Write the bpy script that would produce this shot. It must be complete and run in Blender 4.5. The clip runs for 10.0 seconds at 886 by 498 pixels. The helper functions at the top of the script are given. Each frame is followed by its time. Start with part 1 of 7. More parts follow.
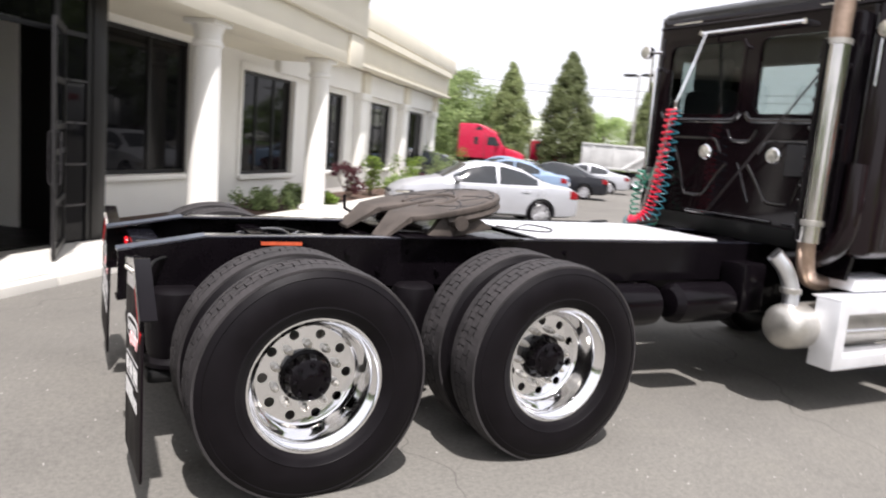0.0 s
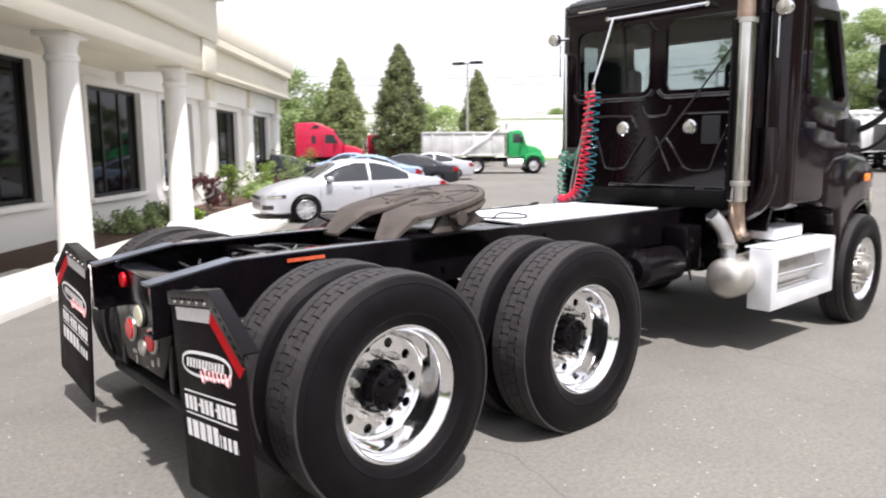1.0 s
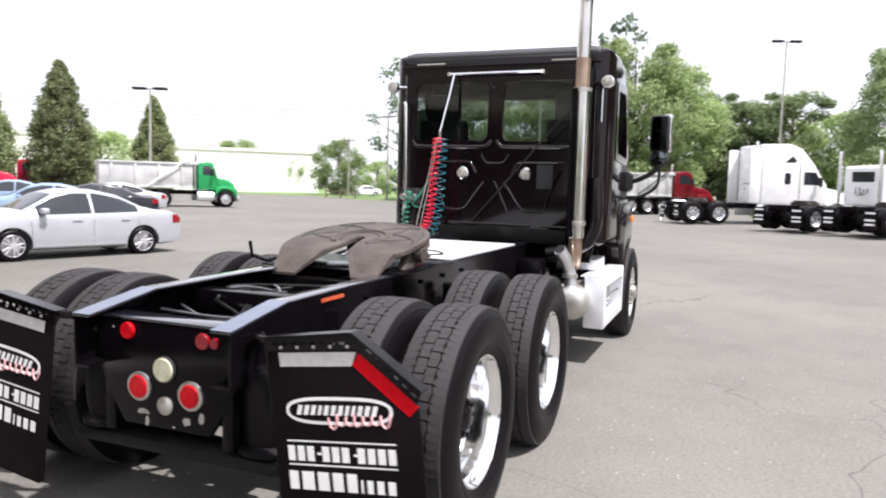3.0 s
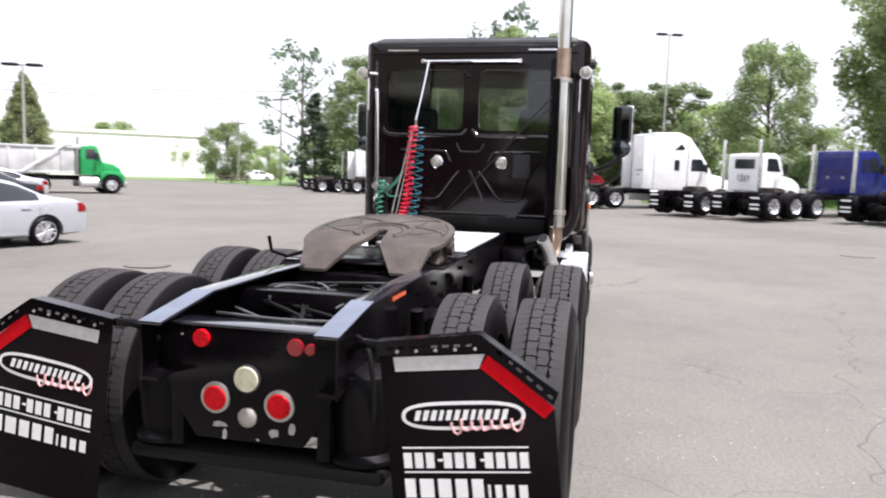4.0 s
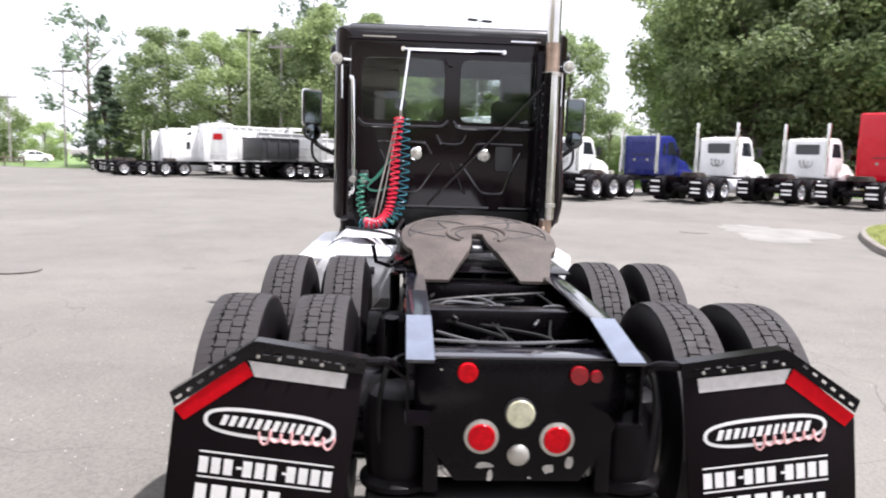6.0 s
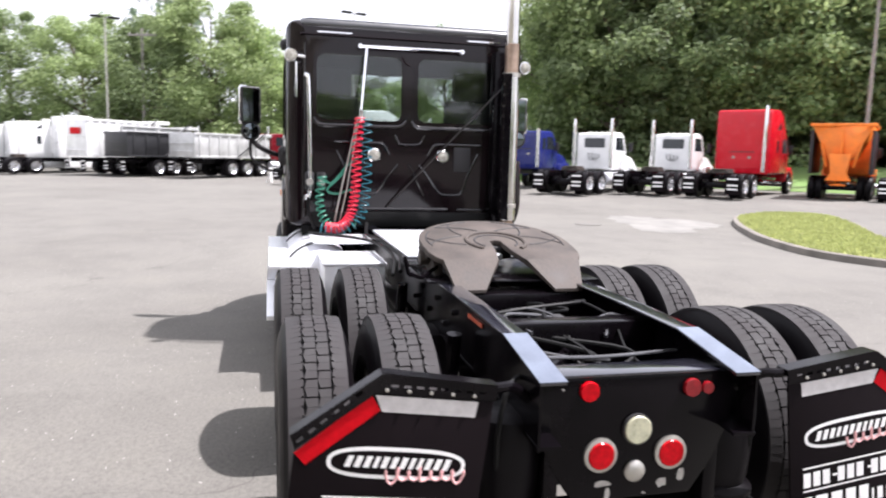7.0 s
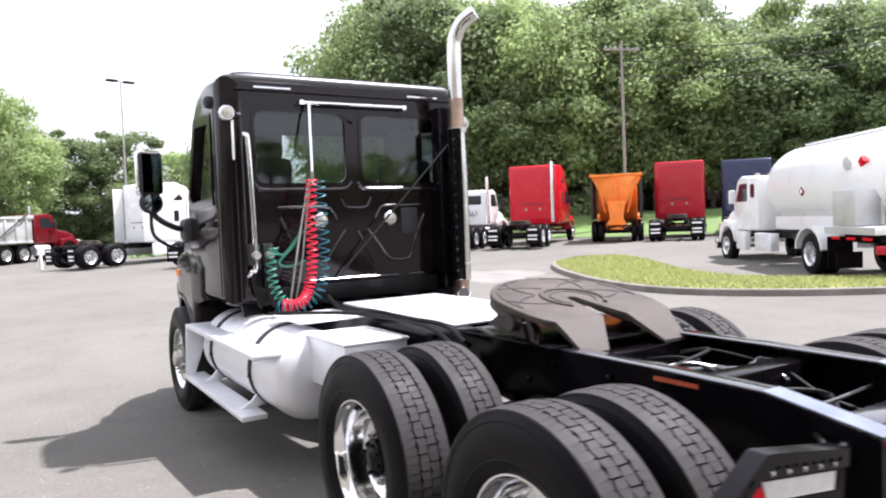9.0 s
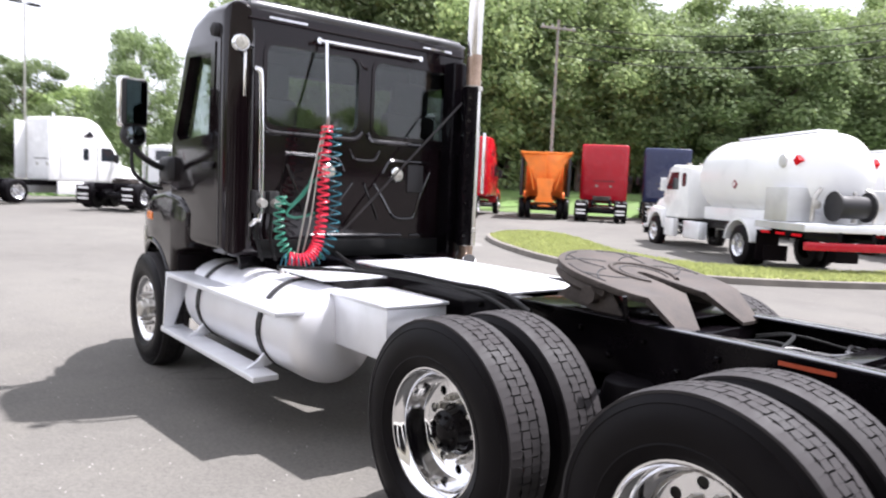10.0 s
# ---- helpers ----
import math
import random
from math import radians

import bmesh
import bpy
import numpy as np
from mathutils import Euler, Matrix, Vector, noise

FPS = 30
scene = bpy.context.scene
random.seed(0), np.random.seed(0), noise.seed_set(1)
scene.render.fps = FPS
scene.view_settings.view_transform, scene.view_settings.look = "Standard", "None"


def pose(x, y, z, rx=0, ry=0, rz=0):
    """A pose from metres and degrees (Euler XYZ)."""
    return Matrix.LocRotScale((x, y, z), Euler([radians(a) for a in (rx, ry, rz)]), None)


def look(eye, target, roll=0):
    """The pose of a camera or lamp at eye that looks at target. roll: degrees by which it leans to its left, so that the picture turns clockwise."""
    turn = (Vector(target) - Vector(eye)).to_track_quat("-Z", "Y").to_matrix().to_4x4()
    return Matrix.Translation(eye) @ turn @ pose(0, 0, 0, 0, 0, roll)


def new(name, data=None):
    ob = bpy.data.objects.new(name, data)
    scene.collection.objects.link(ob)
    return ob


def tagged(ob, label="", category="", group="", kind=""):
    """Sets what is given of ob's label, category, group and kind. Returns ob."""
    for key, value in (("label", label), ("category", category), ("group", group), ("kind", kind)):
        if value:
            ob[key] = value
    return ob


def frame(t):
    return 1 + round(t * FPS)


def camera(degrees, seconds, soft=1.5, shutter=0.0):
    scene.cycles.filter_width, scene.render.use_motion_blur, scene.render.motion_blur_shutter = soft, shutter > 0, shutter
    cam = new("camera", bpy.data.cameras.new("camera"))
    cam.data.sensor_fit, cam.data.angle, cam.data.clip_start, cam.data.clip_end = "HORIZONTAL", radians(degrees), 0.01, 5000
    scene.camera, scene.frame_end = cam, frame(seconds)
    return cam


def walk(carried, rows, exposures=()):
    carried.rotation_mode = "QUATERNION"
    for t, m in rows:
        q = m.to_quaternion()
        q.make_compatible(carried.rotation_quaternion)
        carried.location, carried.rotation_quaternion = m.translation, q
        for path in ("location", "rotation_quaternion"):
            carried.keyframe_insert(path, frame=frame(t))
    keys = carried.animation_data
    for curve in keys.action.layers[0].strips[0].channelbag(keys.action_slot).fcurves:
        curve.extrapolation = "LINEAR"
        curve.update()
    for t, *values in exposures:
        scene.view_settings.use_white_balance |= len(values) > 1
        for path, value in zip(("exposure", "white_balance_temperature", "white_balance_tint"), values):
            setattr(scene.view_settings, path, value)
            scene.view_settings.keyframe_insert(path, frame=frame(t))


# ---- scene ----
cam = camera(63.5, 10.0, soft=2.0, shutter=0.5)
# seconds, eye, target, roll
ROWS = [
    (0.0, (-0.977, -4.127, 1.592), (-0.035, -2.386, 1.305), 4.9),
    (0.5, (-1.390, -3.866, 1.570), (-0.223, -2.271, 1.263), 0.9),
    (1.0, (-1.819, -3.612, 1.568), (-0.509, -2.128, 1.285), -0.3),
    (1.5, (-2.185, -3.372, 1.593), (-0.688, -2.073, 1.322), 0.3),
    (2.0, (-2.486, -2.990, 1.582), (-0.809, -1.931, 1.319), 2.7),
    (2.5, (-2.819, -2.670, 1.581), (-1.039, -1.781, 1.374), 2.3),
    (4.0, (-3.250, -1.423, 1.603), (-1.314, -0.968, 1.394), 1.8),
    (4.5, (-3.278, -1.011, 1.595), (-1.313, -0.728, 1.349), 1.6),
    (5.0, (-3.221, -0.524, 1.616), (-1.246, -0.353, 1.356), 0.8),
    (5.5, (-3.250, -0.040, 1.646), (-1.266, 0.011, 1.404), 1.1),
    (7.0, (-2.962, 1.306, 1.727), (-1.032, 0.847, 1.471), 1.5),
    (7.5, (-2.752, 1.692, 1.737), (-0.860, 1.073, 1.540), 0.1),
    (8.0, (-2.518, 2.108, 1.753), (-0.655, 1.390, 1.639), 0.1),
    (8.5, (-2.274, 2.446, 1.770), (-0.498, 1.533, 1.676), -0.1),
    (9.0, (-1.917, 2.684, 1.690), (-0.206, 1.651, 1.609), -2.2),
    (9.5, (-1.574, 3.004, 1.669), (0.086, 1.894, 1.566), -0.4),
    (10.0, (-1.194, 3.239, 1.639), (0.365, 1.999, 1.467), 2.6),
]
walk(cam, [(t, look(eye, target, roll)) for t, eye, target, roll in ROWS],
     exposures=[(0, 1.16, 6400, 15), (1.5, 1.29, 6300, 16), (2.5, 1.30, 6250, 16), (4.5, 1.26, 6200, 17), (5.5, 1.46, 6200, 17), (7.5, 1.54, 6200, 17), (10, 1.58, 6100, 17)])

# ---- sky and sun ----
SUN_WAY = Vector((0.10, 0.46, -1.0)).normalized()
sun = new("sun", bpy.data.lights.new("sun", "SUN"))
sun.data.energy, sun.data.angle, sun.data.color = 3.5, radians(1.2), (1.0, 0.965, 0.92)
sun.matrix_basis = look((0, 0, 30), Vector((0, 0, 30)) + SUN_WAY)
world = bpy.data.worlds.new("sky")
scene.world, world.use_nodes = world, True
wn, wl = world.node_tree.nodes, world.node_tree.links
sky = wn.new("ShaderNodeTexSky")
sky.sky_type, sky.sun_disc = "NISHITA", False
sky.sun_elevation = math.asin(-SUN_WAY.z)
sky.sun_rotation = math.atan2(-SUN_WAY.x, -SUN_WAY.y)
sky.air_density, sky.dust_density, sky.ozone_density = 1.0, 4.0, 1.0
haze = wn.new("ShaderNodeMix")
haze.data_type = "RGBA"
haze.inputs["Factor"].default_value = 0.85
haze.inputs["B"].default_value = (8.4, 8.5, 8.7, 1)
wl.new(sky.outputs[0], haze.inputs["A"])
wl.new(haze.outputs["Result"], wn["Background"].inputs["Color"])
wn["Background"].inputs["Strength"].default_value = 0.072

# ---- helpers of the scene ----
def ground_z(x, y):
    """The lot falls slightly towards the building and rises towards the parked row."""
    def ease(v, a, b):
        s = min(1.0, max(0.0, (v - a) / (b - a)))
        return s * s * (3 - 2 * s)
    off = -0.755 * (x - 4.8) + 0.656 * (y - 13.4)
    dip = -0.155 * ease(x, 2.2, 5.2) * (1 - ease(x, 6.4, 11.0)) * (1 - ease(abs(y), 2.0, 6.0))
    return dip - 0.16 * max(ease(y - 0.2 * x, 2.5, 10.0), ease(off, -4.2, -2.4) * (1 - ease(x, 2.0, 6.0))) + 0.32 * ease(0.6 * x - 0.8 * y, 16.0, 34.0)


def mat(name, color, rough=0.5, metal=0.0, vary=0.15, scale=6.0, bump=0.0, fine=80.0, coat=0.0, dark=None, alpha=None, spec=None):
    """A procedural surface: broad stains and fine grain in colour, gloss and relief."""
    m = bpy.data.materials.new(name)
    m.use_nodes = True
    n, l = m.node_tree.nodes, m.node_tree.links
    b = n["Principled BSDF"]
    tc = n.new("ShaderNodeTexCoord")
    big = n.new("ShaderNodeTexNoise")
    big.inputs["Scale"].default_value, big.inputs["Detail"].default_value = scale, 4
    small = n.new("ShaderNodeTexNoise")
    small.inputs["Scale"].default_value, small.inputs["Detail"].default_value = fine, 3
    l.new(tc.outputs["Object"], big.inputs["Vector"])
    l.new(tc.outputs["Object"], small.inputs["Vector"])
    add = n.new("ShaderNodeMath")
    add.operation = "MULTIPLY_ADD"
    add.inputs[1].default_value = 0.45
    l.new(small.outputs["Fac"], add.inputs[0])
    l.new(big.outputs["Fac"], add.inputs[2])
    ramp = n.new("ShaderNodeValToRGB")
    low = dark or tuple(c * (1 - vary) for c in color)
    high = tuple(min(1, c * (1 + vary * 0.6)) for c in color)
    ramp.color_ramp.elements[0].position, ramp.color_ramp.elements[0].color = 0.45, (*low, 1)
    ramp.color_ramp.elements[1].position, ramp.color_ramp.elements[1].color = 0.95, (*high, 1)
    l.new(add.outputs[0], ramp.inputs["Fac"])
    l.new(ramp.outputs["Color"], b.inputs["Base Color"])
    rr = n.new("ShaderNodeMapRange")
    rr.inputs["From Min"].default_value, rr.inputs["From Max"].default_value = 0.4, 1.0
    rr.inputs["To Min"].default_value, rr.inputs["To Max"].default_value = max(0.02, rough * 0.8), min(1, rough * 1.25)
    l.new(add.outputs[0], rr.inputs["Value"])
    l.new(rr.outputs["Result"], b.inputs["Roughness"])
    b.inputs["Metallic"].default_value = metal
    b.inputs["Coat Weight"].default_value = coat
    b.inputs["Coat Roughness"].default_value = 0.04
    if spec is not None:
        b.inputs["Specular IOR Level"].default_value = spec
    if bump:
        bp = n.new("ShaderNodeBump")
        bp.inputs["Strength"].default_value, bp.inputs["Distance"].default_value = bump, 0.01
        l.new(add.outputs[0], bp.inputs["Height"])
        l.new(bp.outputs["Normal"], b.inputs["Normal"])
    return m


def pane(name, tint, rough=0.02):
    """Thin window glass: tinted see-through, glossier at a slant."""
    m = bpy.data.materials.new(name)
    m.use_nodes = True
    n, l = m.node_tree.nodes, m.node_tree.links
    n.remove(n["Principled BSDF"])
    tr, gl, mx, lw = n.new("ShaderNodeBsdfTransparent"), n.new("ShaderNodeBsdfGlossy"), n.new("ShaderNodeMixShader"), n.new("ShaderNodeLayerWeight")
    pw, ma = n.new("ShaderNodeMath"), n.new("ShaderNodeMath")
    pw.operation, pw.inputs[1].default_value = "POWER", 5.0
    ma.operation, ma.inputs[1].default_value, ma.inputs[2].default_value = "MULTIPLY_ADD", 0.95, 0.05
    tr.inputs["Color"].default_value = (*tint, 1)
    gl.inputs["Roughness"].default_value = rough
    lw.inputs["Blend"].default_value = 0.5
    l.new(lw.outputs["Facing"], pw.inputs[0])
    l.new(pw.outputs[0], ma.inputs[0])
    l.new(ma.outputs[0], mx.inputs[0])
    l.new(tr.outputs[0], mx.inputs[1])
    l.new(gl.outputs[0], mx.inputs[2])
    l.new(mx.outputs[0], n["Material Output"].inputs["Surface"])
    return m


def thing(name, label, category, group="", at=None, kind=""):
    ob = new(name)
    ob.empty_display_size = 0.2
    if at is not None:
        ob.matrix_basis = at
    return tagged(ob, label, category, group, kind)


def mesh_of(name, bm, material, crease=35.0):
    me = bpy.data.meshes.new(name)
    bmesh.ops.recalc_face_normals(bm, faces=bm.faces[:])
    bm.to_mesh(me)
    bm.free()
    for p in me.polygons:
        p.use_smooth = True
    me.set_sharp_from_angle(angle=radians(crease))
    for m in (material if isinstance(material, (list, tuple)) else [material]):
        me.materials.append(m)
    return me


def part(name, bm, material, parent=None, label="", crease=35.0, at=None):
    """Links a bmesh (or a mesh that others share) as one object under a thing or a part."""
    me = bm if isinstance(bm, bpy.types.Mesh) else mesh_of(name, bm, material, crease)
    ob = new(name, me)
    ob.parent = parent
    if at is not None:
        ob.matrix_basis = at
    return tagged(ob, label)


def box(bm, a, b, bevel=0.0, seg=2, m=None):
    """A box between two corners, its edges rounded."""
    r = bmesh.ops.create_cube(bm, size=1.0)
    c = [(p + q) / 2 for p, q in zip(a, b)]
    s = [abs(q - p) for p, q in zip(a, b)]
    t = Matrix.Translation(c) @ Matrix.Diagonal((*s, 1))
    bmesh.ops.transform(bm, matrix=(m @ t) if m else t, verts=r["verts"])
    if bevel:
        es = list({e for v in r["verts"] for e in v.link_edges})
        bmesh.ops.bevel(bm, geom=es, offset=bevel, segments=seg, profile=0.5, affect="EDGES")
    return bm


def B(a, b, bevel=0.0, seg=2, m=None):
    return box(bmesh.new(), a, b, bevel, seg, m)


def slab(bm, outline, axis, lo, hi, bevel=0.0, seg=2):
    """An outline of 2D points, thick along an axis: x takes (y, z), y takes (x, z), z takes (x, y)."""
    def p3(p, k):
        return {"x": (k, p[0], p[1]), "y": (p[0], k, p[1]), "z": (p[0], p[1], k)}[axis]
    u, w = [bm.verts.new(p3(p, lo)) for p in outline], [bm.verts.new(p3(p, hi)) for p in outline]
    fs = [bm.faces.new(u), bm.faces.new(w[::-1])]
    k = len(u)
    for i in range(k):
        fs.append(bm.faces.new((u[i], w[i], w[(i + 1) % k], u[(i + 1) % k])))
    bmesh.ops.recalc_face_normals(bm, faces=fs)
    if bevel:
        es = list({e for f in fs for e in f.edges})
        bmesh.ops.bevel(bm, geom=es, offset=bevel, segments=seg, profile=0.5, affect="EDGES")
    return bm


def S(outline, axis, lo, hi, bevel=0.0, seg=2):
    return slab(bmesh.new(), outline, axis, lo, hi, bevel, seg)


def rounded(x0, y0, x1, y1, r, n=5):
    """The outline of a rectangle with round corners."""
    out = []
    for cx, cy, a in ((x1 - r, y1 - r, 0), (x0 + r, y1 - r, 90), (x0 + r, y0 + r, 180), (x1 - r, y0 + r, 270)):
        out += [(cx + r * math.cos(radians(a + 90 * i / n)), cy + r * math.sin(radians(a + 90 * i / n))) for i in range(n + 1)]
    return out


def lathe(bm, prof, axis="y", at=(0, 0, 0), n=40, closed=False, open_face=False):
    """Turns a profile of (radius, place along the axis) round that axis; open_face leaves the first ring uncapped."""
    rings = []
    for r, o in prof:
        ring = []
        for i in range(n):
            a = 2 * math.pi * i / n
            c, s = r * math.cos(a), r * math.sin(a)
            p = {"x": (o, c, s), "y": (c, o, s), "z": (c, s, o)}[axis]
            ring.append(bm.verts.new((p[0] + at[0], p[1] + at[1], p[2] + at[2])))
        rings.append(ring)
    pairs = list(zip(rings, rings[1:])) + ([(rings[-1], rings[0])] if closed else [])
    for u, w in pairs:
        for i in range(n):
            bm.faces.new((u[i], u[(i + 1) % n], w[(i + 1) % n], w[i]))
    if not closed:
        for ring in ((rings[-1],) if open_face else (rings[0], rings[-1])):
            bm.faces.new(ring)
    return bm


def L(prof, axis="y", at=(0, 0, 0), n=40, closed=False, open_face=False):
    return lathe(bmesh.new(), prof, axis, at, n, closed, open_face)


def tube(bm, pts, r, n=10, smooth=0, taper=1.0):
    """A round bar along a line of points; smooth rounds the line off."""
    pts = [Vector(p) for p in pts]
    if smooth:
        out = []
        for i in range(len(pts) - 1):
            a, b = pts[i], pts[i + 1]
            pa, pb = pts[max(0, i - 1)], pts[min(len(pts) - 1, i + 2)]
            for k in range(smooth):
                t = k / smooth
                out.append(0.5 * ((2 * a) + (b - pa) * t + (2 * pa - 5 * a + 4 * b - pb) * t * t + (3 * a - 3 * b + pb - pa) * t ** 3))
        pts = out + [pts[-1]]
    rings, ref = [], None
    for i, p in enumerate(pts):
        d = (pts[min(i + 1, len(pts) - 1)] - pts[max(0, i - 1)]).normalized()
        if ref is None:
            ref = d.orthogonal().normalized()
        ref = (ref - d * ref.dot(d)).normalized()
        o = d.cross(ref)
        k = r * (1 + (taper - 1) * i / max(1, len(pts) - 1))
        rings.append([bm.verts.new(p + k * (ref * math.cos(2 * math.pi * j / n) + o * math.sin(2 * math.pi * j / n))) for j in range(n)])
    for u, w in zip(rings, rings[1:]):
        for j in range(n):
            bm.faces.new((u[j], u[(j + 1) % n], w[(j + 1) % n], w[j]))
    bm.faces.new(rings[0])
    bm.faces.new(rings[-1])
    return bm


def T(pts, r, n=10, smooth=0, taper=1.0):
    return tube(bmesh.new(), pts, r, n, smooth, taper)


def cut(solid, cutters):
    """A bmesh less other bmeshes."""
    def link(bm):
        me = bpy.data.meshes.new("tmp")
        bmesh.ops.recalc_face_normals(bm, faces=bm.faces[:])
        bm.to_mesh(me)
        bm.free()
        return new("tmp", me)
    ob, cs = link(solid), [link(c) for c in cutters]
    for c in cs:
        mod = ob.modifiers.new("cut", "BOOLEAN")
        mod.operation, mod.object, mod.solver = "DIFFERENCE", c, "EXACT"
    bpy.context.view_layer.update()
    me = bpy.data.meshes.new_from_object(ob.evaluated_get(bpy.context.evaluated_depsgraph_get()))
    out = bmesh.new()
    out.from_mesh(me)
    for o in (ob, *cs):
        bpy.data.objects.remove(o)
    return out


# ---- materials ----
def asphalt():
    """Bleached asphalt: broad stains, patches, aggregate, pale chips and hair cracks."""
    m = bpy.data.materials.new("asphalt")
    m.use_nodes = True
    n, l = m.node_tree.nodes, m.node_tree.links
    b = n["Principled BSDF"]
    tc = n.new("ShaderNodeTexCoord")
    def noise_at(scale, detail, rough=0.55):
        q = n.new("ShaderNodeTexNoise")
        q.inputs["Scale"].default_value, q.inputs["Detail"].default_value, q.inputs["Roughness"].default_value = scale, detail, rough
        l.new(tc.outputs["Object"], q.inputs["Vector"])
        return q.outputs["Fac"]
    def ramp(fac, stops):
        r = n.new("ShaderNodeValToRGB")
        while len(r.color_ramp.elements) < len(stops):
            r.color_ramp.elements.new(0.5)
        for e, (p, c) in zip(r.color_ramp.elements, stops):
            e.position, e.color = p, (*c, 1)
        l.new(fac, r.inputs["Fac"])
        return r.outputs["Color"]
    def mix(kind, fac, a, b2):
        x = n.new("ShaderNodeMix")
        x.data_type, x.blend_type = "RGBA", kind
        if isinstance(fac, float):
            x.inputs["Factor"].default_value = fac
        else:
            l.new(fac, x.inputs["Factor"])
        l.new(a, x.inputs["A"])
        l.new(b2, x.inputs["B"])
        return x.outputs["Result"]
    base = ramp(noise_at(0.16, 4), [(0.35, (0.131, 0.124, 0.112)), (0.5, (0.145, 0.138, 0.125)), (0.66, (0.161, 0.154, 0.138))])
    stain = ramp(noise_at(1.1, 5, 0.65), [(0.34, (0.90, 0.90, 0.90)), (0.52, (1, 1, 1)), (0.7, (1.05, 1.05, 1.03))])
    grit = ramp(noise_at(38, 3, 0.7), [(0.36, (0.86, 0.86, 0.86)), (0.5, (1, 1, 1)), (0.64, (1.11, 1.11, 1.10))])
    fine = ramp(noise_at(140, 2, 0.7), [(0.38, (0.91, 0.91, 0.91)), (0.62, (1.08, 1.08, 1.08))])
    col = mix("MULTIPLY", 1.0, base, stain)
    col = mix("MULTIPLY", 1.0, col, grit)
    col = mix("MULTIPLY", 1.0, col, fine)
    # pale chips
    vo = n.new("ShaderNodeTexVoronoi")
    vo.inputs["Scale"].default_value = 26
    l.new(tc.outputs["Object"], vo.inputs["Vector"])
    chip = n.new("ShaderNodeMath")
    chip.operation, chip.inputs[1].default_value = "LESS_THAN", 0.16
    l.new(vo.outputs["Distance"], chip.inputs[0])
    few = n.new("ShaderNodeSeparateColor")
    l.new(vo.outputs["Color"], few.inputs[0])
    some = n.new("ShaderNodeMath")
    some.operation, some.inputs[1].default_value = "GREATER_THAN", 0.93
    l.new(few.outputs[0], some.inputs[0])
    both = n.new("ShaderNodeMath")
    both.operation = "MULTIPLY"
    l.new(chip.outputs[0], both.inputs[0])
    l.new(some.outputs[0], both.inputs[1])
    pale = n.new("ShaderNodeRGB")
    pale.outputs[0].default_value = (0.40, 0.39, 0.36, 1)
    col = mix("MIX", both.outputs[0], col, pale.outputs[0])
    # hair cracks along warped cell edges
    warp = n.new("ShaderNodeVectorMath")
    warp.operation = "MULTIPLY_ADD"
    wn_ = n.new("ShaderNodeTexNoise")
    wn_.inputs["Scale"].default_value = 1.3
    l.new(tc.outputs["Object"], wn_.inputs["Vector"])
    l.new(wn_.outputs["Color"], warp.inputs[0])
    warp.inputs[1].default_value = (1.4, 1.4, 0)
    l.new(tc.outputs["Object"], warp.inputs[2])
    cr = n.new("ShaderNodeTexVoronoi")
    cr.feature, cr.inputs["Scale"].default_value = "DISTANCE_TO_EDGE", 0.16
    l.new(warp.outputs[0], cr.inputs["Vector"])
    line = n.new("ShaderNodeMath")
    line.operation, line.inputs[1].default_value = "LESS_THAN", 0.0011
    l.new(cr.outputs["Distance"], line.inputs[0])
    dark = n.new("ShaderNodeRGB")
    dark.outputs[0].default_value = (0.075, 0.07, 0.064, 1)
    half = n.new("ShaderNodeMath")
    half.operation, half.inputs[1].default_value = "MULTIPLY", 0.55
    l.new(line.outputs[0], half.inputs[0])
    col = mix("MIX", half.outputs[0], col, dark.outputs[0])
    l.new(col, b.inputs["Base Color"])
    b.inputs["Roughness"].default_value = 0.92
    b.inputs["Specular IOR Level"].default_value = 0.25
    bp = n.new("ShaderNodeBump")
    bp.inputs["Strength"].default_value, bp.inputs["Distance"].default_value = 0.25, 0.006
    l.new(grit, bp.inputs["Height"])
    l.new(bp.outputs["Normal"], b.inputs["Normal"])
    return m


ASPHALT = asphalt()
CONCRETE = mat("concrete", (0.521, 0.504, 0.462), 0.85, vary=0.12, scale=1.2, bump=0.15, fine=90)
KERBSTONE = mat("kerb stone", (0.175, 0.158, 0.138), 0.9, vary=0.4, scale=2, bump=0.2)
STUCCO = mat("cream stucco", (0.70, 0.66, 0.55), 0.8, vary=0.07, scale=0.8, bump=0.12, fine=140)
STUCCO_WHITE = mat("white stucco", (0.80, 0.79, 0.75), 0.75, vary=0.06, scale=0.9, bump=0.1, fine=140)
BLACK_GLASS = mat("dark shop glass", (0.005, 0.005, 0.006), 0.03, vary=0.2, spec=0.12)
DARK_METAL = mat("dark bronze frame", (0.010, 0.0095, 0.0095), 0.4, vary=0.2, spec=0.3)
MULCH = mat("brown mulch", (0.075, 0.042, 0.028), 0.95, vary=0.5, scale=9, bump=0.8, fine=60)
VERGE_GRASS = mat("mown green lawn", (0.115, 0.20, 0.05), 0.9, vary=0.35, scale=0.6, bump=0.5, fine=40, dark=(0.10, 0.13, 0.05))
GRASS = mat("lawn grass", (0.29, 0.30, 0.13), 0.9, vary=0.5, scale=0.9, bump=0.5, fine=40, dark=(0.26, 0.22, 0.12))
PAINT = mat("black truck paint", (0.0075, 0.0042, 0.0052), 0.10, vary=0.15, scale=3, coat=0.10, spec=0.26)
FRAME_PAINT = mat("black chassis paint", (0.0040, 0.0031, 0.0041), 0.17, vary=0.35, scale=5, bump=0.03, spec=0.13)
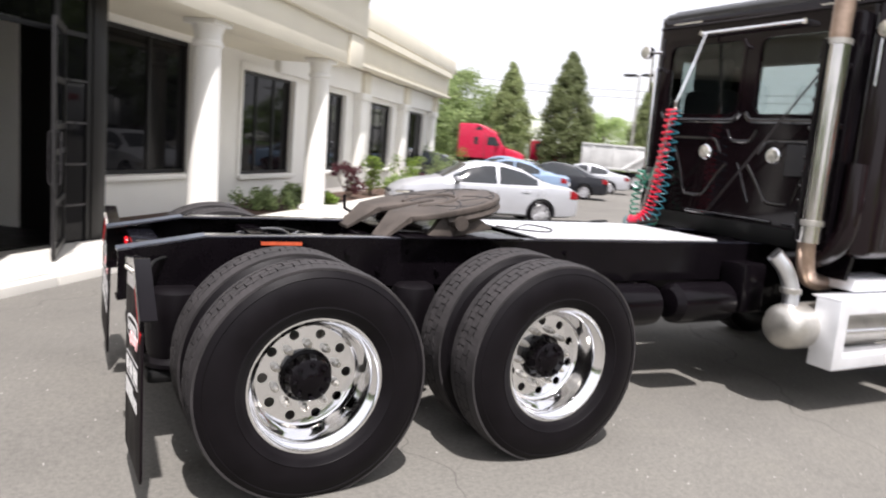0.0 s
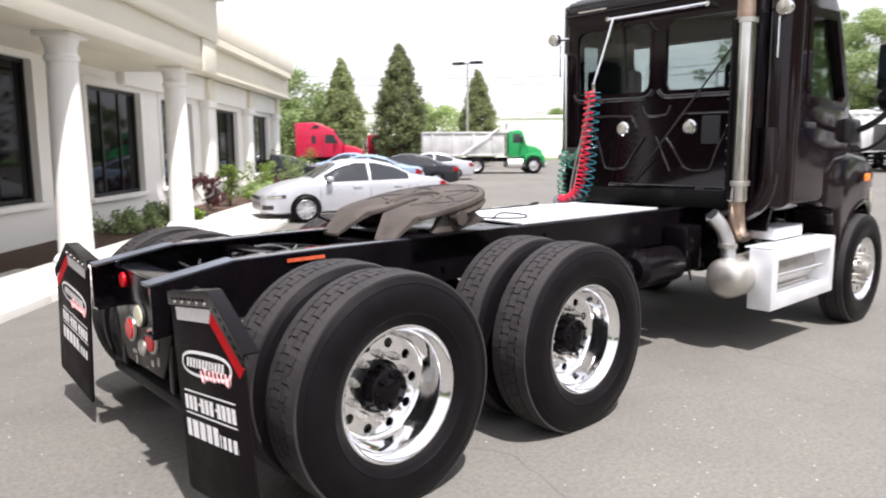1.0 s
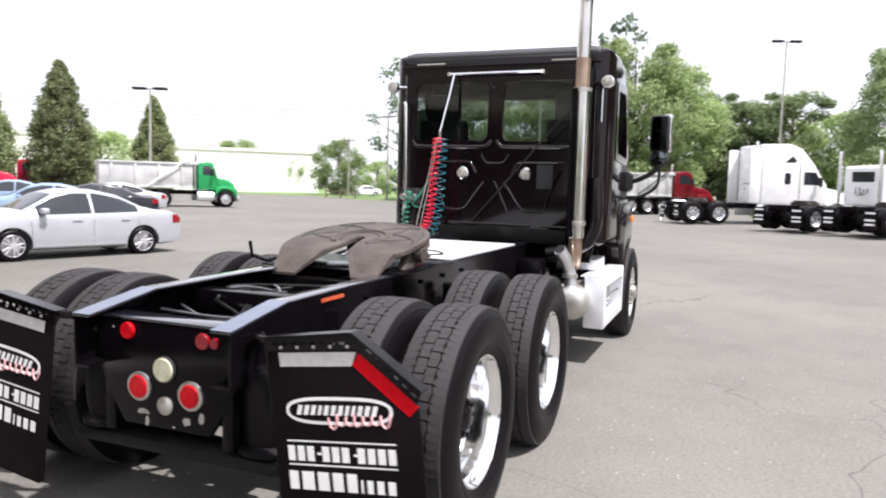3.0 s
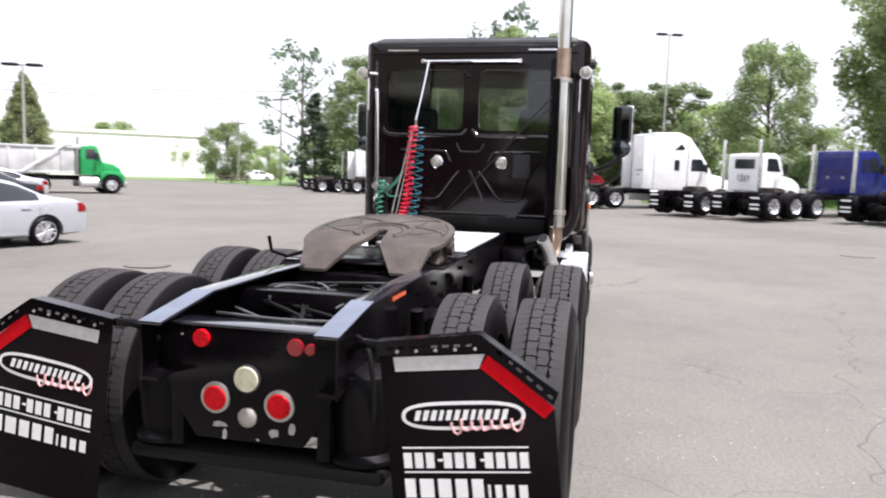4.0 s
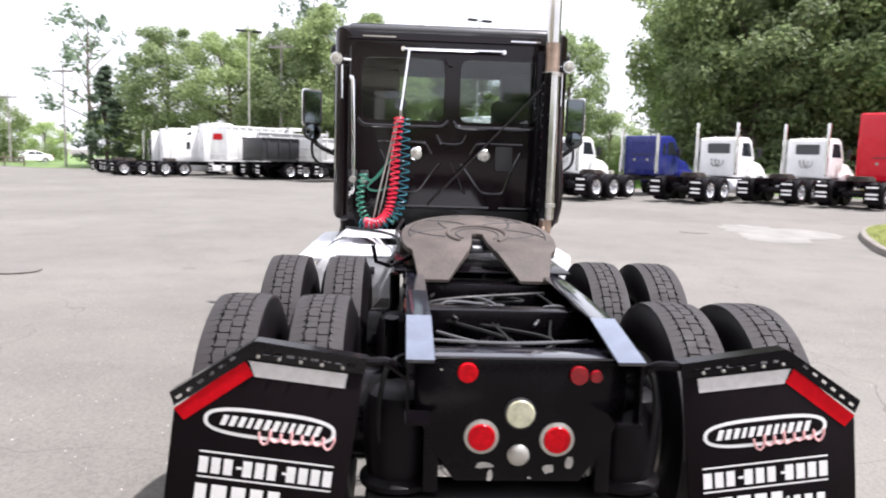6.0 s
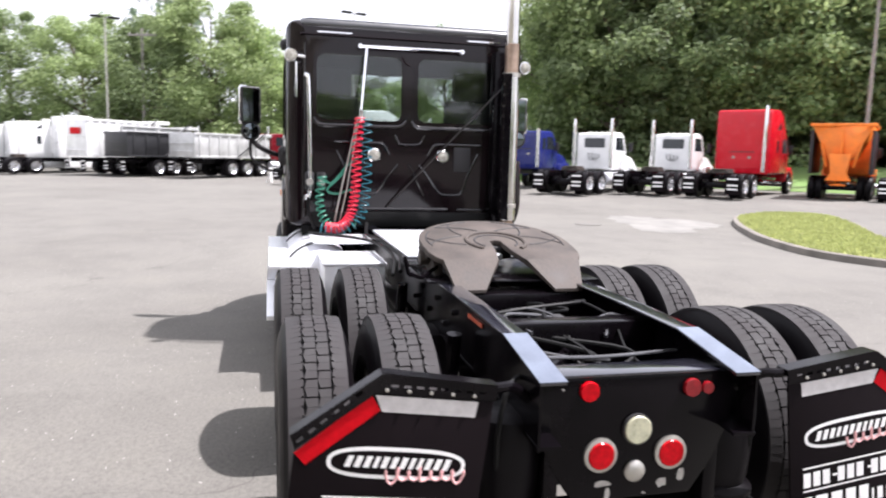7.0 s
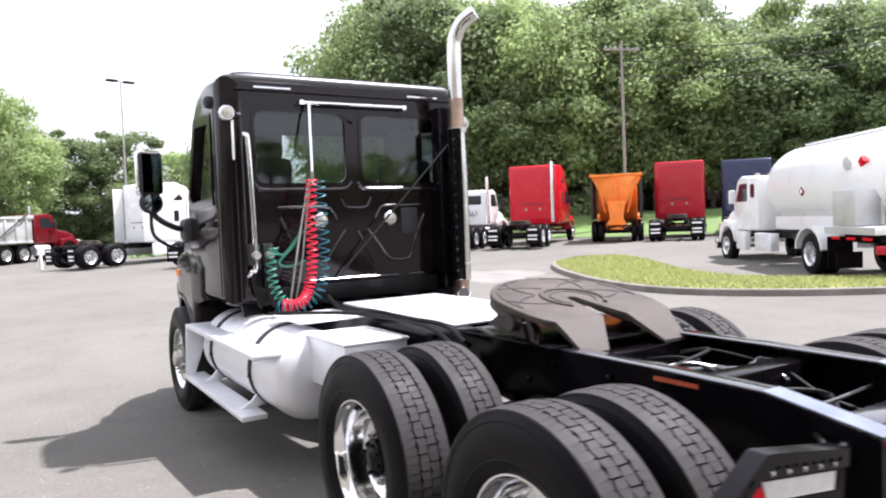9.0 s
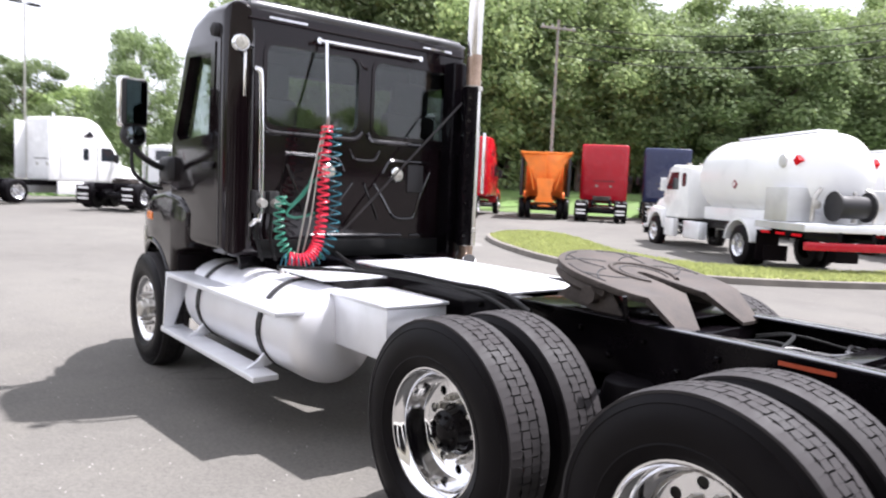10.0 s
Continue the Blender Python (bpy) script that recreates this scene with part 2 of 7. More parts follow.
# Chassis paint made bluer and glossier to put in the sky's sheen.
RAIL_TOP = mat("rail paint with blue sky sheen", (0.016, 0.016, 0.023), 0.13, vary=0.4, scale=5, coat=0.7, spec=0.7)
RUBBER = mat("tyre rubber", (0.0050, 0.0040, 0.0050), 0.42, vary=0.3, scale=7, bump=0.05, fine=150, spec=0.12)
TREAD = mat("worn tread rubber", (0.024, 0.0210, 0.0218), 0.75, vary=0.5, scale=9, bump=0.1, fine=160)
ALU = mat("polished aluminium", (0.88, 0.88, 0.89), 0.09, 1.0, vary=0.06, scale=8)
CHROME = mat("chrome", (0.85, 0.85, 0.86), 0.06, 1.0, vary=0.05, scale=5)
# Pale blue that stands for sky reflected on the rails' sloped tails.
SKY_SHEEN = mat("pale blue sky sheen", (0.23, 0.26, 0.325), 0.32, 0.75, vary=0.25, scale=7, fine=120)
HOSE_GREY = mat("glossy grey air line", (0.05, 0.05, 0.053), 0.22, vary=0.2, spec=0.9, coat=0.6)
CHIPPED = mat("bare chipped metal", (0.42, 0.40, 0.37), 0.6, 0.2, vary=0.3, scale=30)
SATIN = mat("satin aluminium", (0.80, 0.81, 0.84), 0.36, 1.0, vary=0.08, scale=6, fine=200)
PLATE_ALU = mat("bright deck plate", (0.86, 0.87, 0.90), 0.42, 0.55, vary=0.07, scale=7, bump=0.05, fine=150)
TANK_ALU = mat("brushed tank aluminium", (0.86, 0.86, 0.89), 0.42, 0.5, vary=0.06, scale=3, fine=180)
TARNISH = mat("heat-tarnished steel", (0.42, 0.31, 0.24), 0.38, 0.9, vary=0.35, scale=9)
DULL_STEEL = mat("dull exhaust steel", (0.52, 0.50, 0.46), 0.38, 0.85, vary=0.2, scale=9)
GREASE = mat("greasy brown steel", (0.074, 0.061, 0.053), 0.62, 0.0, vary=0.55, scale=5, bump=0.2, fine=60, spec=0.28)
FLAP = mat("black mud flap rubber", (0.0058, 0.0036, 0.0046), 0.55, vary=0.2, scale=6, spec=0.08)
WHITE_PRINT = mat("white print", (0.86, 0.85, 0.84), 0.6, vary=0.06)
PINK_PRINT = mat("pale red script print", (0.75, 0.42, 0.42), 0.6, vary=0.1)
RED_REFLECT = mat("red reflective tape", (0.56, 0.004, 0.010), 0.5, vary=0.15, scale=30, spec=0.08)
DIM_LENS = mat("dim red lens", (0.22, 0.006, 0.010), 0.2, vary=0.3, scale=40)
IRON = mat("worn iron cover", (0.128, 0.120, 0.108), 0.8, vary=0.3, scale=20, bump=0.2)
RED_LENS = mat("red lamp lens", (0.48, 0.003, 0.008), 0.18, vary=0.3, scale=40, spec=0.15)
CLEAR_LENS = mat("clear lamp lens", (0.40, 0.385, 0.33), 0.12, vary=0.5, scale=45, coat=0.4)
REVERSE_LENS = mat("yellowed clear lens", (0.52, 0.51, 0.36), 0.3, vary=0.3, scale=30)
SILVER_TAPE = mat("silver reflective tape", (0.62, 0.60, 0.60), 0.4, 0.2, vary=0.15, scale=25)
TAPE_ORANGE = mat("dull red-orange tape", (0.52, 0.09, 0.035), 0.45, vary=0.3, scale=30)
AMBER = mat("amber lens", (0.85, 0.22, 0.03), 0.25, vary=0.15, scale=30)
HOSE_RED = mat("red coiled hose", (0.70, 0.016, 0.050), 0.35, vary=0.1)
HOSE_GREEN = mat("green cable", (0.03, 0.20, 0.13), 0.4, vary=0.15)
HOSE_BLUE = mat("blue coiled hose", (0.012, 0.115, 0.155), 0.35, vary=0.15)
CABLE = mat("black cable", (0.008, 0.008, 0.008), 0.5, vary=0.3, spec=0.2)
# Cab paint again, gloss raised to put highlights on ribs, roof and bolts.
HIGHLIGHT_PAINT = mat("black cab paint glossed for highlights", (0.006, 0.0045, 0.0055), 0.14, vary=0.15, coat=0.45, spec=0.5)
STACK = mat("dulled chrome", (0.66, 0.64, 0.61), 0.17, 1.0, vary=0.18, scale=4, fine=160)
TRIM = mat("grey-black window trim", (0.03, 0.028, 0.03), 0.28, vary=0.2, spec=0.5)
MIRROR = mat("mirror glass", (0.13, 0.15, 0.16), 0.03, 1.0, vary=0.05)
CAB_TRIM = mat("dark cab trim", (0.02, 0.019, 0.02), 0.6, vary=0.2)
SEAT = mat("dark seat fabric", (0.035, 0.034, 0.036), 0.9, vary=0.2)
CAB_GLASS = pane("tinted cab glass", (0.66, 0.70, 0.69))
SHIELD_GLASS = pane("windshield glass", (0.90, 0.93, 0.92))

# ---- ground ----
def ground_mesh():
    xs = sorted(set([-900, -300, -100, -50] + list(range(-30, 72, 2)) + [90, 130, 200, 400, 900]))
    ys = sorted(set([-900, -300, -130, -80] + list(range(-50, 52, 2)) + [70, 100, 160, 300, 900]))
    bm = bmesh.new()
    grid = [[bm.verts.new((x, y, ground_z(x, y))) for y in ys] for x in xs]
    for i in range(len(xs) - 1):
        for j in range(len(ys) - 1):
            bm.faces.new((grid[i][j], grid[i + 1][j], grid[i + 1][j + 1], grid[i][j + 1]))
    return bm


tagged(part("ground", ground_mesh(), ASPHALT), "sun-bleached grey asphalt of a truck lot", "asphalt lot", kind="structure")

# ---- showroom building ----
SITE = 49.0
FACADE = pose(4.8, 13.4, -0.16, 0, 0, SITE)


def showroom():
    b = thing("showroom_building", "cream stucco showroom with white columns and dark glazing", "building", at=FACADE)
    def wall(name, s0, s1, y0, y1, z0, z1, m=STUCCO_WHITE, bevel=0.0, label=""):
        return part(name, B((s0, y0, z0), (s1, y1, z1), bevel), m, b, label)
    # walls behind the portico and along the wing, with window openings
    opens = [(-8.0, -4.55, 0.80, 3.25), (-2.65, -0.05, 0.72, 3.0), (1.2, 3.5, 0.75, 2.95), (5.75, 8.15, 0.75, 2.95), (10.3, 12.7, 0.75, 2.95)]
    cutters = [B((s0, 0, z0), (s1, 2, z1)) for s0, s1, z0, z1 in opens]
    part("wall", cut(B((-8.7, 0.8, 0), (14.0, 1.15, 3.8)), cutters), STUCCO_WHITE, b)
    for s0, s1, z0, z1 in opens:
        w = part("window", cut(B((s0, 0.90, z0), (s1, 0.98, z1)), [B((s0 + 0.07, 0.5, z0 + 0.07), (s1 - 0.07, 1.5, z1 - 0.07))]), DARK_METAL, b)
        part("pane", B((s0 + 0.06, 0.935, z0 + 0.06), (s1 - 0.06, 0.945, z1 - 0.06)), BLACK_GLASS, w)
        for k in (1, 2):
            x = s0 + (s1 - s0) * k / 3
            part("mullion", B((x - 0.025, 0.905, z0 + 0.07), (x + 0.025, 0.975, z1 - 0.07)), DARK_METAL, w)
        part("sill", B((s0 - 0.08, 0.70, z0 - 0.10), (s1 + 0.08, 0.93, z0 - 0.003), 0.015), STUCCO_WHITE, w)
        part("surround", cut(B((s0 - 0.14, 0.765, z0 - 0.003), (s1 + 0.14, 0.80, z1 + 0.16)), [B((s0, 0.5, z0 - 0.1), (s1, 1.5, z1))]), STUCCO_WHITE, w)
    wall("end_wall", 13.65, 14.0, 1.15, 14.0, 0, 3.8)
    wall("roof", -16, 13.9, 0.0, 14.0, 4.6, 4.8, STUCCO)
    # entablature over the portico, stepping back along the wing
    wall("beam", -16.0, -1.30, -1.36, -0.64, 3.30, 3.96, STUCCO, 0.012)
    wall("soffit", -16.0, -1.32, -0.64, 0.80, 3.36, 3.46, STUCCO)
    wall("fascia", -16.0, -1.20, -1.46, 0.75, 3.96, 4.85, STUCCO, 0.02)
    wall("cornice", -16.0, -1.06, -1.62, 0.75, 4.85, 5.02, STUCCO, 0.04)
    wall("beam_end", -2.10, -1.28, -1.42, -1.365, 3.28, 3.95, STUCCO, 0.01)
    wall("wing_band", -1.18, 14.0, 0.62, 0.795, 3.10, 3.75, STUCCO_WHITE, 0.01)
    wall("wing_fascia", -1.18, 14.3, 0.22, 0.80, 3.86, 4.85, STUCCO, 0.015)
    wall("wing_cornice", -1.04, 14.7, 0.02, 0.80, 4.85, 5.40, STUCCO, 0.03)
    wall("wing_ledge", -1.18, 14.4, 0.12, 0.80, 3.78, 3.86, STUCCO, 0.01)
    # round columns of the portico
    for s in (-11.4, -7.0, -2.7):
        prof = [(0.31, 0.0), (0.31, 0.10), (0.285, 0.13), (0.30, 0.17), (0.275, 0.22), (0.235, 0.26), (0.23, 0.9), (0.215, 2.1), (0.20, 2.90),
                (0.23, 2.93), (0.23, 2.98), (0.205, 3.01), (0.205, 3.10), (0.235, 3.19), (0.245, 3.22)]
        c = part("column", L(prof, "z", (s, -1.0, 0), 28), STUCCO_WHITE, b, "round white tapered column")
        part("capital", B((s - 0.26, -1.26, 3.22), (s + 0.26, -0.74, 3.30), 0.01), STUCCO_WHITE, c)
    for s in (4.6, 9.2, 13.6):
        c = part("pilaster", B((s - 0.30, 0.55, 0), (s + 0.30, 0.80, 3.0), 0.02), STUCCO_WHITE, b)
        part("capital", B((s - 0.37, 0.48, 2.9), (s + 0.37, 0.80, 3.12), 0.03), STUCCO_WHITE, c)
        part("base", B((s - 0.36, 0.49, 0), (s + 0.36, 0.80, 0.28), 0.02), STUCCO_WHITE, c)
        part("bracket", B((s - 0.28, 0.50, 3.12), (s + 0.28, 0.80, 3.74), 0.02), STUCCO, c)
    # dark glazed entrance, set forward and tall, one leaf standing open
    e = part("entrance_frame", bmesh_frame(0, 4.6, 0.0, 4.3, 0.09, [0.30, 0.86, 1.98, 3.1], [2.72]), DARK_METAL, b, "dark framed glass entrance", at=pose(-8.66, -0.52, 0, 0, 0, 180))
    part("post", B((0.0, -0.06, 0.0), (0.26, 0.05, 4.3), 0.01), DARK_METAL, e)
    for x0, x1, z0, z1 in ((0.32, 0.84, 0.05, 2.7), (2.0, 3.06, 0.05, 2.7), (3.14, 4.5, 0.05, 2.7), (0.09, 1.94, 2.76, 4.25), (2.0, 4.5, 2.76, 4.25)):
        part("pane", B((x0, -0.006, z0), (x1, 0.006, z1)), BLACK_GLASS, e)
    for z in (0.58, 1.10, 1.62, 2.14):
        part("rail", B((0.345, -0.02, z), (0.815, 0.025, z + 0.03)), TRIM, e)
    part("side_screen", B((-0.03, -1.30, 0.0), (0.02, -0.05, 4.3)), DARK_METAL, e)
    leaf = part("door", cut(B((0, -0.022, 0.03), (1.14, 0.022, 2.66)), [B((0.08, -1, z0), (1.06, 1, z1)) for z0, z1 in ((0.13, 0.62), (0.68, 1.18), (1.24, 1.46), (1.52, 1.98), (2.04, 2.57))]), DARK_METAL, b, "open glass door with dark frame", at=pose(-9.46, -0.60, 0.10, 0, 0, 216))
    part("pane", B((0.05, -0.005, 0.1), (1.09, 0.005, 2.6)), BLACK_GLASS, leaf)
    part("edge_strip", B((1.141, -0.012, 0.05), (1.146, 0.000, 2.64)), TRIM, leaf)
    for y in (0.03, -0.03):
        part("handle", T([(1.04, y, 0.85), (1.04, 2 * y, 0.88), (1.04, 2 * y, 1.42), (1.04, y, 1.45)], 0.009, 8), TRIM, leaf)
    # Lobby shell added in near-black: the entrance's shade is in its colour.
    wall("lobby_shade_floor", -15.9, -8.75, -0.40, 5.0, 0.0, 0.125, DARK_METAL)
    wall("lobby_shade_back", -15.9, -8.75, 4.8, 5.0, 0.13, 4.4, DARK_METAL)
    wall("lobby_shade_side", -8.75, -8.70, 1.16, 5.0, 0.0, 4.4, DARK_METAL)
    wall("lobby_shade_top", -15.9, -8.75, 0.9, 5.0, 4.41, 4.5, DARK_METAL)
    wall("back_wall", -16, 14, 13.7, 14.0, 0, 4.6)
    wall("near_end_wall", -16.3, -16.0, -0.3, 14.0, 0, 4.6)
    return b


def bmesh_frame(x0, x1, z0, z1, w, uprights, rails, d=0.07):
    """A glazing frame of bars in the xz plane."""
    bm = bmesh.new()
    box(bm, (x0, -d / 2, z0), (x0 + w, d / 2, z1))
    box(bm, (x1 - w, -d / 2, z0), (x1, d / 2, z1))
    box(bm, (x0 + w, -d / 2, z0), (x1 - w, d / 2, z0 + w))
    box(bm, (x0 + w, -d / 2, z1 - w), (x1 - w, d / 2, z1))
    for u in uprights:
        box(bm, (u - w / 2, -d / 2 + 0.004, z0 + w), (u + w / 2, d / 2 - 0.004, z1 - w))
    for r in rails:
        box(bm, (x0 + w, -d / 2 + 0.008, z0 + r - w / 3), (x1 - w, d / 2 - 0.008, z0 + r + w / 3))
    return bm


showroom()
# walk and planting bed along the front
walkway = thing("pavement", "pale concrete walk with a kerb along the showroom", "pavement", at=FACADE, kind="structure")


def kerb_line(s):
    """How far the walk's edge stands out from the columns: it widens beside the parked car."""
    k = min(1.0, max(0.0, (s + 7.0) / 4.0))
    return -1.80 - 0.95 * k * k * (3 - 2 * k)


for i in range(18):
    s0 = -16.0 + i * 1.7
    a, c, back = s0 + 0.006, s0 + 1.694, -0.60 if s0 > -9.0 else -0.42
    part("slab", S([(a, kerb_line(a) + 0.155), (c, kerb_line(c) + 0.155), (c, back), (a, back)], "z", -0.05, 0.11 + 0.002 * (i % 3), 0.012), CONCRETE, walkway)
    part("kerb", S([(a, kerb_line(a)), (c, kerb_line(c)), (c, kerb_line(c) + 0.148), (a, kerb_line(a) + 0.148)], "z", -0.2, 0.10, 0.015), CONCRETE, walkway)
bed = tagged(part("planting_bed", B((-8.5, -0.59, -0.05), (14.4, 0.79, 0.09), 0.03), MULCH, at=FACADE), "brown mulch bed against the showroom wall", "planting bed", kind="structure")

# ---- the black tractor unit ----
truck = thing("truck_tractor", "black day-cab truck tractor with polished wheels on asphalt", "truck", at=pose(0, 0, 0, 0, 0, 0.4))


def tyre_mesh(r=0.534, w=0.290):
    """A truck tyre about the y axis, its outer bulge at y = 0: the carcass, and the tread as a mesh of its own."""
    bm = bmesh.new()
    prof = [(0.297, 0.055), (0.306, 0.036), (0.318, 0.028), (0.332, 0.016), (0.352, 0.010), (0.356, 0.006), (0.362, 0.008), (0.395, 0.0), (0.430, 0.002), (0.462, 0.010), (0.484, 0.020), (0.488, 0.018), (0.494, 0.022), (0.504, 0.028), (r - 0.016, 0.038),
            (r - 0.014, 0.07), (r - 0.013, w / 2), (r - 0.014, w - 0.07), (r - 0.016, w - 0.038), (0.504, w - 0.028), (0.484, w - 0.020), (0.462, w - 0.010), (0.430, w - 0.002), (0.395, w),
            (0.352, w - 0.008), (0.318, w - 0.028), (0.297, w - 0.055), (0.285, w - 0.07), (0.285, 0.07)]
    lathe(bm, prof, "y", n=84, closed=True)
    carcass = mesh_of("tyre", bm, RUBBER, 30)
    bm = bmesh.new()
    # shoulder ribs with nicks on the groove side, and two rows of blocks between them
    def hexa(y0, y1, y2, y3, a0, a1, drop0, drop1):
        vs = []
        for rr, d in ((r - 0.019, 0), (r, 0)):
            for y, q, dr in ((y0, 0, drop0), (y1, 0, drop0), (y2, 1, drop1), (y3, 1, drop1)):
                a = a1 if q else a0
                k = rr - (dr if rr == r and y in (y0, y3) else 0)
                vs.append(bm.verts.new((k * math.cos(a), y, k * math.sin(a))))
        for f in ((4, 5, 6, 7), (0, 1, 5, 4), (1, 2, 6, 5), (2, 3, 7, 6), (3, 0, 4, 7)):
            bm.faces.new([vs[i] for i in f])
    n = 46
    step = 2 * math.pi / n
    mid = w / 2
    for k in range(n):
        a = k * step
        # shoulder ribs, notched where they meet the zigzag grooves
        for edge, inner, side in ((0.034, mid - 0.052, 1), (w - 0.034, mid + 0.052, -1)):
            for f0, f1, i0, i1 in ((0.0, 0.10, 0.010, 0.010), (0.10, 0.52, 0.0, 0.006), (0.52, 0.60, 0.011, 0.011), (0.60, 1.0, 0.005, 0.0)):
                hexa(edge, inner - i0 * side, inner - i1 * side, edge, a + f0 * step, a + f1 * step, 0.008, 0.008)
        # two rows of centre blocks with slanted ends, set half a pitch apart
        for y0, y1, sh in ((mid - 0.046, mid - 0.0025, 0.0), (mid + 0.0025, mid + 0.046, 0.46)):
            jig = 0.004 if k % 2 else -0.004
            a0 = a + sh * step
            hexa(y0 + jig, y1, y1, y0 - jig, a0 + 0.045 * step, a0 + 0.50 * step, 0.0, 0.0)
            hexa(y0 - jig, y1, y1, y0 + jig, a0 + 0.515 * step, a0 + 0.955 * step, 0.0, 0.0)
    return carcass, mesh_of("tread", bm, TREAD, 30)


def drilled_disc(bm, r0, r1, rc, rh, y, n=10, depth=0.012):
    """An annulus across y with n round holes on the circle rc."""
    for k in range(n):
        base = 2 * math.pi * k / n
        rings = []
        for inner, yy in ((False, y), (True, y), (True, y + depth)):
            ring = []
            for j in range(16):
                a = 2 * math.pi * j / 16
                c, s = math.cos(a), math.sin(a)
                if inner:
                    rad, ang = rc + rh * s, base + rh * c / rc
                else:
                    q = 1 / max(abs(c), abs(s))
                    rad, ang = (r1 - rc) * s * q + rc if s > 0 else (rc - r0) * s * q + rc, base + math.pi / n * c * q
                ring.append(bm.verts.new((rad * math.cos(ang), yy, rad * math.sin(ang))))
            rings.append(ring)
        for u, w in zip(rings, rings[1:]):
            for j in range(16):
                bm.faces.new((u[j], u[(j + 1) % 16], w[(j + 1) % 16], w[j]))
    bmesh.ops.remove_doubles(bm, verts=bm.verts[:], dist=0.0005)
    return bm


def dish_rim_mesh():
    bm = bmesh.new()
    drilled_disc(bm, 0.118, 0.232, 0.196, 0.023, 0.165)
    rings = []
    inner = [(0.232, 0.165), (0.244, 0.157), (0.252, 0.140), (0.257, 0.10), (0.263, 0.05), (0.268, 0.034), (0.282, 0.022), (0.292, 0.010), (0.298, -0.002), (0.306, -0.002), (0.308, 0.012), (0.300, 0.034), (0.285, 0.05), (0.280, 0.25)]
    for r, y in inner:
        rings.append([bm.verts.new((r * math.cos(2 * math.pi * i / 60), y, r * math.sin(2 * math.pi * i / 60))) for i in range(60)])
    for u, w in zip(rings, rings[1:]):
        for i in range(60):
            bm.faces.new((u[i], u[(i + 1) % 60], w[(i + 1) % 60], w[i]))
    return mesh_of("rim", bm, ALU, 40)


def hub_mesh(depth=0.165, out=0.085):
    bm = bmesh.new()
    lathe(bm, [(0.122, depth + 0.02), (0.122, depth - 0.012), (0.108, depth - 0.02), (0.105, depth - out * 0.5), (0.098, depth - out * 0.7), (0.096, depth - out), (0.085, depth - out - 0.008),
               (0.060, depth - out - 0.010), (0.045, depth - out - 0.022), (0.020, depth - out - 0.026)], "y", n=28)
    for k in range(8):
        a = 2 * math.pi * k / 8
        lathe(bm, [(0.011, depth - out + 0.004), (0.011, depth - out - 0.020), (0.007, depth - out - 0.024)], "y", (0.076 * math.cos(a), 0, 0.076 * math.sin(a)), 6)
    return mesh_of("hub", bm, FRAME_PAINT)


def nut_mesh(depth=0.165):
    bm = bmesh.new()
    lathe(bm, [(0.021, depth), (0.021, depth - 0.006), (0.017, depth - 0.008), (0.017, depth - 0.032), (0.010, depth - 0.036), (0.010, depth - 0.05), (0.008, depth - 0.052)], "y", n=6)
    return mesh_of("lug_nut", bm, DULL_STEEL)


(TYRE, TREADS), DISH, HUB, NUT = tyre_mesh(), dish_rim_mesh(), hub_mesh(), nut_mesh()
INNER = mesh_of("rim", L([(0.300, 0.03), (0.27, 0.04), (0.25, 0.2), (0.13, 0.21), (0.13, 0.24), (0.28, 0.24), (0.300, 0.235)], "y", n=40), DULL_STEEL)


def tyre(w, m, name="tyre"):
    part(name, TYRE, None, w, at=m)
    tagged(part("tread", TREADS, None, w, at=m), kind="stuff")


def drive_wheel(x, side):
    """A dual wheel: the dished outer rim with its tyre, and the inner pair."""
    flip = pose(x, 1.262 * side, 0.513 if side > 0 else 0.509, 0, 0, 0 if side < 0 else 180)
    w = part("drive_wheel", DISH, None, truck, "polished aluminium dual wheel with deep dish", at=flip @ pose(0, 0, 0, 0, 11 * x, 0))
    tyre(w, pose(0, -0.036, 0))
    part("inner_rim", INNER, None, w, at=pose(0, 0.335, 0))
    tyre(w, pose(0, 0.318, 0, 0, 4, 0), "inner_tyre")
    part("hub", HUB, None, w, "black axle hub", at=pose(0, 0, 0))
    for k in range(10):
        a = 2 * math.pi * (k + 0.5) / 10
        part("lug_nut", NUT, None, w, at=pose(0.148 * math.cos(a), 0, 0.148 * math.sin(a)))


for x in (0.0, 1.315):
    for side in (-1, 1):
        drive_wheel(x, side)


STEER = 5.78


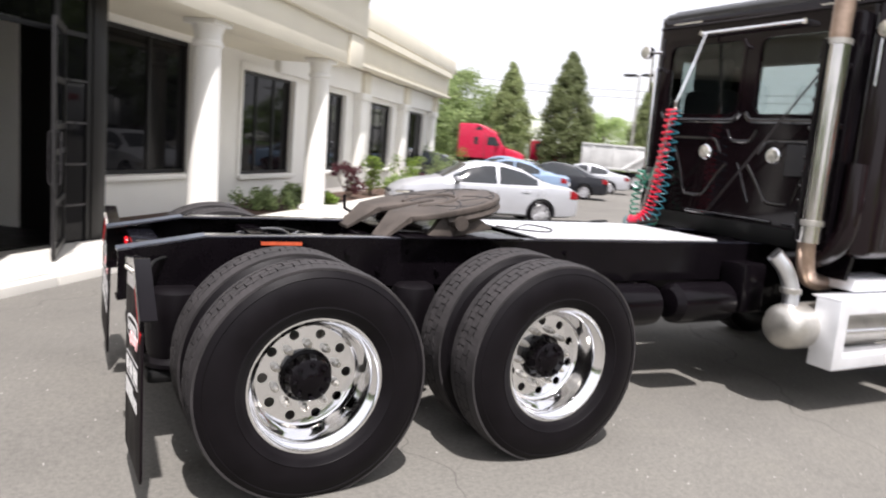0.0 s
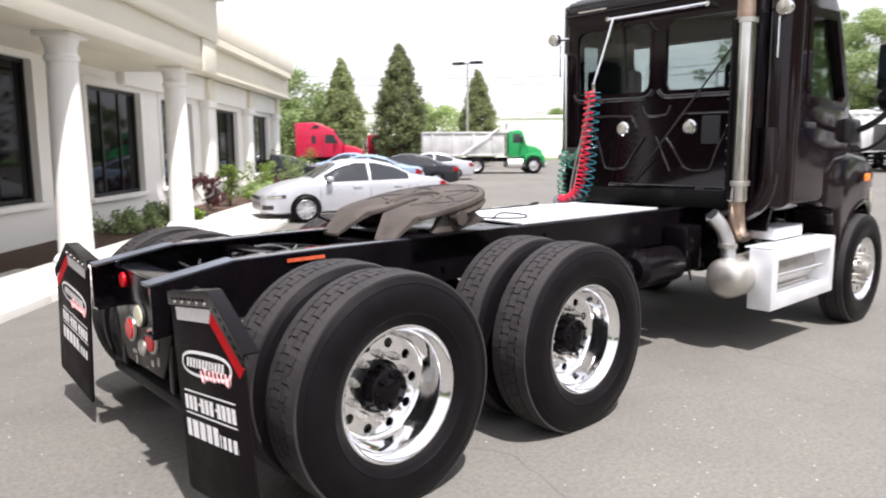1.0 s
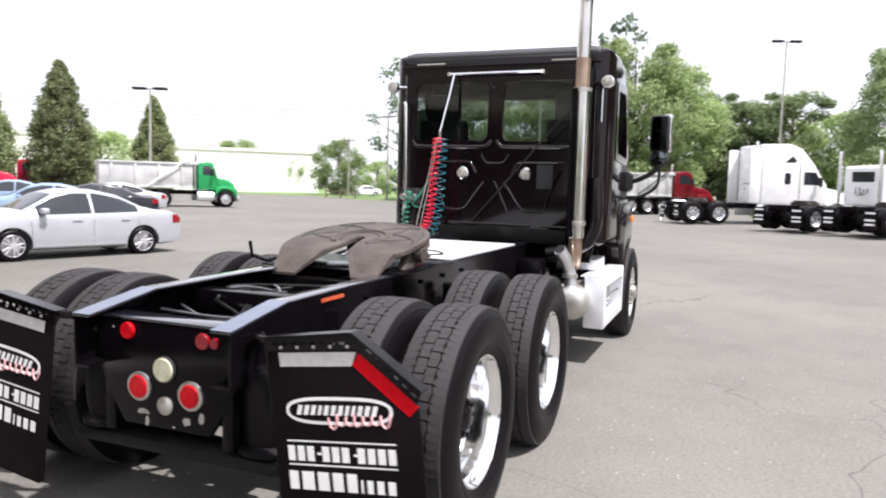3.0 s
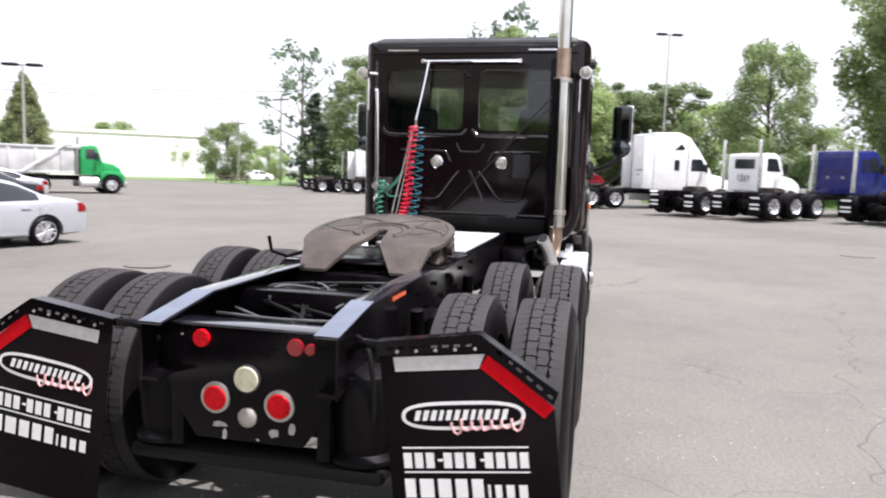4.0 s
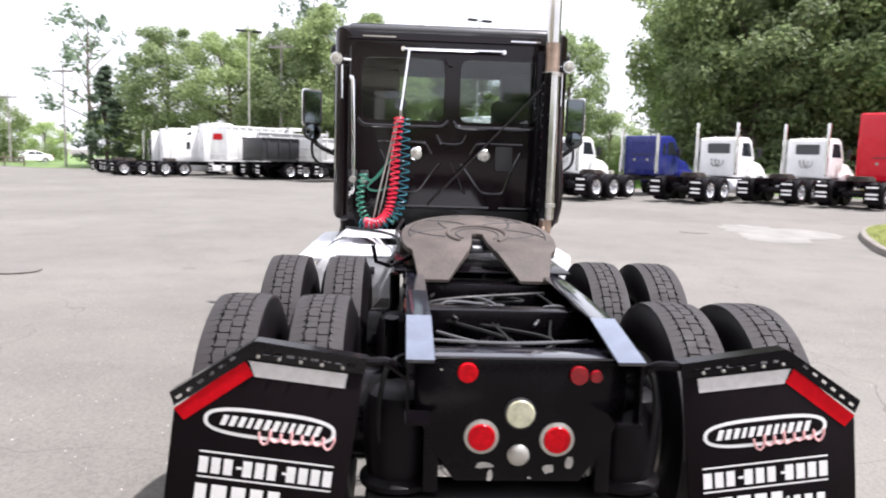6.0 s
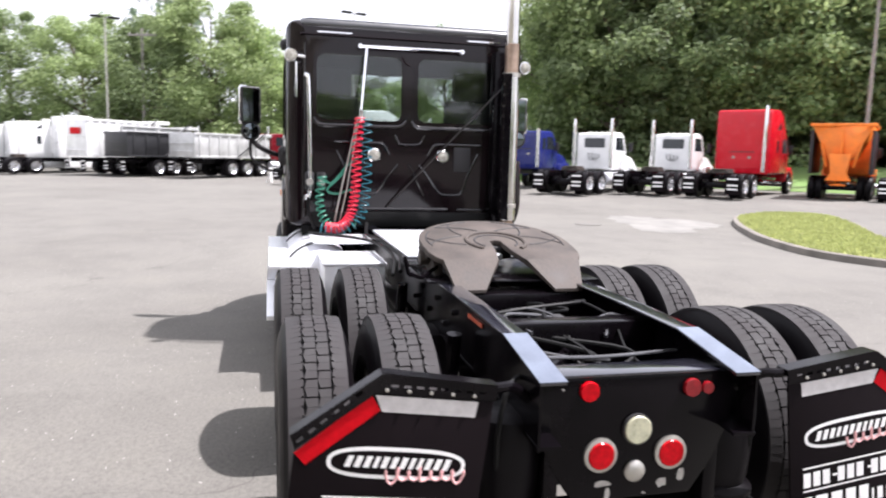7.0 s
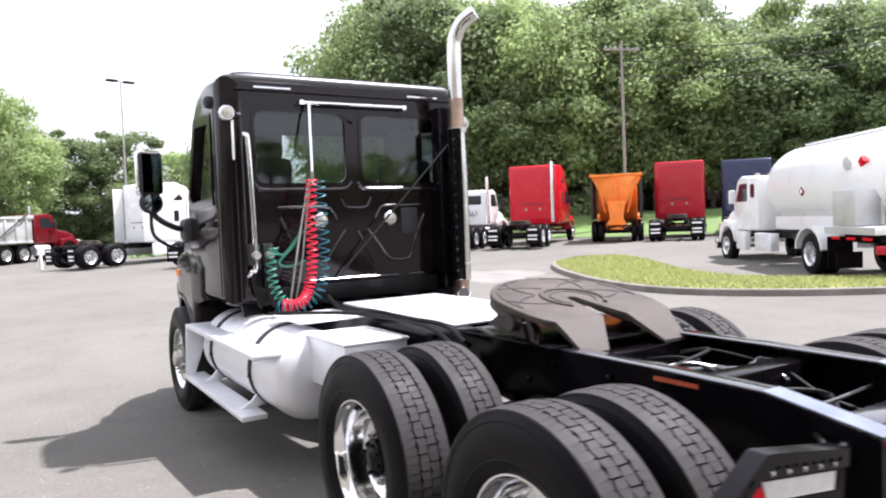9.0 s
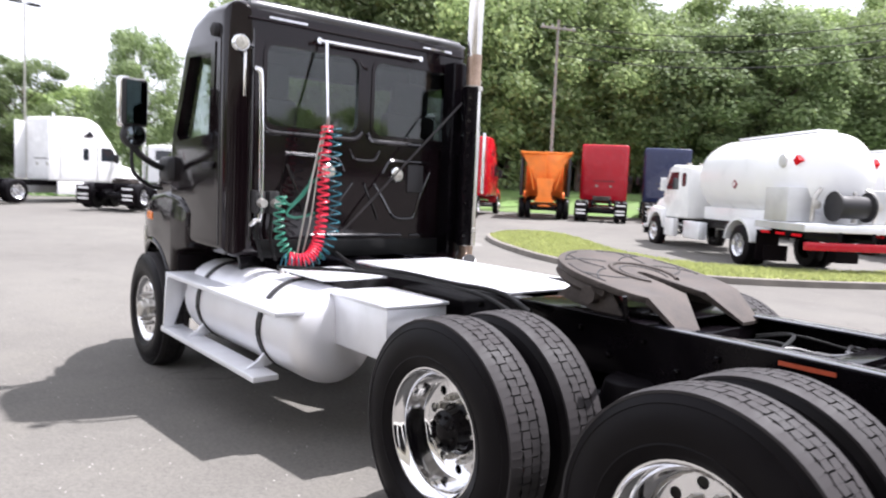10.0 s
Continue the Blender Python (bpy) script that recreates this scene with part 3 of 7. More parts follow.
def steer_wheel(side):
    bm = bmesh.new()
    drilled_disc(bm, 0.105, 0.235, 0.192, 0.022, 0.020)
    rings = []
    for r, y in [(0.235, 0.020), (0.246, 0.030), (0.252, 0.060), (0.268, 0.050), (0.284, 0.024), (0.298, 0.0), (0.306, -0.002), (0.308, 0.014), (0.300, 0.034), (0.28, 0.06), (0.275, 0.26)]:
        rings.append([bm.verts.new((r * math.cos(2 * math.pi * i / 48), y, r * math.sin(2 * math.pi * i / 48))) for i in range(48)])
    for u, w in zip(rings, rings[1:]):
        for i in range(48):
            bm.faces.new((u[i], u[(i + 1) % 48], w[(i + 1) % 48], w[i]))
    w = part("steer_wheel", bm, ALU, truck, "polished aluminium front wheel", at=pose(STEER, 1.21 * side, 0.370, 0, 0, 0 if side < 0 else 180))
    tyre(w, pose(0, -0.03, 0))
    hb = L([(0.105, 0.03), (0.105, 0.0), (0.085, -0.012), (0.080, -0.050), (0.068, -0.060), (0.03, -0.063)], "y", n=24)
    part("hub", hb, DULL_STEEL, w)
    for k in range(10):
        a = 2 * math.pi * (k + 0.5) / 10
        part("lug_nut", NUT, None, w, at=pose(0.142 * math.cos(a), -0.145, 0.142 * math.sin(a)))


steer_wheel(-1)
steer_wheel(1)

# chassis rails with the tail swept down, and cross members
for side in (-1, 1):
    y = 0.43 * side
    prof = [(-0.74, 0.968), (-0.33, 1.038), (0.2, 1.045), (6.2, 1.045), (6.2, 0.775), (0.2, 0.775), (-0.33, 0.765), (-0.74, 0.72)]
    bm = S(prof, "y", y, y - 0.010 * side)
    top = [(-0.745, 0.970), (-0.335, 1.040), (0.2, 1.047), (6.2, 1.047), (6.2, 1.035), (0.2, 1.035), (-0.33, 1.028), (-0.745, 0.958)]
    low = [(p, q - 0.27 + (0.04 if p < -0.5 else 0)) for p, q in top]
    slab(bm, low, "y", y + 0.002 * side, y - 0.088 * side)
    rail = part("frame_rail", bm, FRAME_PAINT, truck, "glossy black steel frame rail")
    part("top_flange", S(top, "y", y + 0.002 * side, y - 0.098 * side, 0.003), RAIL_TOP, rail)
    # Thin plate added over the slope; its pale blue is the sky's reflection.
    part("tail_cap", S([(-0.746, 0.9725), (-0.335, 1.0425), (-0.335, 1.0405), (-0.746, 0.9705)], "y", y + 0.003 * side, y - 0.099 * side), SKY_SHEEN, rail, "pale blue sky sheen on the swept tail")
    part("marker_tape", B((-0.06, y + 0.004 * side, 0.996), (0.16, y + 0.008 * side, 1.014)), TAPE_ORANGE, rail, "orange reflector strip")
    for k in range(9):
        x = 0.42 + 0.19 * k
        part("bolt", L([(0.016, 0), (0.016, 0.014), (0.009, 0.02)], "y", (x, y + (0.0 if side > 0 else -0.02), 0.96 - 0.10 * (k % 2)), 6), FRAME_PAINT, rail)
tail = part("tail_crossmember", S([(-0.40, 0.945), (0.40, 0.945), (0.40, 0.76), (0.33, 0.60), (0.24, 0.47), (-0.24, 0.47), (-0.33, 0.60), (-0.40, 0.76)], "x", -0.735, -0.70, 0.008), FRAME_PAINT, truck, "black rear cross member plate", at=pose(0.095, 0, 0))
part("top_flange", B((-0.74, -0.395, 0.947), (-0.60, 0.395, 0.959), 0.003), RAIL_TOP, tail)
part("gusset", B((-0.73, 0.30, 0.42), (-0.55, 0.36, 0.80), 0.01), FRAME_PAINT, tail)
part("gusset", B((-0.73, -0.36, 0.42), (-0.55, -0.30, 0.80), 0.01), FRAME_PAINT, tail)


def lamp(y, z, r, lens, ring, label):
    a = part("tail_lamp", L([(r, -0.742), (r, -0.752), (r * 0.93, -0.757)], "x", (0, y, z), 28), lens, tail, label)
    if ring:
        part("bezel", L([(r * 1.02, -0.735), (r * 1.28, -0.737), (r * 1.26, -0.747), (r * 1.02, -0.750)], "x", (0, y, z), 28, True), DULL_STEEL, a)
    return a


lamp(0.143, 0.650, 0.052, RED_LENS, True, "round red tail lamp in a metal ring")
lamp(-0.144, 0.642, 0.052, RED_LENS, True, "round red tail lamp in a metal ring")
rl = lamp(0.0, 0.742, 0.054, REVERSE_LENS, False, "round clear reversing lamp")
part("bezel", L([(0.055, -0.735), (0.060, -0.737), (0.060, -0.749), (0.055, -0.750)], "x", (0, 0.0, 0.742), 28, True), CAB_TRIM, rl)
lamp(0.203, 0.898, 0.038, RED_LENS, False, "round red marker lamp")
lamp(-0.215, 0.893, 0.036, DIM_LENS, False, "small red marker lamp")
lamp(-0.280, 0.890, 0.024, DIM_LENS, False, "small red marker lamp")
part("plate_lamp", L([(0.042, -0.735), (0.042, -0.744), (0.034, -0.752), (0.012, -0.756)], "x", (0, 0.0, 0.578), 20), DULL_STEEL, tail, "small round metal-cased lamp")
chips = random.Random(21)
for y, z, ry, rz in ((0.125, 0.535, 0.042, 0.014), (0.105, 0.492, 0.014, 0.028), (-0.118, 0.522, 0.024, 0.022), (-0.198, 0.548, 0.018, 0.030), (0.30, 0.905, 0.006, 0.005), (-0.045, 0.486, 0.008, 0.005)):
    pts = [(y + ry * chips.uniform(0.6, 1.1) * math.cos(2 * math.pi * k / 11), z + rz * chips.uniform(0.6, 1.1) * math.sin(2 * math.pi * k / 11)) for k in range(11)]
    part("paint_chip", S(pts, "x", -0.7366, -0.7352), CHIPPED, tail)
for x, w in ((-0.02, 0.12), (0.66, 0.22), (1.55, 0.10), (2.6, 0.1)):
    part("cross_member", B((x, -0.42, 0.80), (x + w, 0.42, 1.00), 0.01), FRAME_PAINT, truck)
for x in (0.0, 1.315):
    ax = part("axle", T([(x, -0.95, 0.505), (x, 0.95, 0.505)], 0.085, 16), FRAME_PAINT, truck)
    part("axle_housing", B((x - 0.13, -0.60, 0.37), (x + 0.13, 0.60, 0.64), 0.07, 3), FRAME_PAINT, ax)
    # Air tank and cross beam are added to block light and darken the underside.
    part("air_tank", L([(0.03, -0.43), (0.10, -0.42), (0.135, -0.38), (0.14, -0.33), (0.14, 0.33), (0.135, 0.38), (0.10, 0.42), (0.03, 0.43)], "y", (x - 0.36, 0, 0.56), 24), FRAME_PAINT, ax)
    part("shading_beam", B((x - 0.62, -0.58, 0.33), (x - 0.42, 0.58, 0.40), 0.03), CABLE, ax)
    part("differential", L([(0.06, -0.24), (0.17, -0.19), (0.215, -0.08), (0.215, 0.06), (0.15, 0.17), (0.07, 0.22)], "x", (x + 0.02, 0.05, 0.52), 24), FRAME_PAINT, ax)
    for side in (-1, 1):
        part("air_bag", L([(0.10, 0.40), (0.15, 0.41), (0.15, 0.43), (0.12, 0.45), (0.130, 0.50), (0.137, 0.60), (0.137, 0.70), (0.12, 0.77), (0.09, 0.79)], "z", (x - 0.48, 0.455 * side, 0), 24), RUBBER, ax)
        part("brake_drum", L([(0.10, 0.50), (0.20, 0.51), (0.21, 0.53), (0.21, 0.70)] if side > 0 else [(0.21, -0.70), (0.21, -0.53), (0.20, -0.51), (0.10, -0.50)], "y", (x, 0, 0.505), 28), FRAME_PAINT, ax)
        part("shock", T([(x + 0.22, 0.50 * side, 0.45), (x + 0.16, 0.50 * side, 0.92)], 0.035, 10), FRAME_PAINT, ax)
        part("brake_chamber", L([(0.05, 0.0), (0.09, 0.02), (0.09, 0.16), (0.06, 0.19)], "x", (x - 0.42, 0.36 * side, 0.60), 20), FRAME_PAINT, ax)

# mud flaps, hung askew from slotted brackets, with tapes and print
def mud_flap(side):
    tilt = radians(7.1)
    def w(u, v):
        """From the flap's own lines (u outwards, v up) to (y, z)."""
        return (0.640 + u * math.cos(tilt) - v * math.sin(tilt)) * side, 0.906 + u * math.sin(tilt) + v * math.cos(tilt)
    def sheet(pts, x0, x1, bevel=0.0):
        return S([w(u, v) for u, v in pts], "x", x0, x1, bevel)
    f = part("mud_flap", sheet([(-0.055, 0.018), (0.352, 0.018), (0.592, -0.210), (0.592, -0.775), (0.575, -0.792), (-0.03, -0.792), (-0.055, -0.775)], -0.712, -0.702, 0.002), FLAP, truck, "black rubber mud flap with white print")
    slots = [sheet([(u, 0.030), (u + 0.026, 0.030), (u + 0.026, 0.041), (u, 0.041)], -0.75, -0.68) for u in [-0.02 + 0.043 * k for k in range(8)]]
    for k in range(6):
        u, v = 0.395 + 0.034 * k, 0.006 - 0.0325 * k
        slots.append(sheet([(u, v), (u + 0.019, v - 0.018), (u + 0.026, v - 0.010), (u + 0.007, v + 0.008)], -0.75, -0.68))
    hp = part("hanger_plate", cut(sheet([(-0.060, 0.008), (-0.060, 0.064), (0.330, 0.076), (0.345, 0.072), (0.612, -0.150), (0.590, -0.196), (0.352, 0.008)], -0.7195, -0.7125), slots), FRAME_PAINT, f, "black slotted steel hanger bracket")
    part("flange", sheet([(-0.060, 0.064), (0.330, 0.076), (0.345, 0.072), (0.612, -0.150), (0.606, -0.157), (0.342, 0.063), (0.330, 0.067), (-0.060, 0.055)], -0.712, -0.655), FRAME_PAINT, hp)
    part("hanger", T([(-0.62, 0.42 * side, 0.87), (-0.66, 0.50 * side, 0.935), (-0.685, *w(-0.06, 0.045)), (-0.69, *w(0.10, 0.05))], 0.019, 10, 5), FRAME_PAINT, f)
    part("tape", sheet([(0.0, 0.0), (0.352, 0.0), (0.325, -0.055), (0.004, -0.055)], -0.7138, -0.7123), SILVER_TAPE, f, "silver reflective strip")
    part("tape", sheet([(0.366, 0.0), (0.330, -0.050), (0.552, -0.246), (0.592, -0.208)], -0.7145, -0.7123), RED_REFLECT, f, "red reflective strip")
    for k in range(5):
        y, z = w(0.02 + 0.075 * k, 0.022)
        part("bolt", L([(0.007, -0.7195), (0.007, -0.7245), (0.004, -0.726)], "x", (0, y, z), 6), DULL_STEEL, f)
    # oval badge, script stroke, rules and the two lines of print as plain shapes
    def oval(ru, rv):
        return [(0.248 + ru * math.copysign(abs(math.cos(a)) ** 0.6, math.cos(a)), -0.230 + rv * math.copysign(abs(math.sin(a)) ** 0.8, math.sin(a))) for a in [2 * math.pi * i / 40 for i in range(40)]]
    part("badge", sheet(oval(0.236, 0.055), -0.7128, -0.7122), WHITE_PRINT, f, "white oval badge")
    part("badge_field", sheet(oval(0.222, 0.041), -0.7136, -0.7129), FLAP, f)
    # r runs as one reads it, from 0 to the print's full width
    def along(r):
        return r if side < 0 else 0.486 - r
    def bars(r0, r1, v0, v1, widths, material, lean=0.0):
        """Letter-sized bars along a line of print; a negative width is a space."""
        total, r = sum(abs(k) for k in widths), r0
        for k in widths:
            wd = (r1 - r0) * abs(k) / total
            if k > 0:
                h = v1 if k > 0.7 else v0 + 0.7 * (v1 - v0)
                part("print_bar", sheet([(along(r), v0), (along(r + wd), v0), (along(r + wd + lean), h), (along(r + lean), h)], -0.7144, -0.7137), material, f)
            r += wd
    g = -0.62
    bars(0.060, 0.412, -0.247, -0.208, [1, g, 1, g, 1, g, 0.75, g, 1, g, 1, g, 1, g, 0.8, g, 0.75, g, 1, g, 1, g, 1], WHITE_PRINT, 0.012)
    script = []
    for k in range(57):
        q = k / 56
        r = 0.205 + 0.265 * q - 0.010 * math.sin(14 * math.pi * q)
        script.append((-0.7146, *w(along(r), -0.272 + 0.012 * q + (0.030 if k in range(3, 9) or k in range(24, 28) or k in range(50, 54) else 0.017) * math.cos(14 * math.pi * q))))
    part("script_stroke", T(script, 0.0048, 5), PINK_PRINT, f)
    for v in (-0.353, -0.448):
        part("rule", sheet([(0.003, v - 0.003), (0.484, v - 0.003), (0.484, v + 0.003), (0.003, v + 0.003)], -0.7130, -0.7122), WHITE_PRINT, f)
    g = -0.38
    bars(0.004, 0.482, -0.432, -0.372, [1, g, 1, g, 1, g, -0.4, g, 1, g, 1, g, 1, g, -0.4, g, 1, g, 1, g, 1, g, 1], WHITE_PRINT)
    for r in (0.138, 0.302):
        part("print_bar", sheet([(along(r), -0.406), (along(r + 0.020), -0.406), (along(r + 0.020), -0.396), (along(r), -0.396)], -0.7144, -0.7137), WHITE_PRINT, f)
    bars(0.0, 0.470, -0.548, -0.474, [0.9, g, 1.2, g, 1.1, g, 1, g, 0.95, g, 0.2, g, 0.55, g, 0.65, g, 0.69], WHITE_PRINT)
    return f


mud_flap(-1)
mud_flap(1)

# fifth wheel coupling: a tilted plate with a slot and two ramps
FIFTH = pose(1.10, 0, 1.222, 0, -11, 0)


def fifth_wheel():
    half = [(0.43 * math.cos(radians(a)) + 0.05, 0.462 * math.sin(radians(a))) for a in range(0, 91, 9)] + [(-0.05, 0.462), (-0.16, 0.452), (-0.24, 0.428), (-0.285, 0.400), (-0.285, 0.078), (-0.12, 0.046), (0.0, 0.036), (0.045, 0.034)]
    plate = half + [(0.062, 0.0)] + [(x, -y) for x, y in half[:0:-1]]
    p = part("fifth_wheel", S(plate, "z", -0.034, 0.0, 0.006), GREASE, truck, "greasy brown steel fifth wheel plate", at=FIFTH)
    for s in (-1, 1):
        ramp = [(-0.286, 0.0), (-0.30, -0.003), (-0.475, -0.108), (-0.478, -0.124), (-0.32, -0.045), (-0.286, -0.034)]
        bm = bmesh.new()
        rows = []
        for x, z in ramp:
            k = (-0.286 - x) / 0.19
            a, b = 0.400 - 0.040 * k, 0.078 + 0.120 * k
            rows.append((bm.verts.new((x, a * s, z)), bm.verts.new((x, b * s, z))))
        for i in range(len(rows)):
            u, w = rows[i], rows[(i + 1) % len(rows)]
            bm.faces.new((u[0], w[0], w[1], u[1]))
        bm.faces.new([r[0] for r in rows])
        bm.faces.new([r[1] for r in rows[::-1]])
        part("ramp", bm, GREASE, p)
        # skirt under the rim, pedestal and pivot
        arc = [(0.40 * math.cos(radians(a)) + 0.05, 0.430 * s * math.sin(radians(a)), -0.06) for a in range(8, 115, 9)]
        part("skirt", T(arc, 0.032, 6), GREASE, p)
        part("pedestal", S([(-0.10, -0.035), (0.10, -0.035), (0.24, -0.165), (-0.24, -0.165)], "y", 0.37 * s, 0.42 * s, 0.006), GREASE, p)
        part("pivot", T([(0, 0.33 * s, -0.085), (0, 0.47 * s, -0.085)], 0.045, 14), GREASE, p)
        for r, a0, a1 in ((0.395, 12, 52), (0.395, 62, 104)):
            pts = [(0.05 + r * math.cos(radians(a)), s * r * 1.06 * math.sin(radians(a)), 0.0005) for a in range(a0, a1 + 1, 6)]
            part("grease_groove", T(pts, 0.0045, 6), CAB_TRIM, p)
        for a, swing in ((16, 34), (60, -30), (66, 34), (112, -30)):
            pts = [(0.05 + r * math.cos(radians(a + swing * (r - 0.2) / 0.2)), s * r * 1.06 * math.sin(radians(a + swing * (r - 0.2) / 0.2)), 0.0005) for r in (0.20, 0.24, 0.28, 0.32, 0.36, 0.395)]
            part("grease_groove", T(pts, 0.005, 6), CAB_TRIM, p)
    ring = [(0.03 + 0.175 * math.cos(radians(a)), 0.18 * math.sin(radians(a)), 0.0) for a in range(-140, 141, 10)]
    part("bearing_ring", T(ring, 0.014, 8), GREASE, p)
    ring = [(0.03 + 0.125 * math.cos(radians(a)), 0.13 * math.sin(radians(a)), 0.0005) for a in range(-135, 136, 10)]
    part("grease_groove", T(ring, 0.005, 6), CAB_TRIM, p)
    part("release_handle", T([(-0.10, 0.36, -0.09), (-0.30, 0.52, -0.10), (-0.34, 0.60, -0.06), (-0.32, 0.62, 0.03)], 0.012, 8), FRAME_PAINT, p)
    part("jaw", B((0.03, -0.11, -0.11), (0.16, 0.11, -0.036), 0.01), CAB_TRIM, p)
    part("lock_bar", B((-0.03, -0.034, -0.10), (0.02, 0.034, -0.062), 0.01), SATIN, p, "bright steel lock bar")
    part("base_plate", S([(-0.36, -0.50), (0.45, -0.50), (0.45, 0.50), (-0.36, 0.50)], "z", 1.048, 1.060, 0.004), FRAME_PAINT, p, at=FIFTH.inverted() @ pose(1.10, 0, 0))


fifth_wheel()

# deck plates between cab and axles
deck = part("deck_plate", B((1.70, -0.43, 1.050), (2.496, 0.43, 1.065), 0.004), PLATE_ALU, truck, "bright aluminium deck plate")
deck = part("deck_plate", B((2.502, -0.43, 1.050), (3.35, 0.43, 1.066), 0.004), PLATE_ALU, truck, "bright aluminium deck plate")
part("deck_plate", B((2.85, 0.48, 1.000), (3.45, 0.98, 1.014), 0.004), PLATE_ALU, truck, "bright aluminium deck plate")
part("cable", T([(3.6, 0.45, 1.10), (3.2, 0.50, 1.04), (2.7, 0.47, 1.06), (2.2, 0.465, 1.055), (1.75, 0.47, 1.06), (1.45, 0.52, 1.00)], 0.015, 8, 8), CABLE, truck)
part("cable", T([(3.5, 0.98, 1.02), (3.2, 0.80, 1.035), (2.9, 0.60, 1.04), (2.5, 0.50, 1.04), (1.9, 0.49, 1.03), (1.5, 0.56, 0.97)], 0.013, 8, 8), CABLE, truck)
part("cable_loop", T([(1.70, -0.16, 1.075), (1.85, -0.10, 1.10), (1.98, -0.20, 1.085), (1.86, -0.30, 1.08), (1.72, -0.22, 1.08), (1.58, -0.12, 1.09)], 0.006, 8, 8), CABLE, truck)
wire = random.Random(11)
for k in range(7):
    y0, y1, z = wire.uniform(-0.3, 0.3), wire.uniform(-0.32, 0.32), wire.uniform(0.84, 0.96)
    pts = [(0.62, y0, z), (0.42, y0 + wire.uniform(-0.1, 0.1), z + wire.uniform(0.0, 0.07)), (0.22, y1, z + 0.03), (0.02, y1 * 0.7 + wire.uniform(-0.1, 0.1), z + wire.uniform(-0.02, 0.05)), (-0.20, y0 * 0.8, z - 0.06), (-0.50, y1, z - 0.14)]
    part("cable", T(pts, wire.choice((0.006, 0.008, 0.010)), 6, 6), CABLE, truck)
for pts in ([(-0.05, 0.20, 0.965), (0.10, 0.26, 0.985), (0.22, 0.22, 0.99), (0.24, 0.06, 0.975), (0.16, -0.02, 0.97)], [(0.20, -0.02, 0.975), (0.28, 0.06, 0.995), (0.33, 0.16, 0.985), (0.30, 0.24, 0.96)], [(0.18, -0.02, 0.975), (0.14, -0.16, 0.97), (0.18, -0.30, 0.985), (0.10, -0.38, 0.965)],
            [(-0.30, 0.34, 0.93), (-0.32, 0.0, 0.925), (-0.30, -0.36, 0.935)], [(-0.20, 0.30, 0.94), (-0.28, 0.12, 0.915), (-0.30, -0.05, 0.905)], [(0.16, -0.20, 0.975), (0.02, -0.19, 0.965), (-0.06, -0.15, 0.94)]):
    part("air_line", T(pts, 0.0085, 8, 8), HOSE_GREY, truck)
part("line_clip", B((0.15, -0.05, 0.955), (0.23, 0.01, 0.985), 0.01), CAB_TRIM, truck)
for y0, y1 in ((0.18, 0.30), (-0.22, -0.05)):
    part("air_line", T([(1.55, y0, 0.98), (1.2, y1, 0.95), (0.9, y0, 0.99), (0.62, y1, 0.93)], 0.009, 6, 6), CABLE, truck)
part("torque_rod", T([(-0.25, 0.20, 0.86), (0.35, -0.30, 0.90)], 0.024, 10), FRAME_PAINT, truck)

# gearbox, drive shaft and air tanks below the frame
gearbox = part("gearbox", L([(0.10, 3.05), (0.16, 3.12), (0.20, 3.40), (0.26, 3.60), (0.30, 3.95), (0.36, 4.05), (0.36, 4.20), (0.30, 4.26), (0.34, 4.6), (0.34, 5.6), (0.20, 5.7)], "x", (0, 0, 0.74), 24), FRAME_PAINT, truck)
part("drive_shaft", T([(1.50, 0.0, 0.56), (3.08, 0.0, 0.72)], 0.055, 14), FRAME_PAINT, gearbox)
part("oil_pan", B((4.5, -0.22, 0.36), (5.4, 0.22, 0.56), 0.06, 3), FRAME_PAINT, gearbox)
for x0, x1, y in ((1.98, 2.62, -0.60), (2.72, 3.34, -0.60), (2.0, 2.9, 0.30)):
    part("air_tank", L([(0.03, x0), (0.10, x0 + 0.015), (0.14, x0 + 0.06), (0.145, x0 + 0.12), (0.145, x1 - 0.12), (0.14, x1 - 0.06), (0.10, x1 - 0.015), (0.03, x1)], "x", (0, y, 0.64), 24), FRAME_PAINT, truck)
part("tool_tray", B((3.42, -0.66, 0.55), (3.66, -0.44, 0.92), 0.02), FRAME_PAINT, truck)
for s in (-1, 1):
    part("leaf_spring", S([(4.95, 0.62), (5.35, 0.46), (5.75, 0.40), (6.15, 0.46), (6.5, 0.62), (6.5, 0.67), (6.15, 0.53), (5.75, 0.48), (5.35, 0.53), (4.95, 0.67)], "y", 0.38 * s, 0.47 * s), FRAME_PAINT, truck)
part("front_axle", T([(STEER, -1.0, 0.370), (STEER, -0.6, 0.28), (STEER, 0.6, 0.28), (STEER, 1.0, 0.370)], 0.06, 12, 3), FRAME_PAINT, truck)

# fuel tank with straps and step boards, and the battery box
tank = part("fuel_tank", L([(0.05, 2.74), (0.18, 2.745), (0.26, 2.77), (0.305, 2.82), (0.315, 2.88), (0.315, 4.70), (0.30, 4.76), (0.2, 4.80), (0.05, 4.81)], "x", (0, 0.90, 0.64), 48), TANK_ALU, truck, "cylindrical brushed aluminium fuel tank")
for x in (3.25, 4.38):
    part("strap", L([(0.318, x), (0.326, x), (0.326, x + 0.06), (0.318, x + 0.06)], "x", (0, 0.90, 0.64), 40, True), CAB_TRIM, tank, "black tank strap")
part("filler_cap", L([(0.05, 0.93), (0.05, 0.985), (0.04, 0.99)], "z", (3.6, 0.86, 0), 16), CHROME, tank)
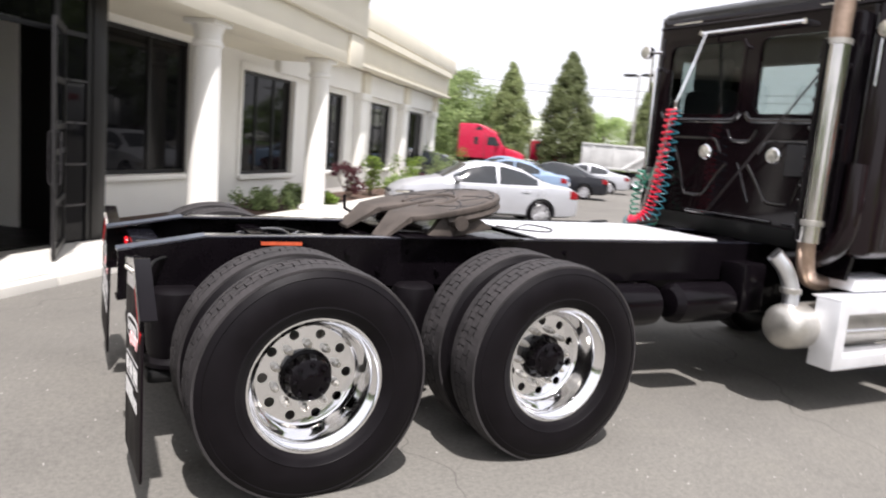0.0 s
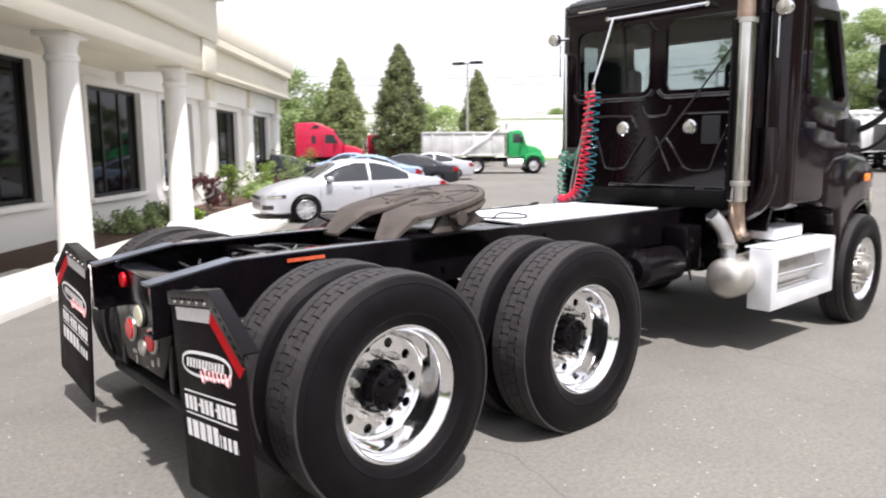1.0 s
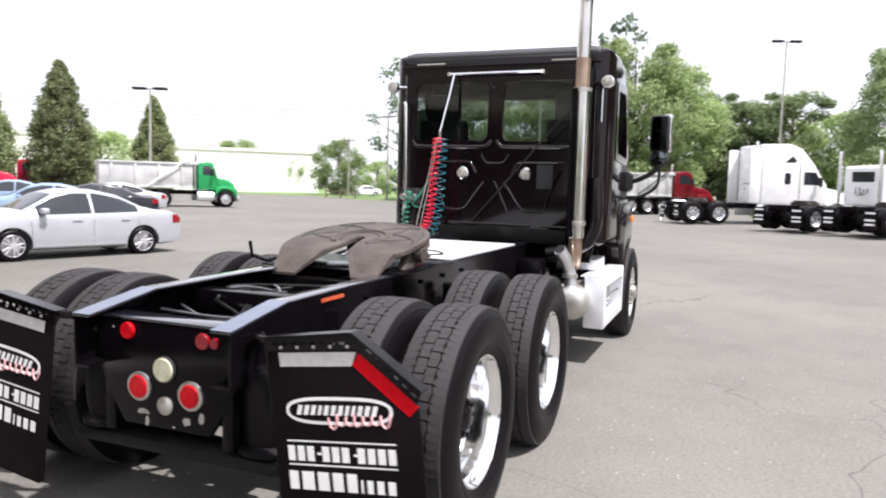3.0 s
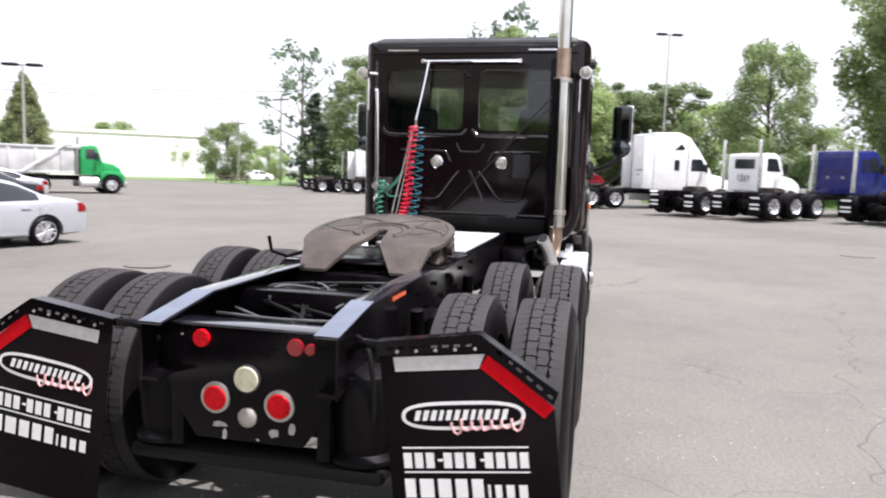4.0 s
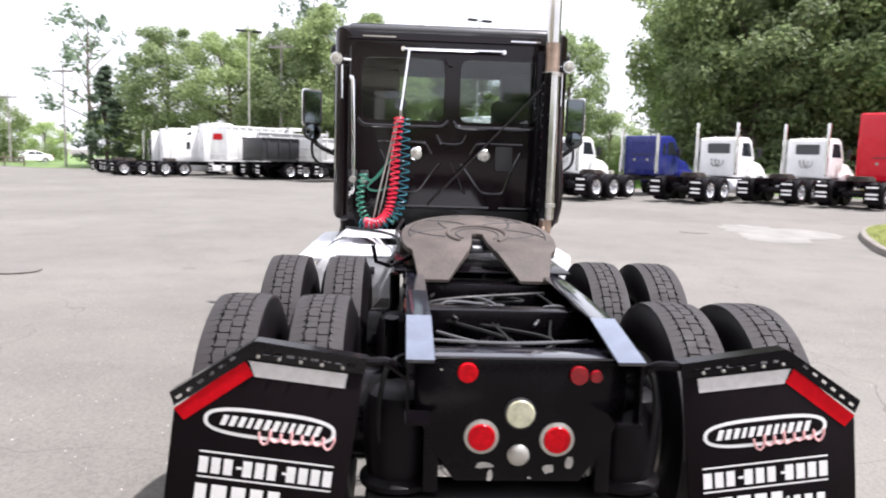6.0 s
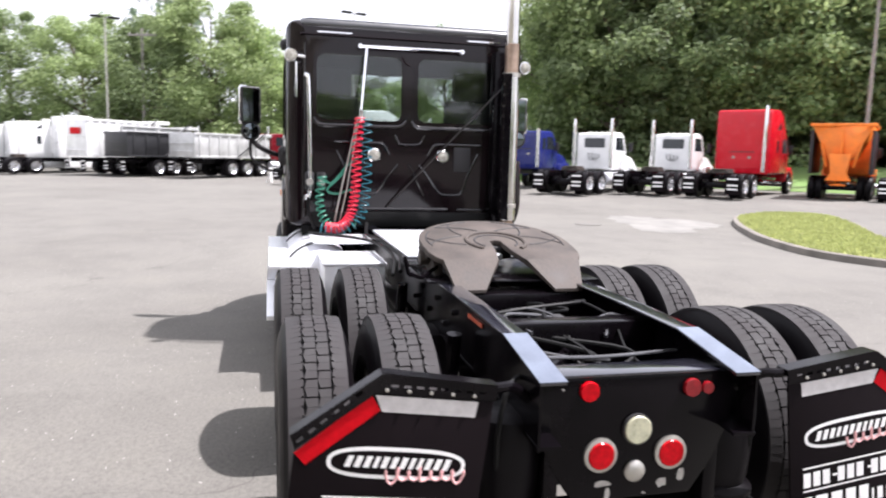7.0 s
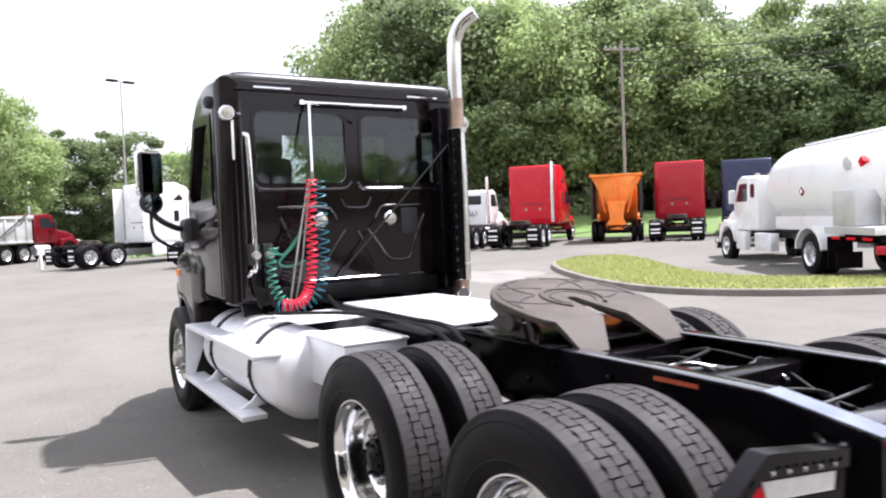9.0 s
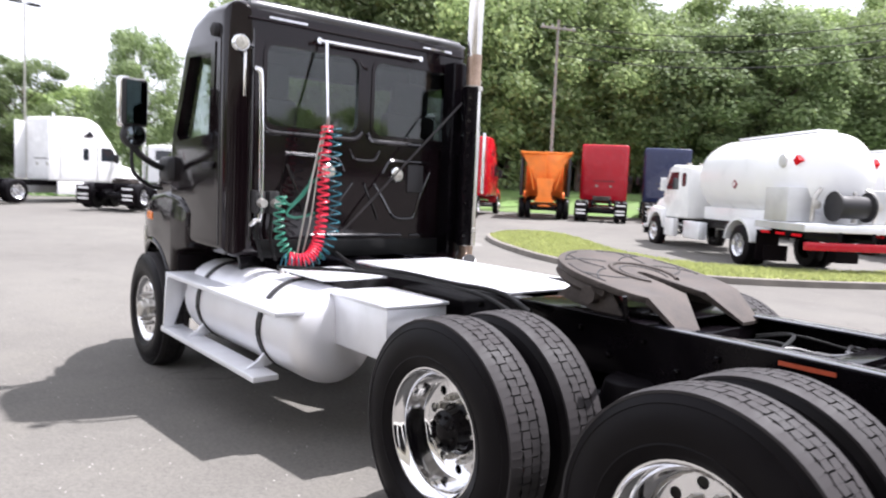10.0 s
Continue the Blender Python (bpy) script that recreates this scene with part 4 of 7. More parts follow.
steps = part("side_step", B((2.80, 1.10, 0.80), (4.86, 1.33, 0.835), 0.006), PLATE_ALU, truck, "aluminium two-board tank step")
part("lower_board", B((3.05, 1.17, 0.335), (4.90, 1.35, 0.375), 0.006), PLATE_ALU, steps)
part("end_plate", S([(1.12, 0.80), (1.33, 0.80), (1.35, 0.376), (1.27, 0.376)], "x", 4.82, 4.85, 0.003), PLATE_ALU, steps)
for x in (3.26, 4.39):
    part("bracket", S([(1.0, 0.42), (1.17, 0.376), (1.30, 0.376), (1.22, 0.42), (1.10, 0.56)], "x", x, x + 0.03, 0.003), PLATE_ALU, steps)
    part("hanger", S([(1.14, 0.80), (1.20, 0.80), (1.235, 0.60), (1.20, 0.60)], "x", x, x + 0.03), CAB_TRIM, steps)
bb = part("battery_box", B((2.17, 0.50, 0.615), (2.80, 0.94, 0.925), 0.010), PLATE_ALU, truck, "bright aluminium battery box")
part("lid", B((2.16, 0.49, 0.926), (2.81, 0.955, 0.948), 0.006), PLATE_ALU, bb)
part("latch", B((2.145, 0.66, 0.80), (2.169, 0.75, 0.86), 0.006), CAB_TRIM, bb)

# exhaust: canister with step box, elbows and the stack
can = part("exhaust_canister", L([(0.03, 3.49), (0.09, 3.495), (0.135, 3.52), (0.16, 3.56), (0.165, 3.62), (0.172, 4.90), (0.12, 4.92)], "x", (0, -0.92, 0.52), 36), DULL_STEEL, truck, "dull steel exhaust canister")
elbow = part("elbow", T([(3.62, -0.91, 0.62), (3.62, -0.90, 0.78), (3.57, -0.87, 0.92), (3.50, -0.82, 1.02)], 0.058, 16, 6), SATIN, can, "bright steel elbow pipe")
part("pipe_mouth", T([(3.512, -0.829, 1.012), (3.496, -0.817, 1.026)], 0.052, 16), CAB_TRIM, elbow)
part("clamp", L([(0.062, 0.755), (0.072, 0.758), (0.072, 0.792), (0.062, 0.795)], "z", (3.62, -0.90, 0), 20, True), DULL_STEEL, can)
sb = part("step_box", cut(B((3.74, -1.215, 0.265), (5.00, -1.02, 0.755), 0.01), [B((3.84, -1.5, 0.35), (4.90, -0.72, 0.665))]), PLATE_ALU, truck, "bright aluminium step box over the exhaust")
part("tread_plate", B((3.745, -1.21, 0.757), (4.995, -0.98, 0.767), 0.003), PLATE_ALU, sb)
part("lower_tread", B((3.85, -1.212, 0.352), (4.89, -1.03, 0.362)), PLATE_ALU, sb)
part("rail_tube", T([(3.86, -1.185, 0.535), (4.89, -1.185, 0.525)], 0.018, 10), CHROME, sb)
part("upper_step", B((4.12, -1.05, 0.785), (4.68, -0.82, 0.885), 0.01), PLATE_ALU, sb)
stack = part("exhaust_pipe", T([(3.68, -0.925, 1.13), (3.68, -0.925, 2.52)], 0.080, 28), STACK, truck, "chrome exhaust stack with heat tarnish")
part("lower_elbow", T([(3.68, -0.925, 1.20), (3.69, -0.925, 1.02), (3.78, -0.90, 0.88), (3.98, -0.84, 0.82), (4.25, -0.75, 0.80)], 0.062, 18, 6), TARNISH, stack, "tan heat-tarnished elbow")
part("tarnished_pipe", T([(3.68, -0.925, 2.50), (3.68, -0.925, 2.80)], 0.066, 24), TARNISH, stack)
part("top_pipe", T([(3.68, -0.925, 2.78), (3.68, -0.925, 3.24), (3.66, -0.94, 3.38), (3.60, -0.98, 3.49), (3.51, -1.05, 3.56)], 0.066, 24, 6), STACK, stack, "curved chrome top pipe")
for z in (1.28, 1.95, 2.36):
    part("bracket", B((3.72, -0.975, z - 0.02), (3.96, -0.875, z + 0.02), 0.006), FRAME_PAINT, stack)
for z in (1.27, 2.51):
    part("clamp", L([(0.083, z - 0.02), (0.089, z - 0.018), (0.089, z + 0.018), (0.083, z + 0.02)], "z", (3.68, -0.925, 0), 28, True), DULL_STEEL, stack)

# cab shell: hollow, with window openings
side_prof = [(3.96, 1.035), (3.96, 2.955), (4.50, 2.965), (4.78, 2.90), (5.00, 2.70), (5.34, 1.92), (5.36, 1.035)]
inner_prof = [(4.03, 1.13), (4.03, 2.86), (4.48, 2.87), (4.74, 2.81), (4.93, 2.65), (5.26, 1.90), (5.28, 1.13)]
cutters = [S(inner_prof, "y", -1.09, 1.09), S([(5.158, 2.71), (4.882, 2.59), (5.182, 1.91), (5.458, 2.03)], "y", -1.0, 1.0)]
door = [(4.36, 1.97), (4.33, 2.58), (4.80, 2.60), (5.10, 1.99), (5.02, 1.93)]
for s in (-1, 1):
    cutters.append(S(rounded(*sorted((0.065 * s, 0.90 * s))[:1], 2.035, sorted((0.065 * s, 0.90 * s))[1], 2.665, 0.09), "x", 3.8, 4.3))
    cutters.append(S(door, "y", 0.85 * s, 1.4 * s))
    # broad round rear corners
    bend = [(4.16 + 0.20 * math.cos(radians(a)), s * (0.965 + 0.20 * math.sin(radians(a)))) for a in range(180, 89, -9)]
    cutters.append(S([(3.90, 0.965 * s)] + bend + [(4.16, 1.30 * s), (3.90, 1.30 * s)], "z", 0.9, 3.2))
cab = part("cab", cut(S(side_prof, "y", -1.165, 1.165, 0.11, 5), cutters), PAINT, truck, "black painted day cab with rear windows", crease=28)
for s in (-1, 1):
    a, b_ = sorted((0.05 * s, 0.915 * s))
    w = part("rear_window", cut(S(rounded(a, 2.02, b_, 2.68, 0.10), "x", 3.952, 3.99), [S(rounded(a + 0.03, 2.05, b_ - 0.03, 2.65, 0.08), "x", 3.9, 4.1)]), PAINT, cab)
    part("pane", S(rounded(a + 0.025, 2.045, b_ - 0.025, 2.655, 0.08), "x", 3.972, 3.976), CAB_GLASS, w)
    dw = part("side_window", S(door, "y", 1.12 * s, 1.125 * s), CAB_GLASS, cab)
    part("door_frame", cut(S([(4.28, 1.89), (4.25, 2.66), (4.85, 2.68), (5.20, 1.98), (5.11, 1.86)], "y", 1.163 * s, 1.174 * s), [S(door, "y", 0.9 * s, 1.4 * s)]), PAINT, cab)
    part("door_seam", B((4.15, 1.164 * s, 1.12), (4.163, 1.168 * s, 2.76)), CAB_TRIM, cab)
    part("door_handle", B((4.26, 1.166 * s, 1.70), (4.44, 1.20 * s, 1.75), 0.01), CAB_TRIM, cab)
    # chrome grab handle at the rear corner, work lamp above it
    y = 0.985 * s
    g = part("grab_handle", T([(3.955, y, 2.46), (3.90, y, 2.44), (3.875, y - 0.02 * s, 2.34), (3.875, y - 0.035 * s, 1.42), (3.90, y - 0.01 * s, 1.33), (3.955, y + 0.005 * s, 1.29)], 0.020, 12, 5), CHROME, cab, "chrome grab handle") if s > 0 else None
    wl_ = part("work_lamp", L([(0.015, 0.06), (0.05, 0.05), (0.062, 0.02), (0.062, -0.02), (0.055, -0.03)], "x", (3.89, 1.125 * s, 2.61), 24), CHROME, cab, "round chrome work lamp")
    part("lens", L([(0.053, -0.025), (0.05, -0.036), (0.02, -0.042)], "x", (3.89, 1.125 * s, 2.61), 24), CLEAR_LENS, wl_)
    part("bracket", T([(3.96, 1.0 * s, 2.61), (3.91, 1.08 * s, 2.61)], 0.016, 8), CHROME, wl_)
    part("rod", T([(3.92, 1.075 * s, 2.56), (3.92, 1.075 * s, 2.24)], 0.010, 8), CHROME, cab)
    ld = part("deck_lamp", L([(0.066, 3.972), (0.066, 3.945), (0.055, 3.935)], "x", (0, 0.338 * s, 1.725), 24), CHROME, cab, "round clear deck lamp")
    part("lens", L([(0.052, 3.937), (0.048, 3.928), (0.02, 3.922)], "x", (0, 0.338 * s, 1.725), 24), CLEAR_LENS, ld)
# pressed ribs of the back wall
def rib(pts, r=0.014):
    part("pressed_rib", T([(3.960, p, q) for p, q in pts], r, 10, 5), HIGHLIGHT_PAINT, cab)


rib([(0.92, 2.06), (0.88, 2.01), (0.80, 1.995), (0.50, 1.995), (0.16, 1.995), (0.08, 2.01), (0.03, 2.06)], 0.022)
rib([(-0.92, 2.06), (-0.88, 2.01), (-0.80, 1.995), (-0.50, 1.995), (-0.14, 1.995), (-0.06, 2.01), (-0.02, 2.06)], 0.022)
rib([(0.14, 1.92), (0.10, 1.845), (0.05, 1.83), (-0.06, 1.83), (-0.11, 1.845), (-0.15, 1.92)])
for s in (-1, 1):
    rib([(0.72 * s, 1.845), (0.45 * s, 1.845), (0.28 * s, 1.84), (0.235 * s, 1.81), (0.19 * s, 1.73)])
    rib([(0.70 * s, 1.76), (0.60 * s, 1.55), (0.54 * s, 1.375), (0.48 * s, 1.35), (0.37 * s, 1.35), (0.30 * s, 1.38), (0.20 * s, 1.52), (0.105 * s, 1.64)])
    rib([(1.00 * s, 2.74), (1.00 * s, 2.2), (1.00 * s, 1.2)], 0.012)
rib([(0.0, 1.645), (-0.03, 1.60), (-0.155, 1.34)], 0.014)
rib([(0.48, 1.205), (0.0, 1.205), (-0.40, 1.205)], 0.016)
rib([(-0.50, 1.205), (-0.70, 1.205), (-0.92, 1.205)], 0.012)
part("drip_rail", T([(3.955, -1.04, 2.82), (3.955, 1.04, 2.82)], 0.012, 8), PAINT, cab)
for y in (0.72, -0.72):
    part("roof_strip", B((3.945, y - 0.16, 2.838), (3.959, y + 0.16, 2.850)), CHROME, cab)
part("centre_rib", T([(3.965, 0.09, 2.66), (3.962, 0.05, 2.60), (3.962, 0.0, 2.58)], 0.014, 8, 4), PAINT, cab)
part("corner_guard", T([(3.92, -1.05, 1.70), (3.90, -1.06, 1.28), (3.88, -1.00, 1.10), (3.86, -0.86, 1.00), (3.85, -0.62, 0.94)], 0.075, 14, 5), PAINT, cab)
# Matte black strip added to cover the deck's bright reflection on the cab foot.
part("reflection_cover", B((3.944, -0.93, 1.035), (3.957, 0.93, 1.175), 0.004), CABLE, cab)
part("vent_plate", B((3.945, -0.62, 1.58), (3.968, -0.45, 1.82), 0.01), CAB_TRIM, cab)
part("lower_panel", S([(-1.0, 0.86), (1.0, 0.86), (1.04, 1.10), (-1.04, 1.10)], "x", 4.06, 4.10), FRAME_PAINT, cab)
for y in (-0.62, -0.2, 0.25, 0.62):
    part("mount", B((3.985, y - 0.06, 0.90), (4.058, y + 0.06, 1.09), 0.01), FRAME_PAINT, cab)
for s in (-1, 1):
    part("roof_marker", L([(0.02, 0.05), (0.05, 0.035), (0.055, 0.0)] if s > 0 else [(0.055, 0.0), (0.05, -0.035), (0.02, -0.05)], "y", (4.24, 1.165 * s, 2.745), 16), CAB_TRIM, cab)
# Thin sheet and tube added to carry the roof's sky sheen and sun glint.
cap = S(rounded(4.02, -1.03, 4.66, 1.03, 0.10), "z", 2.955, 2.972, 0.006)
for v in cap.verts:
    v.co.z += 0.018 * (1 - abs(v.co.y) / 1.03) ** 0.5 - 0.03 * max(0.0, v.co.x - 4.5)
part("roof_cap", cap, HIGHLIGHT_PAINT, cab)
part("roof_edge", T([(4.03, -1.00, 2.915), (4.005, -0.80, 2.918), (4.005, 0.80, 2.918), (4.03, 1.00, 2.915)], 0.046, 14, 4), mat("roof edge glint paint", (0.02, 0.02, 0.022), 0.34, vary=0.2, spec=0.9, coat=0.5), cab)
part("antenna_base", L([(0.06, 2.96), (0.06, 3.06), (0.05, 3.07)], "z", (4.5, 0.30, 0), 16), WHITE_PRINT, cab)
part("windshield", S([(4.995, 2.650), (5.001, 2.650), (5.306, 1.955), (5.300, 1.955)], "y", -1.0, 1.0), SHIELD_GLASS, cab)
# seats, dash and wheel inside
for y in (-0.72, 0.72):
    seat = part("seat", B((4.50, y - 0.28, 1.50), (5.0, y + 0.28, 1.66), 0.05), SEAT, cab, "dark cloth seat")
    part("backrest", B((4.28, y - 0.28, 1.60), (4.44, y + 0.28, 2.30), 0.06), SEAT, seat)
    part("headrest", B((4.29, y - 0.20, 2.28), (4.41, y + 0.20, 2.58), 0.05), SEAT, seat)
part("header_panel", B((4.80, -1.05, 2.57), (4.90, 1.05, 2.78), 0.03), CAB_TRIM, cab)
part("dashboard", S([(4.80, 1.50), (4.80, 1.86), (4.88, 1.94), (5.22, 1.90), (5.25, 1.50)], "y", -1.07, 1.07, 0.03), CAB_TRIM, cab)
part("cab_floor", B((4.04, -1.08, 1.135), (5.27, 1.08, 1.17)), CAB_TRIM, cab)
part("steering_wheel", L([(0.22, 0.0), (0.235, 0.015), (0.22, 0.03), (0.205, 0.015)], "z", (0, 0, 0), 32, True), CAB_TRIM, cab, at=pose(4.70, 0.58, 1.92, 0, -55, 0))

# hood, fenders, mirrors
def drawn_in(bm, x0, k):
    """Draws a body in towards its middle, more and more from x0 forwards."""
    for v in bm.verts:
        if v.co.x > x0:
            v.co.y *= 1 - k * ((v.co.x - x0) / 1.4) ** 1.6
    return bm


def sliced(outline, y0, y1, bevel, seg):
    """A slab with lengthwise cuts, so that it can be drawn in smoothly."""
    bm = S(outline, "y", y0, y1, bevel, seg)
    for x in (5.2, 5.45, 5.7, 5.95, 6.2, 6.45, 6.7):
        bmesh.ops.bisect_plane(bm, geom=bm.verts[:] + bm.edges[:] + bm.faces[:], plane_co=(x, 0, 0), plane_no=(1, 0, 0))
    return bm


hood = part("hood", drawn_in(sliced([(5.345, 1.0), (5.345, 1.93), (5.75, 1.86), (6.15, 1.73), (6.45, 1.52), (6.62, 1.22), (6.68, 0.70), (6.30, 0.62), (5.40, 0.85)], -0.92, 0.92, 0.14, 5), 5.6, 0.34), PAINT, truck, "black sloping hood", crease=40)
for s in (-1, 1):
    arch = [(STEER + 0.61 * math.cos(radians(a)), 0.43 + 0.60 * math.sin(radians(a))) for a in range(172, 3, -8)]
    fd = part("fender", drawn_in(sliced([(5.10, 0.98), (4.78, 1.03), (4.76, 1.36), (4.95, 1.47), (5.35, 1.50), (5.75, 1.45), (6.15, 1.33), (6.45, 1.12), (6.62, 0.85), (6.66, 0.60), (6.38, 0.50)] + arch[::-1], 0.74 * s, 1.185 * s, 0.06, 4), 5.7, 0.36), PAINT, hood, crease=40)
    part("arch_lip", drawn_in(T([(p, 1.16 * s, q) for p, q in arch], 0.028, 8), 5.7, 0.36), PAINT, fd)
    part("cowl_side", sliced([(4.90, 1.38), (4.96, 1.74), (5.20, 1.90), (5.50, 1.88), (5.80, 1.74), (5.95, 1.38)], 0.80 * s, 1.10 * s, 0.06, 3), PAINT, fd, crease=40)
    hl = part("headlamp", drawn_in(sliced([(5.98, 1.00), (6.00, 1.16), (6.25, 1.13), (6.50, 0.96), (6.42, 0.86)], 0.80 * s, 1.20 * s, 0.03, 2), 5.7, 0.36), CLEAR_LENS, fd, "clear wrap-round headlamp")
    part("turn_lamp", B((5.70, 1.10 * s, 1.215), (5.86, 1.192 * s, 1.295), 0.015), AMBER, fd, "amber side turn lamp")
    part("inner_arch", S([(p, q) for p, q in arch] + [(6.4, 1.15), (5.1, 1.15)], "y", 0.70 * s, 0.715 * s), CAB_TRIM, fd)
    part("mirror_bracket", B((5.16, 1.06 * s, 1.58), (5.46, 1.22 * s, 1.80), 0.05, 3), CAB_TRIM, fd)
    m = part("mirror", B((-0.06, -0.108, -0.13), (0.05, 0.108, 0.265), 0.035, 3), CAB_TRIM, truck, "tall chrome-backed truck mirror on an arm", at=pose(5.15, 1.515 * s, 2.155, 0, 0, 10 * s))
    part("chrome_back", B((-0.03, 0.02 * s, -0.14), (0.070, 0.120 * s, 0.275), 0.03, 3), CHROME, m)
    part("glass", B((-0.068, -0.085, -0.11), (-0.061, 0.085, 0.245)), MIRROR, m)
    part("lower_mirror", L([(0.03, -0.055), (0.085, -0.05), (0.105, -0.02), (0.10, 0.03), (0.06, 0.06)], "x", (0, 0, -0.205), 20), CAB_TRIM, m)
    part("round_glass", L([(0.08, -0.052), (0.05, -0.062), (0.02, -0.066)], "x", (0, 0, -0.205), 20), MIRROR, m)
    part("arm", T([(0.02, 0, -0.28), (0.03, -0.08 * s, -0.36), (0.08, -0.22 * s, -0.43), (0.14, -0.34 * s, -0.46)], 0.028, 10, 5), CAB_TRIM, m)
    part("arm", T([(0.02, 0.0, -0.29), (0.03, -0.02 * s, -0.50), (0.10, -0.20 * s, -0.62), (0.16, -0.34 * s, -0.64)], 0.016, 8, 5), CAB_TRIM, m)
part("bumper", drawn_in(sliced([(6.35, 0.36), (6.33, 0.50), (6.60, 0.62), (6.78, 0.58), (6.80, 0.33), (6.60, 0.30)], -1.14, 1.14, 0.05, 3), 5.9, 0.34), CAB_TRIM, hood)

# hose tender: bar with swivel pole, coiled hoses and cable
tee = part("hose_bar", T([(3.89, 0.49, 2.725), (3.89, -0.49, 2.73)], 0.014, 10), CHROME, truck, "chrome hose carrier bar")
for y in (0.49, -0.49):
    part("mount", T([(3.96, y, 2.728), (3.88, y, 2.728)], 0.022, 10), CHROME, tee)
part("pogo_pole", T([(3.88, 0.43, 2.72), (3.82, 0.455, 2.50), (3.70, 0.50, 2.12)], 0.014, 10, 4, 0.8), CHROME, tee)
part("spring", T([(3.70 + 0.014 * math.cos(q), 0.50 + 0.014 * math.sin(q), 2.14 - 0.0028 * q) for q in [i * 0.9 for i in range(40)]], 0.004, 5), DULL_STEEL, tee)


def coil(name, path, r, wire, turns, material, label):
    """A coiled hose wound along a curved path."""
    pts = [Vector(p) for p in path]
    line = []
    for i in range(len(pts) - 1):
        a, b = pts[i], pts[i + 1]
        pa, pb = pts[max(0, i - 1)], pts[min(len(pts) - 1, i + 2)]
        for k in range(30):
            t = k / 30
            line.append(0.5 * ((2 * a) + (b - pa) * t + (2 * pa - 5 * a + 4 * b - pb) * t * t + (3 * a - 3 * b + pb - pa) * t ** 3))
    n = turns * 14
    out = []
    for i in range(n + 1):
        u = i / n * (len(line) - 2)
        k = int(u)
        p = line[k].lerp(line[k + 1], u - k)
        d = (line[k + 1] - line[k]).normalized()
        e = d.cross(Vector((1, 0.2, 0))).normalized()
        f = d.cross(e)
        a = 2 * math.pi * i / 14
        out.append(p + r * (e * math.cos(a) + f * math.sin(a)))
    return part(name, T(out, wire, 6), material, truck, label)


coil("red_air_hose", [(3.68, 0.515, 2.06), (3.67, 0.54, 1.75), (3.65, 0.55, 1.42), (3.63, 0.60, 1.17), (3.60, 0.70, 1.06), (3.66, 0.82, 1.06)], 0.042, 0.0080, 31, HOSE_RED, "red coiled air hose")
coil("blue_air_hose", [(3.67, 0.455, 2.05), (3.65, 0.455, 1.75), (3.63, 0.46, 1.42), (3.62, 0.52, 1.15), (3.60, 0.70, 1.03), (3.66, 0.88, 1.05)], 0.048, 0.0052, 22, HOSE_BLUE, "blue coiled air hose")
coil("green_power_cable", [(3.74, 0.845, 1.52), (3.73, 0.87, 1.34), (3.70, 0.85, 1.17), (3.66, 0.76, 1.06), (3.66, 0.52, 1.10)], 0.038, 0.0075, 13, HOSE_GREEN, "green coiled electric cable")
part("green_power_lead", T([(3.70, 0.52, 2.04), (3.71, 0.59, 1.75), (3.73, 0.66, 1.55), (3.74, 0.80, 1.40), (3.73, 0.72, 1.36), (3.72, 0.58, 1.40)], 0.010, 8, 8), HOSE_GREEN, truck)
part("green_power_lead", T([(3.70, 0.52, 1.70), (3.72, 0.62, 1.62), (3.74, 0.76, 1.46), (3.75, 0.83, 1.50)], 0.010, 8, 8), HOSE_GREEN, truck)
part("hose_loop", T([(3.70, 0.53, 2.07), (3.70, 0.62, 1.66), (3.68, 0.70, 1.30), (3.68, 0.74, 1.08)], 0.008, 8, 8), DULL_STEEL, truck)
part("hose_loop", T([(3.70, 0.52, 2.06), (3.69, 0.585, 1.66), (3.67, 0.64, 1.35), (3.67, 0.70, 1.08)], 0.007, 8, 8), DULL_STEEL, truck)
for y in (0.845, 0.955):
    so = part("hose_socket", B((3.86, y - 0.04, 1.38), (3.958, y + 0.04, 1.55), 0.012), CAB_TRIM, truck)
    part("socket_cap", L([(0.030, 3.80), (0.034, 3.83), (0.034, 3.862)], "x", (0, y, 1.46), 14), DULL_STEEL, so)
    part("cable", T([(3.90, y, 1.39), (3.90, y + 0.01, 1.2), (3.92, y - 0.05, 1.02)], 0.014, 8, 6), CABLE, so)
part("brace_rod", T([(3.72, -0.86, 2.40), (3.93, 0.22, 1.22)], 0.008, 8), mat("dull brace rod", (0.05, 0.045, 0.045), 0.4, 0.6), truck, "thin diagonal brace rod")
# bolted heat shield round the inner half of the stack
sh = bmesh.new()
ring = [radians(a) for a in range(-30, 169, 9)]
rows = [[sh.verts.new((3.68 + r * math.cos(a), -0.925 + r * math.sin(a), z)) for a in ring] for r, z in ((0.088, 1.14), (0.096, 1.14), (0.096, 2.52), (0.088, 2.52))]
for u, v in zip(rows, rows[1:] + rows[:1]):
    for k in range(len(ring) - 1):
        sh.faces.new((u[k], u[k + 1], v[k + 1], v[k]))
for k in (0, -1):
    sh.faces.new([r[k] for r in rows])
shield = part("heat_shield", sh, FRAME_PAINT, stack, "black bolted heat shield on the stack")
for k in range(13):
    z = 1.22 + 0.10 * k
    part("bolt", T([(3.68 + 0.094 * math.cos(radians(128)), -0.925 + 0.094 * math.sin(radians(128)), z), (3.68 + 0.108 * math.cos(radians(128)), -0.925 + 0.108 * math.sin(radians(128)), z)], 0.014, 8), HIGHLIGHT_PAINT, shield)
part("stack_post", B((3.80, -0.99, 1.02), (3.95, -0.80, 2.74), 0.02), FRAME_PAINT, truck, "black stack mounting post")
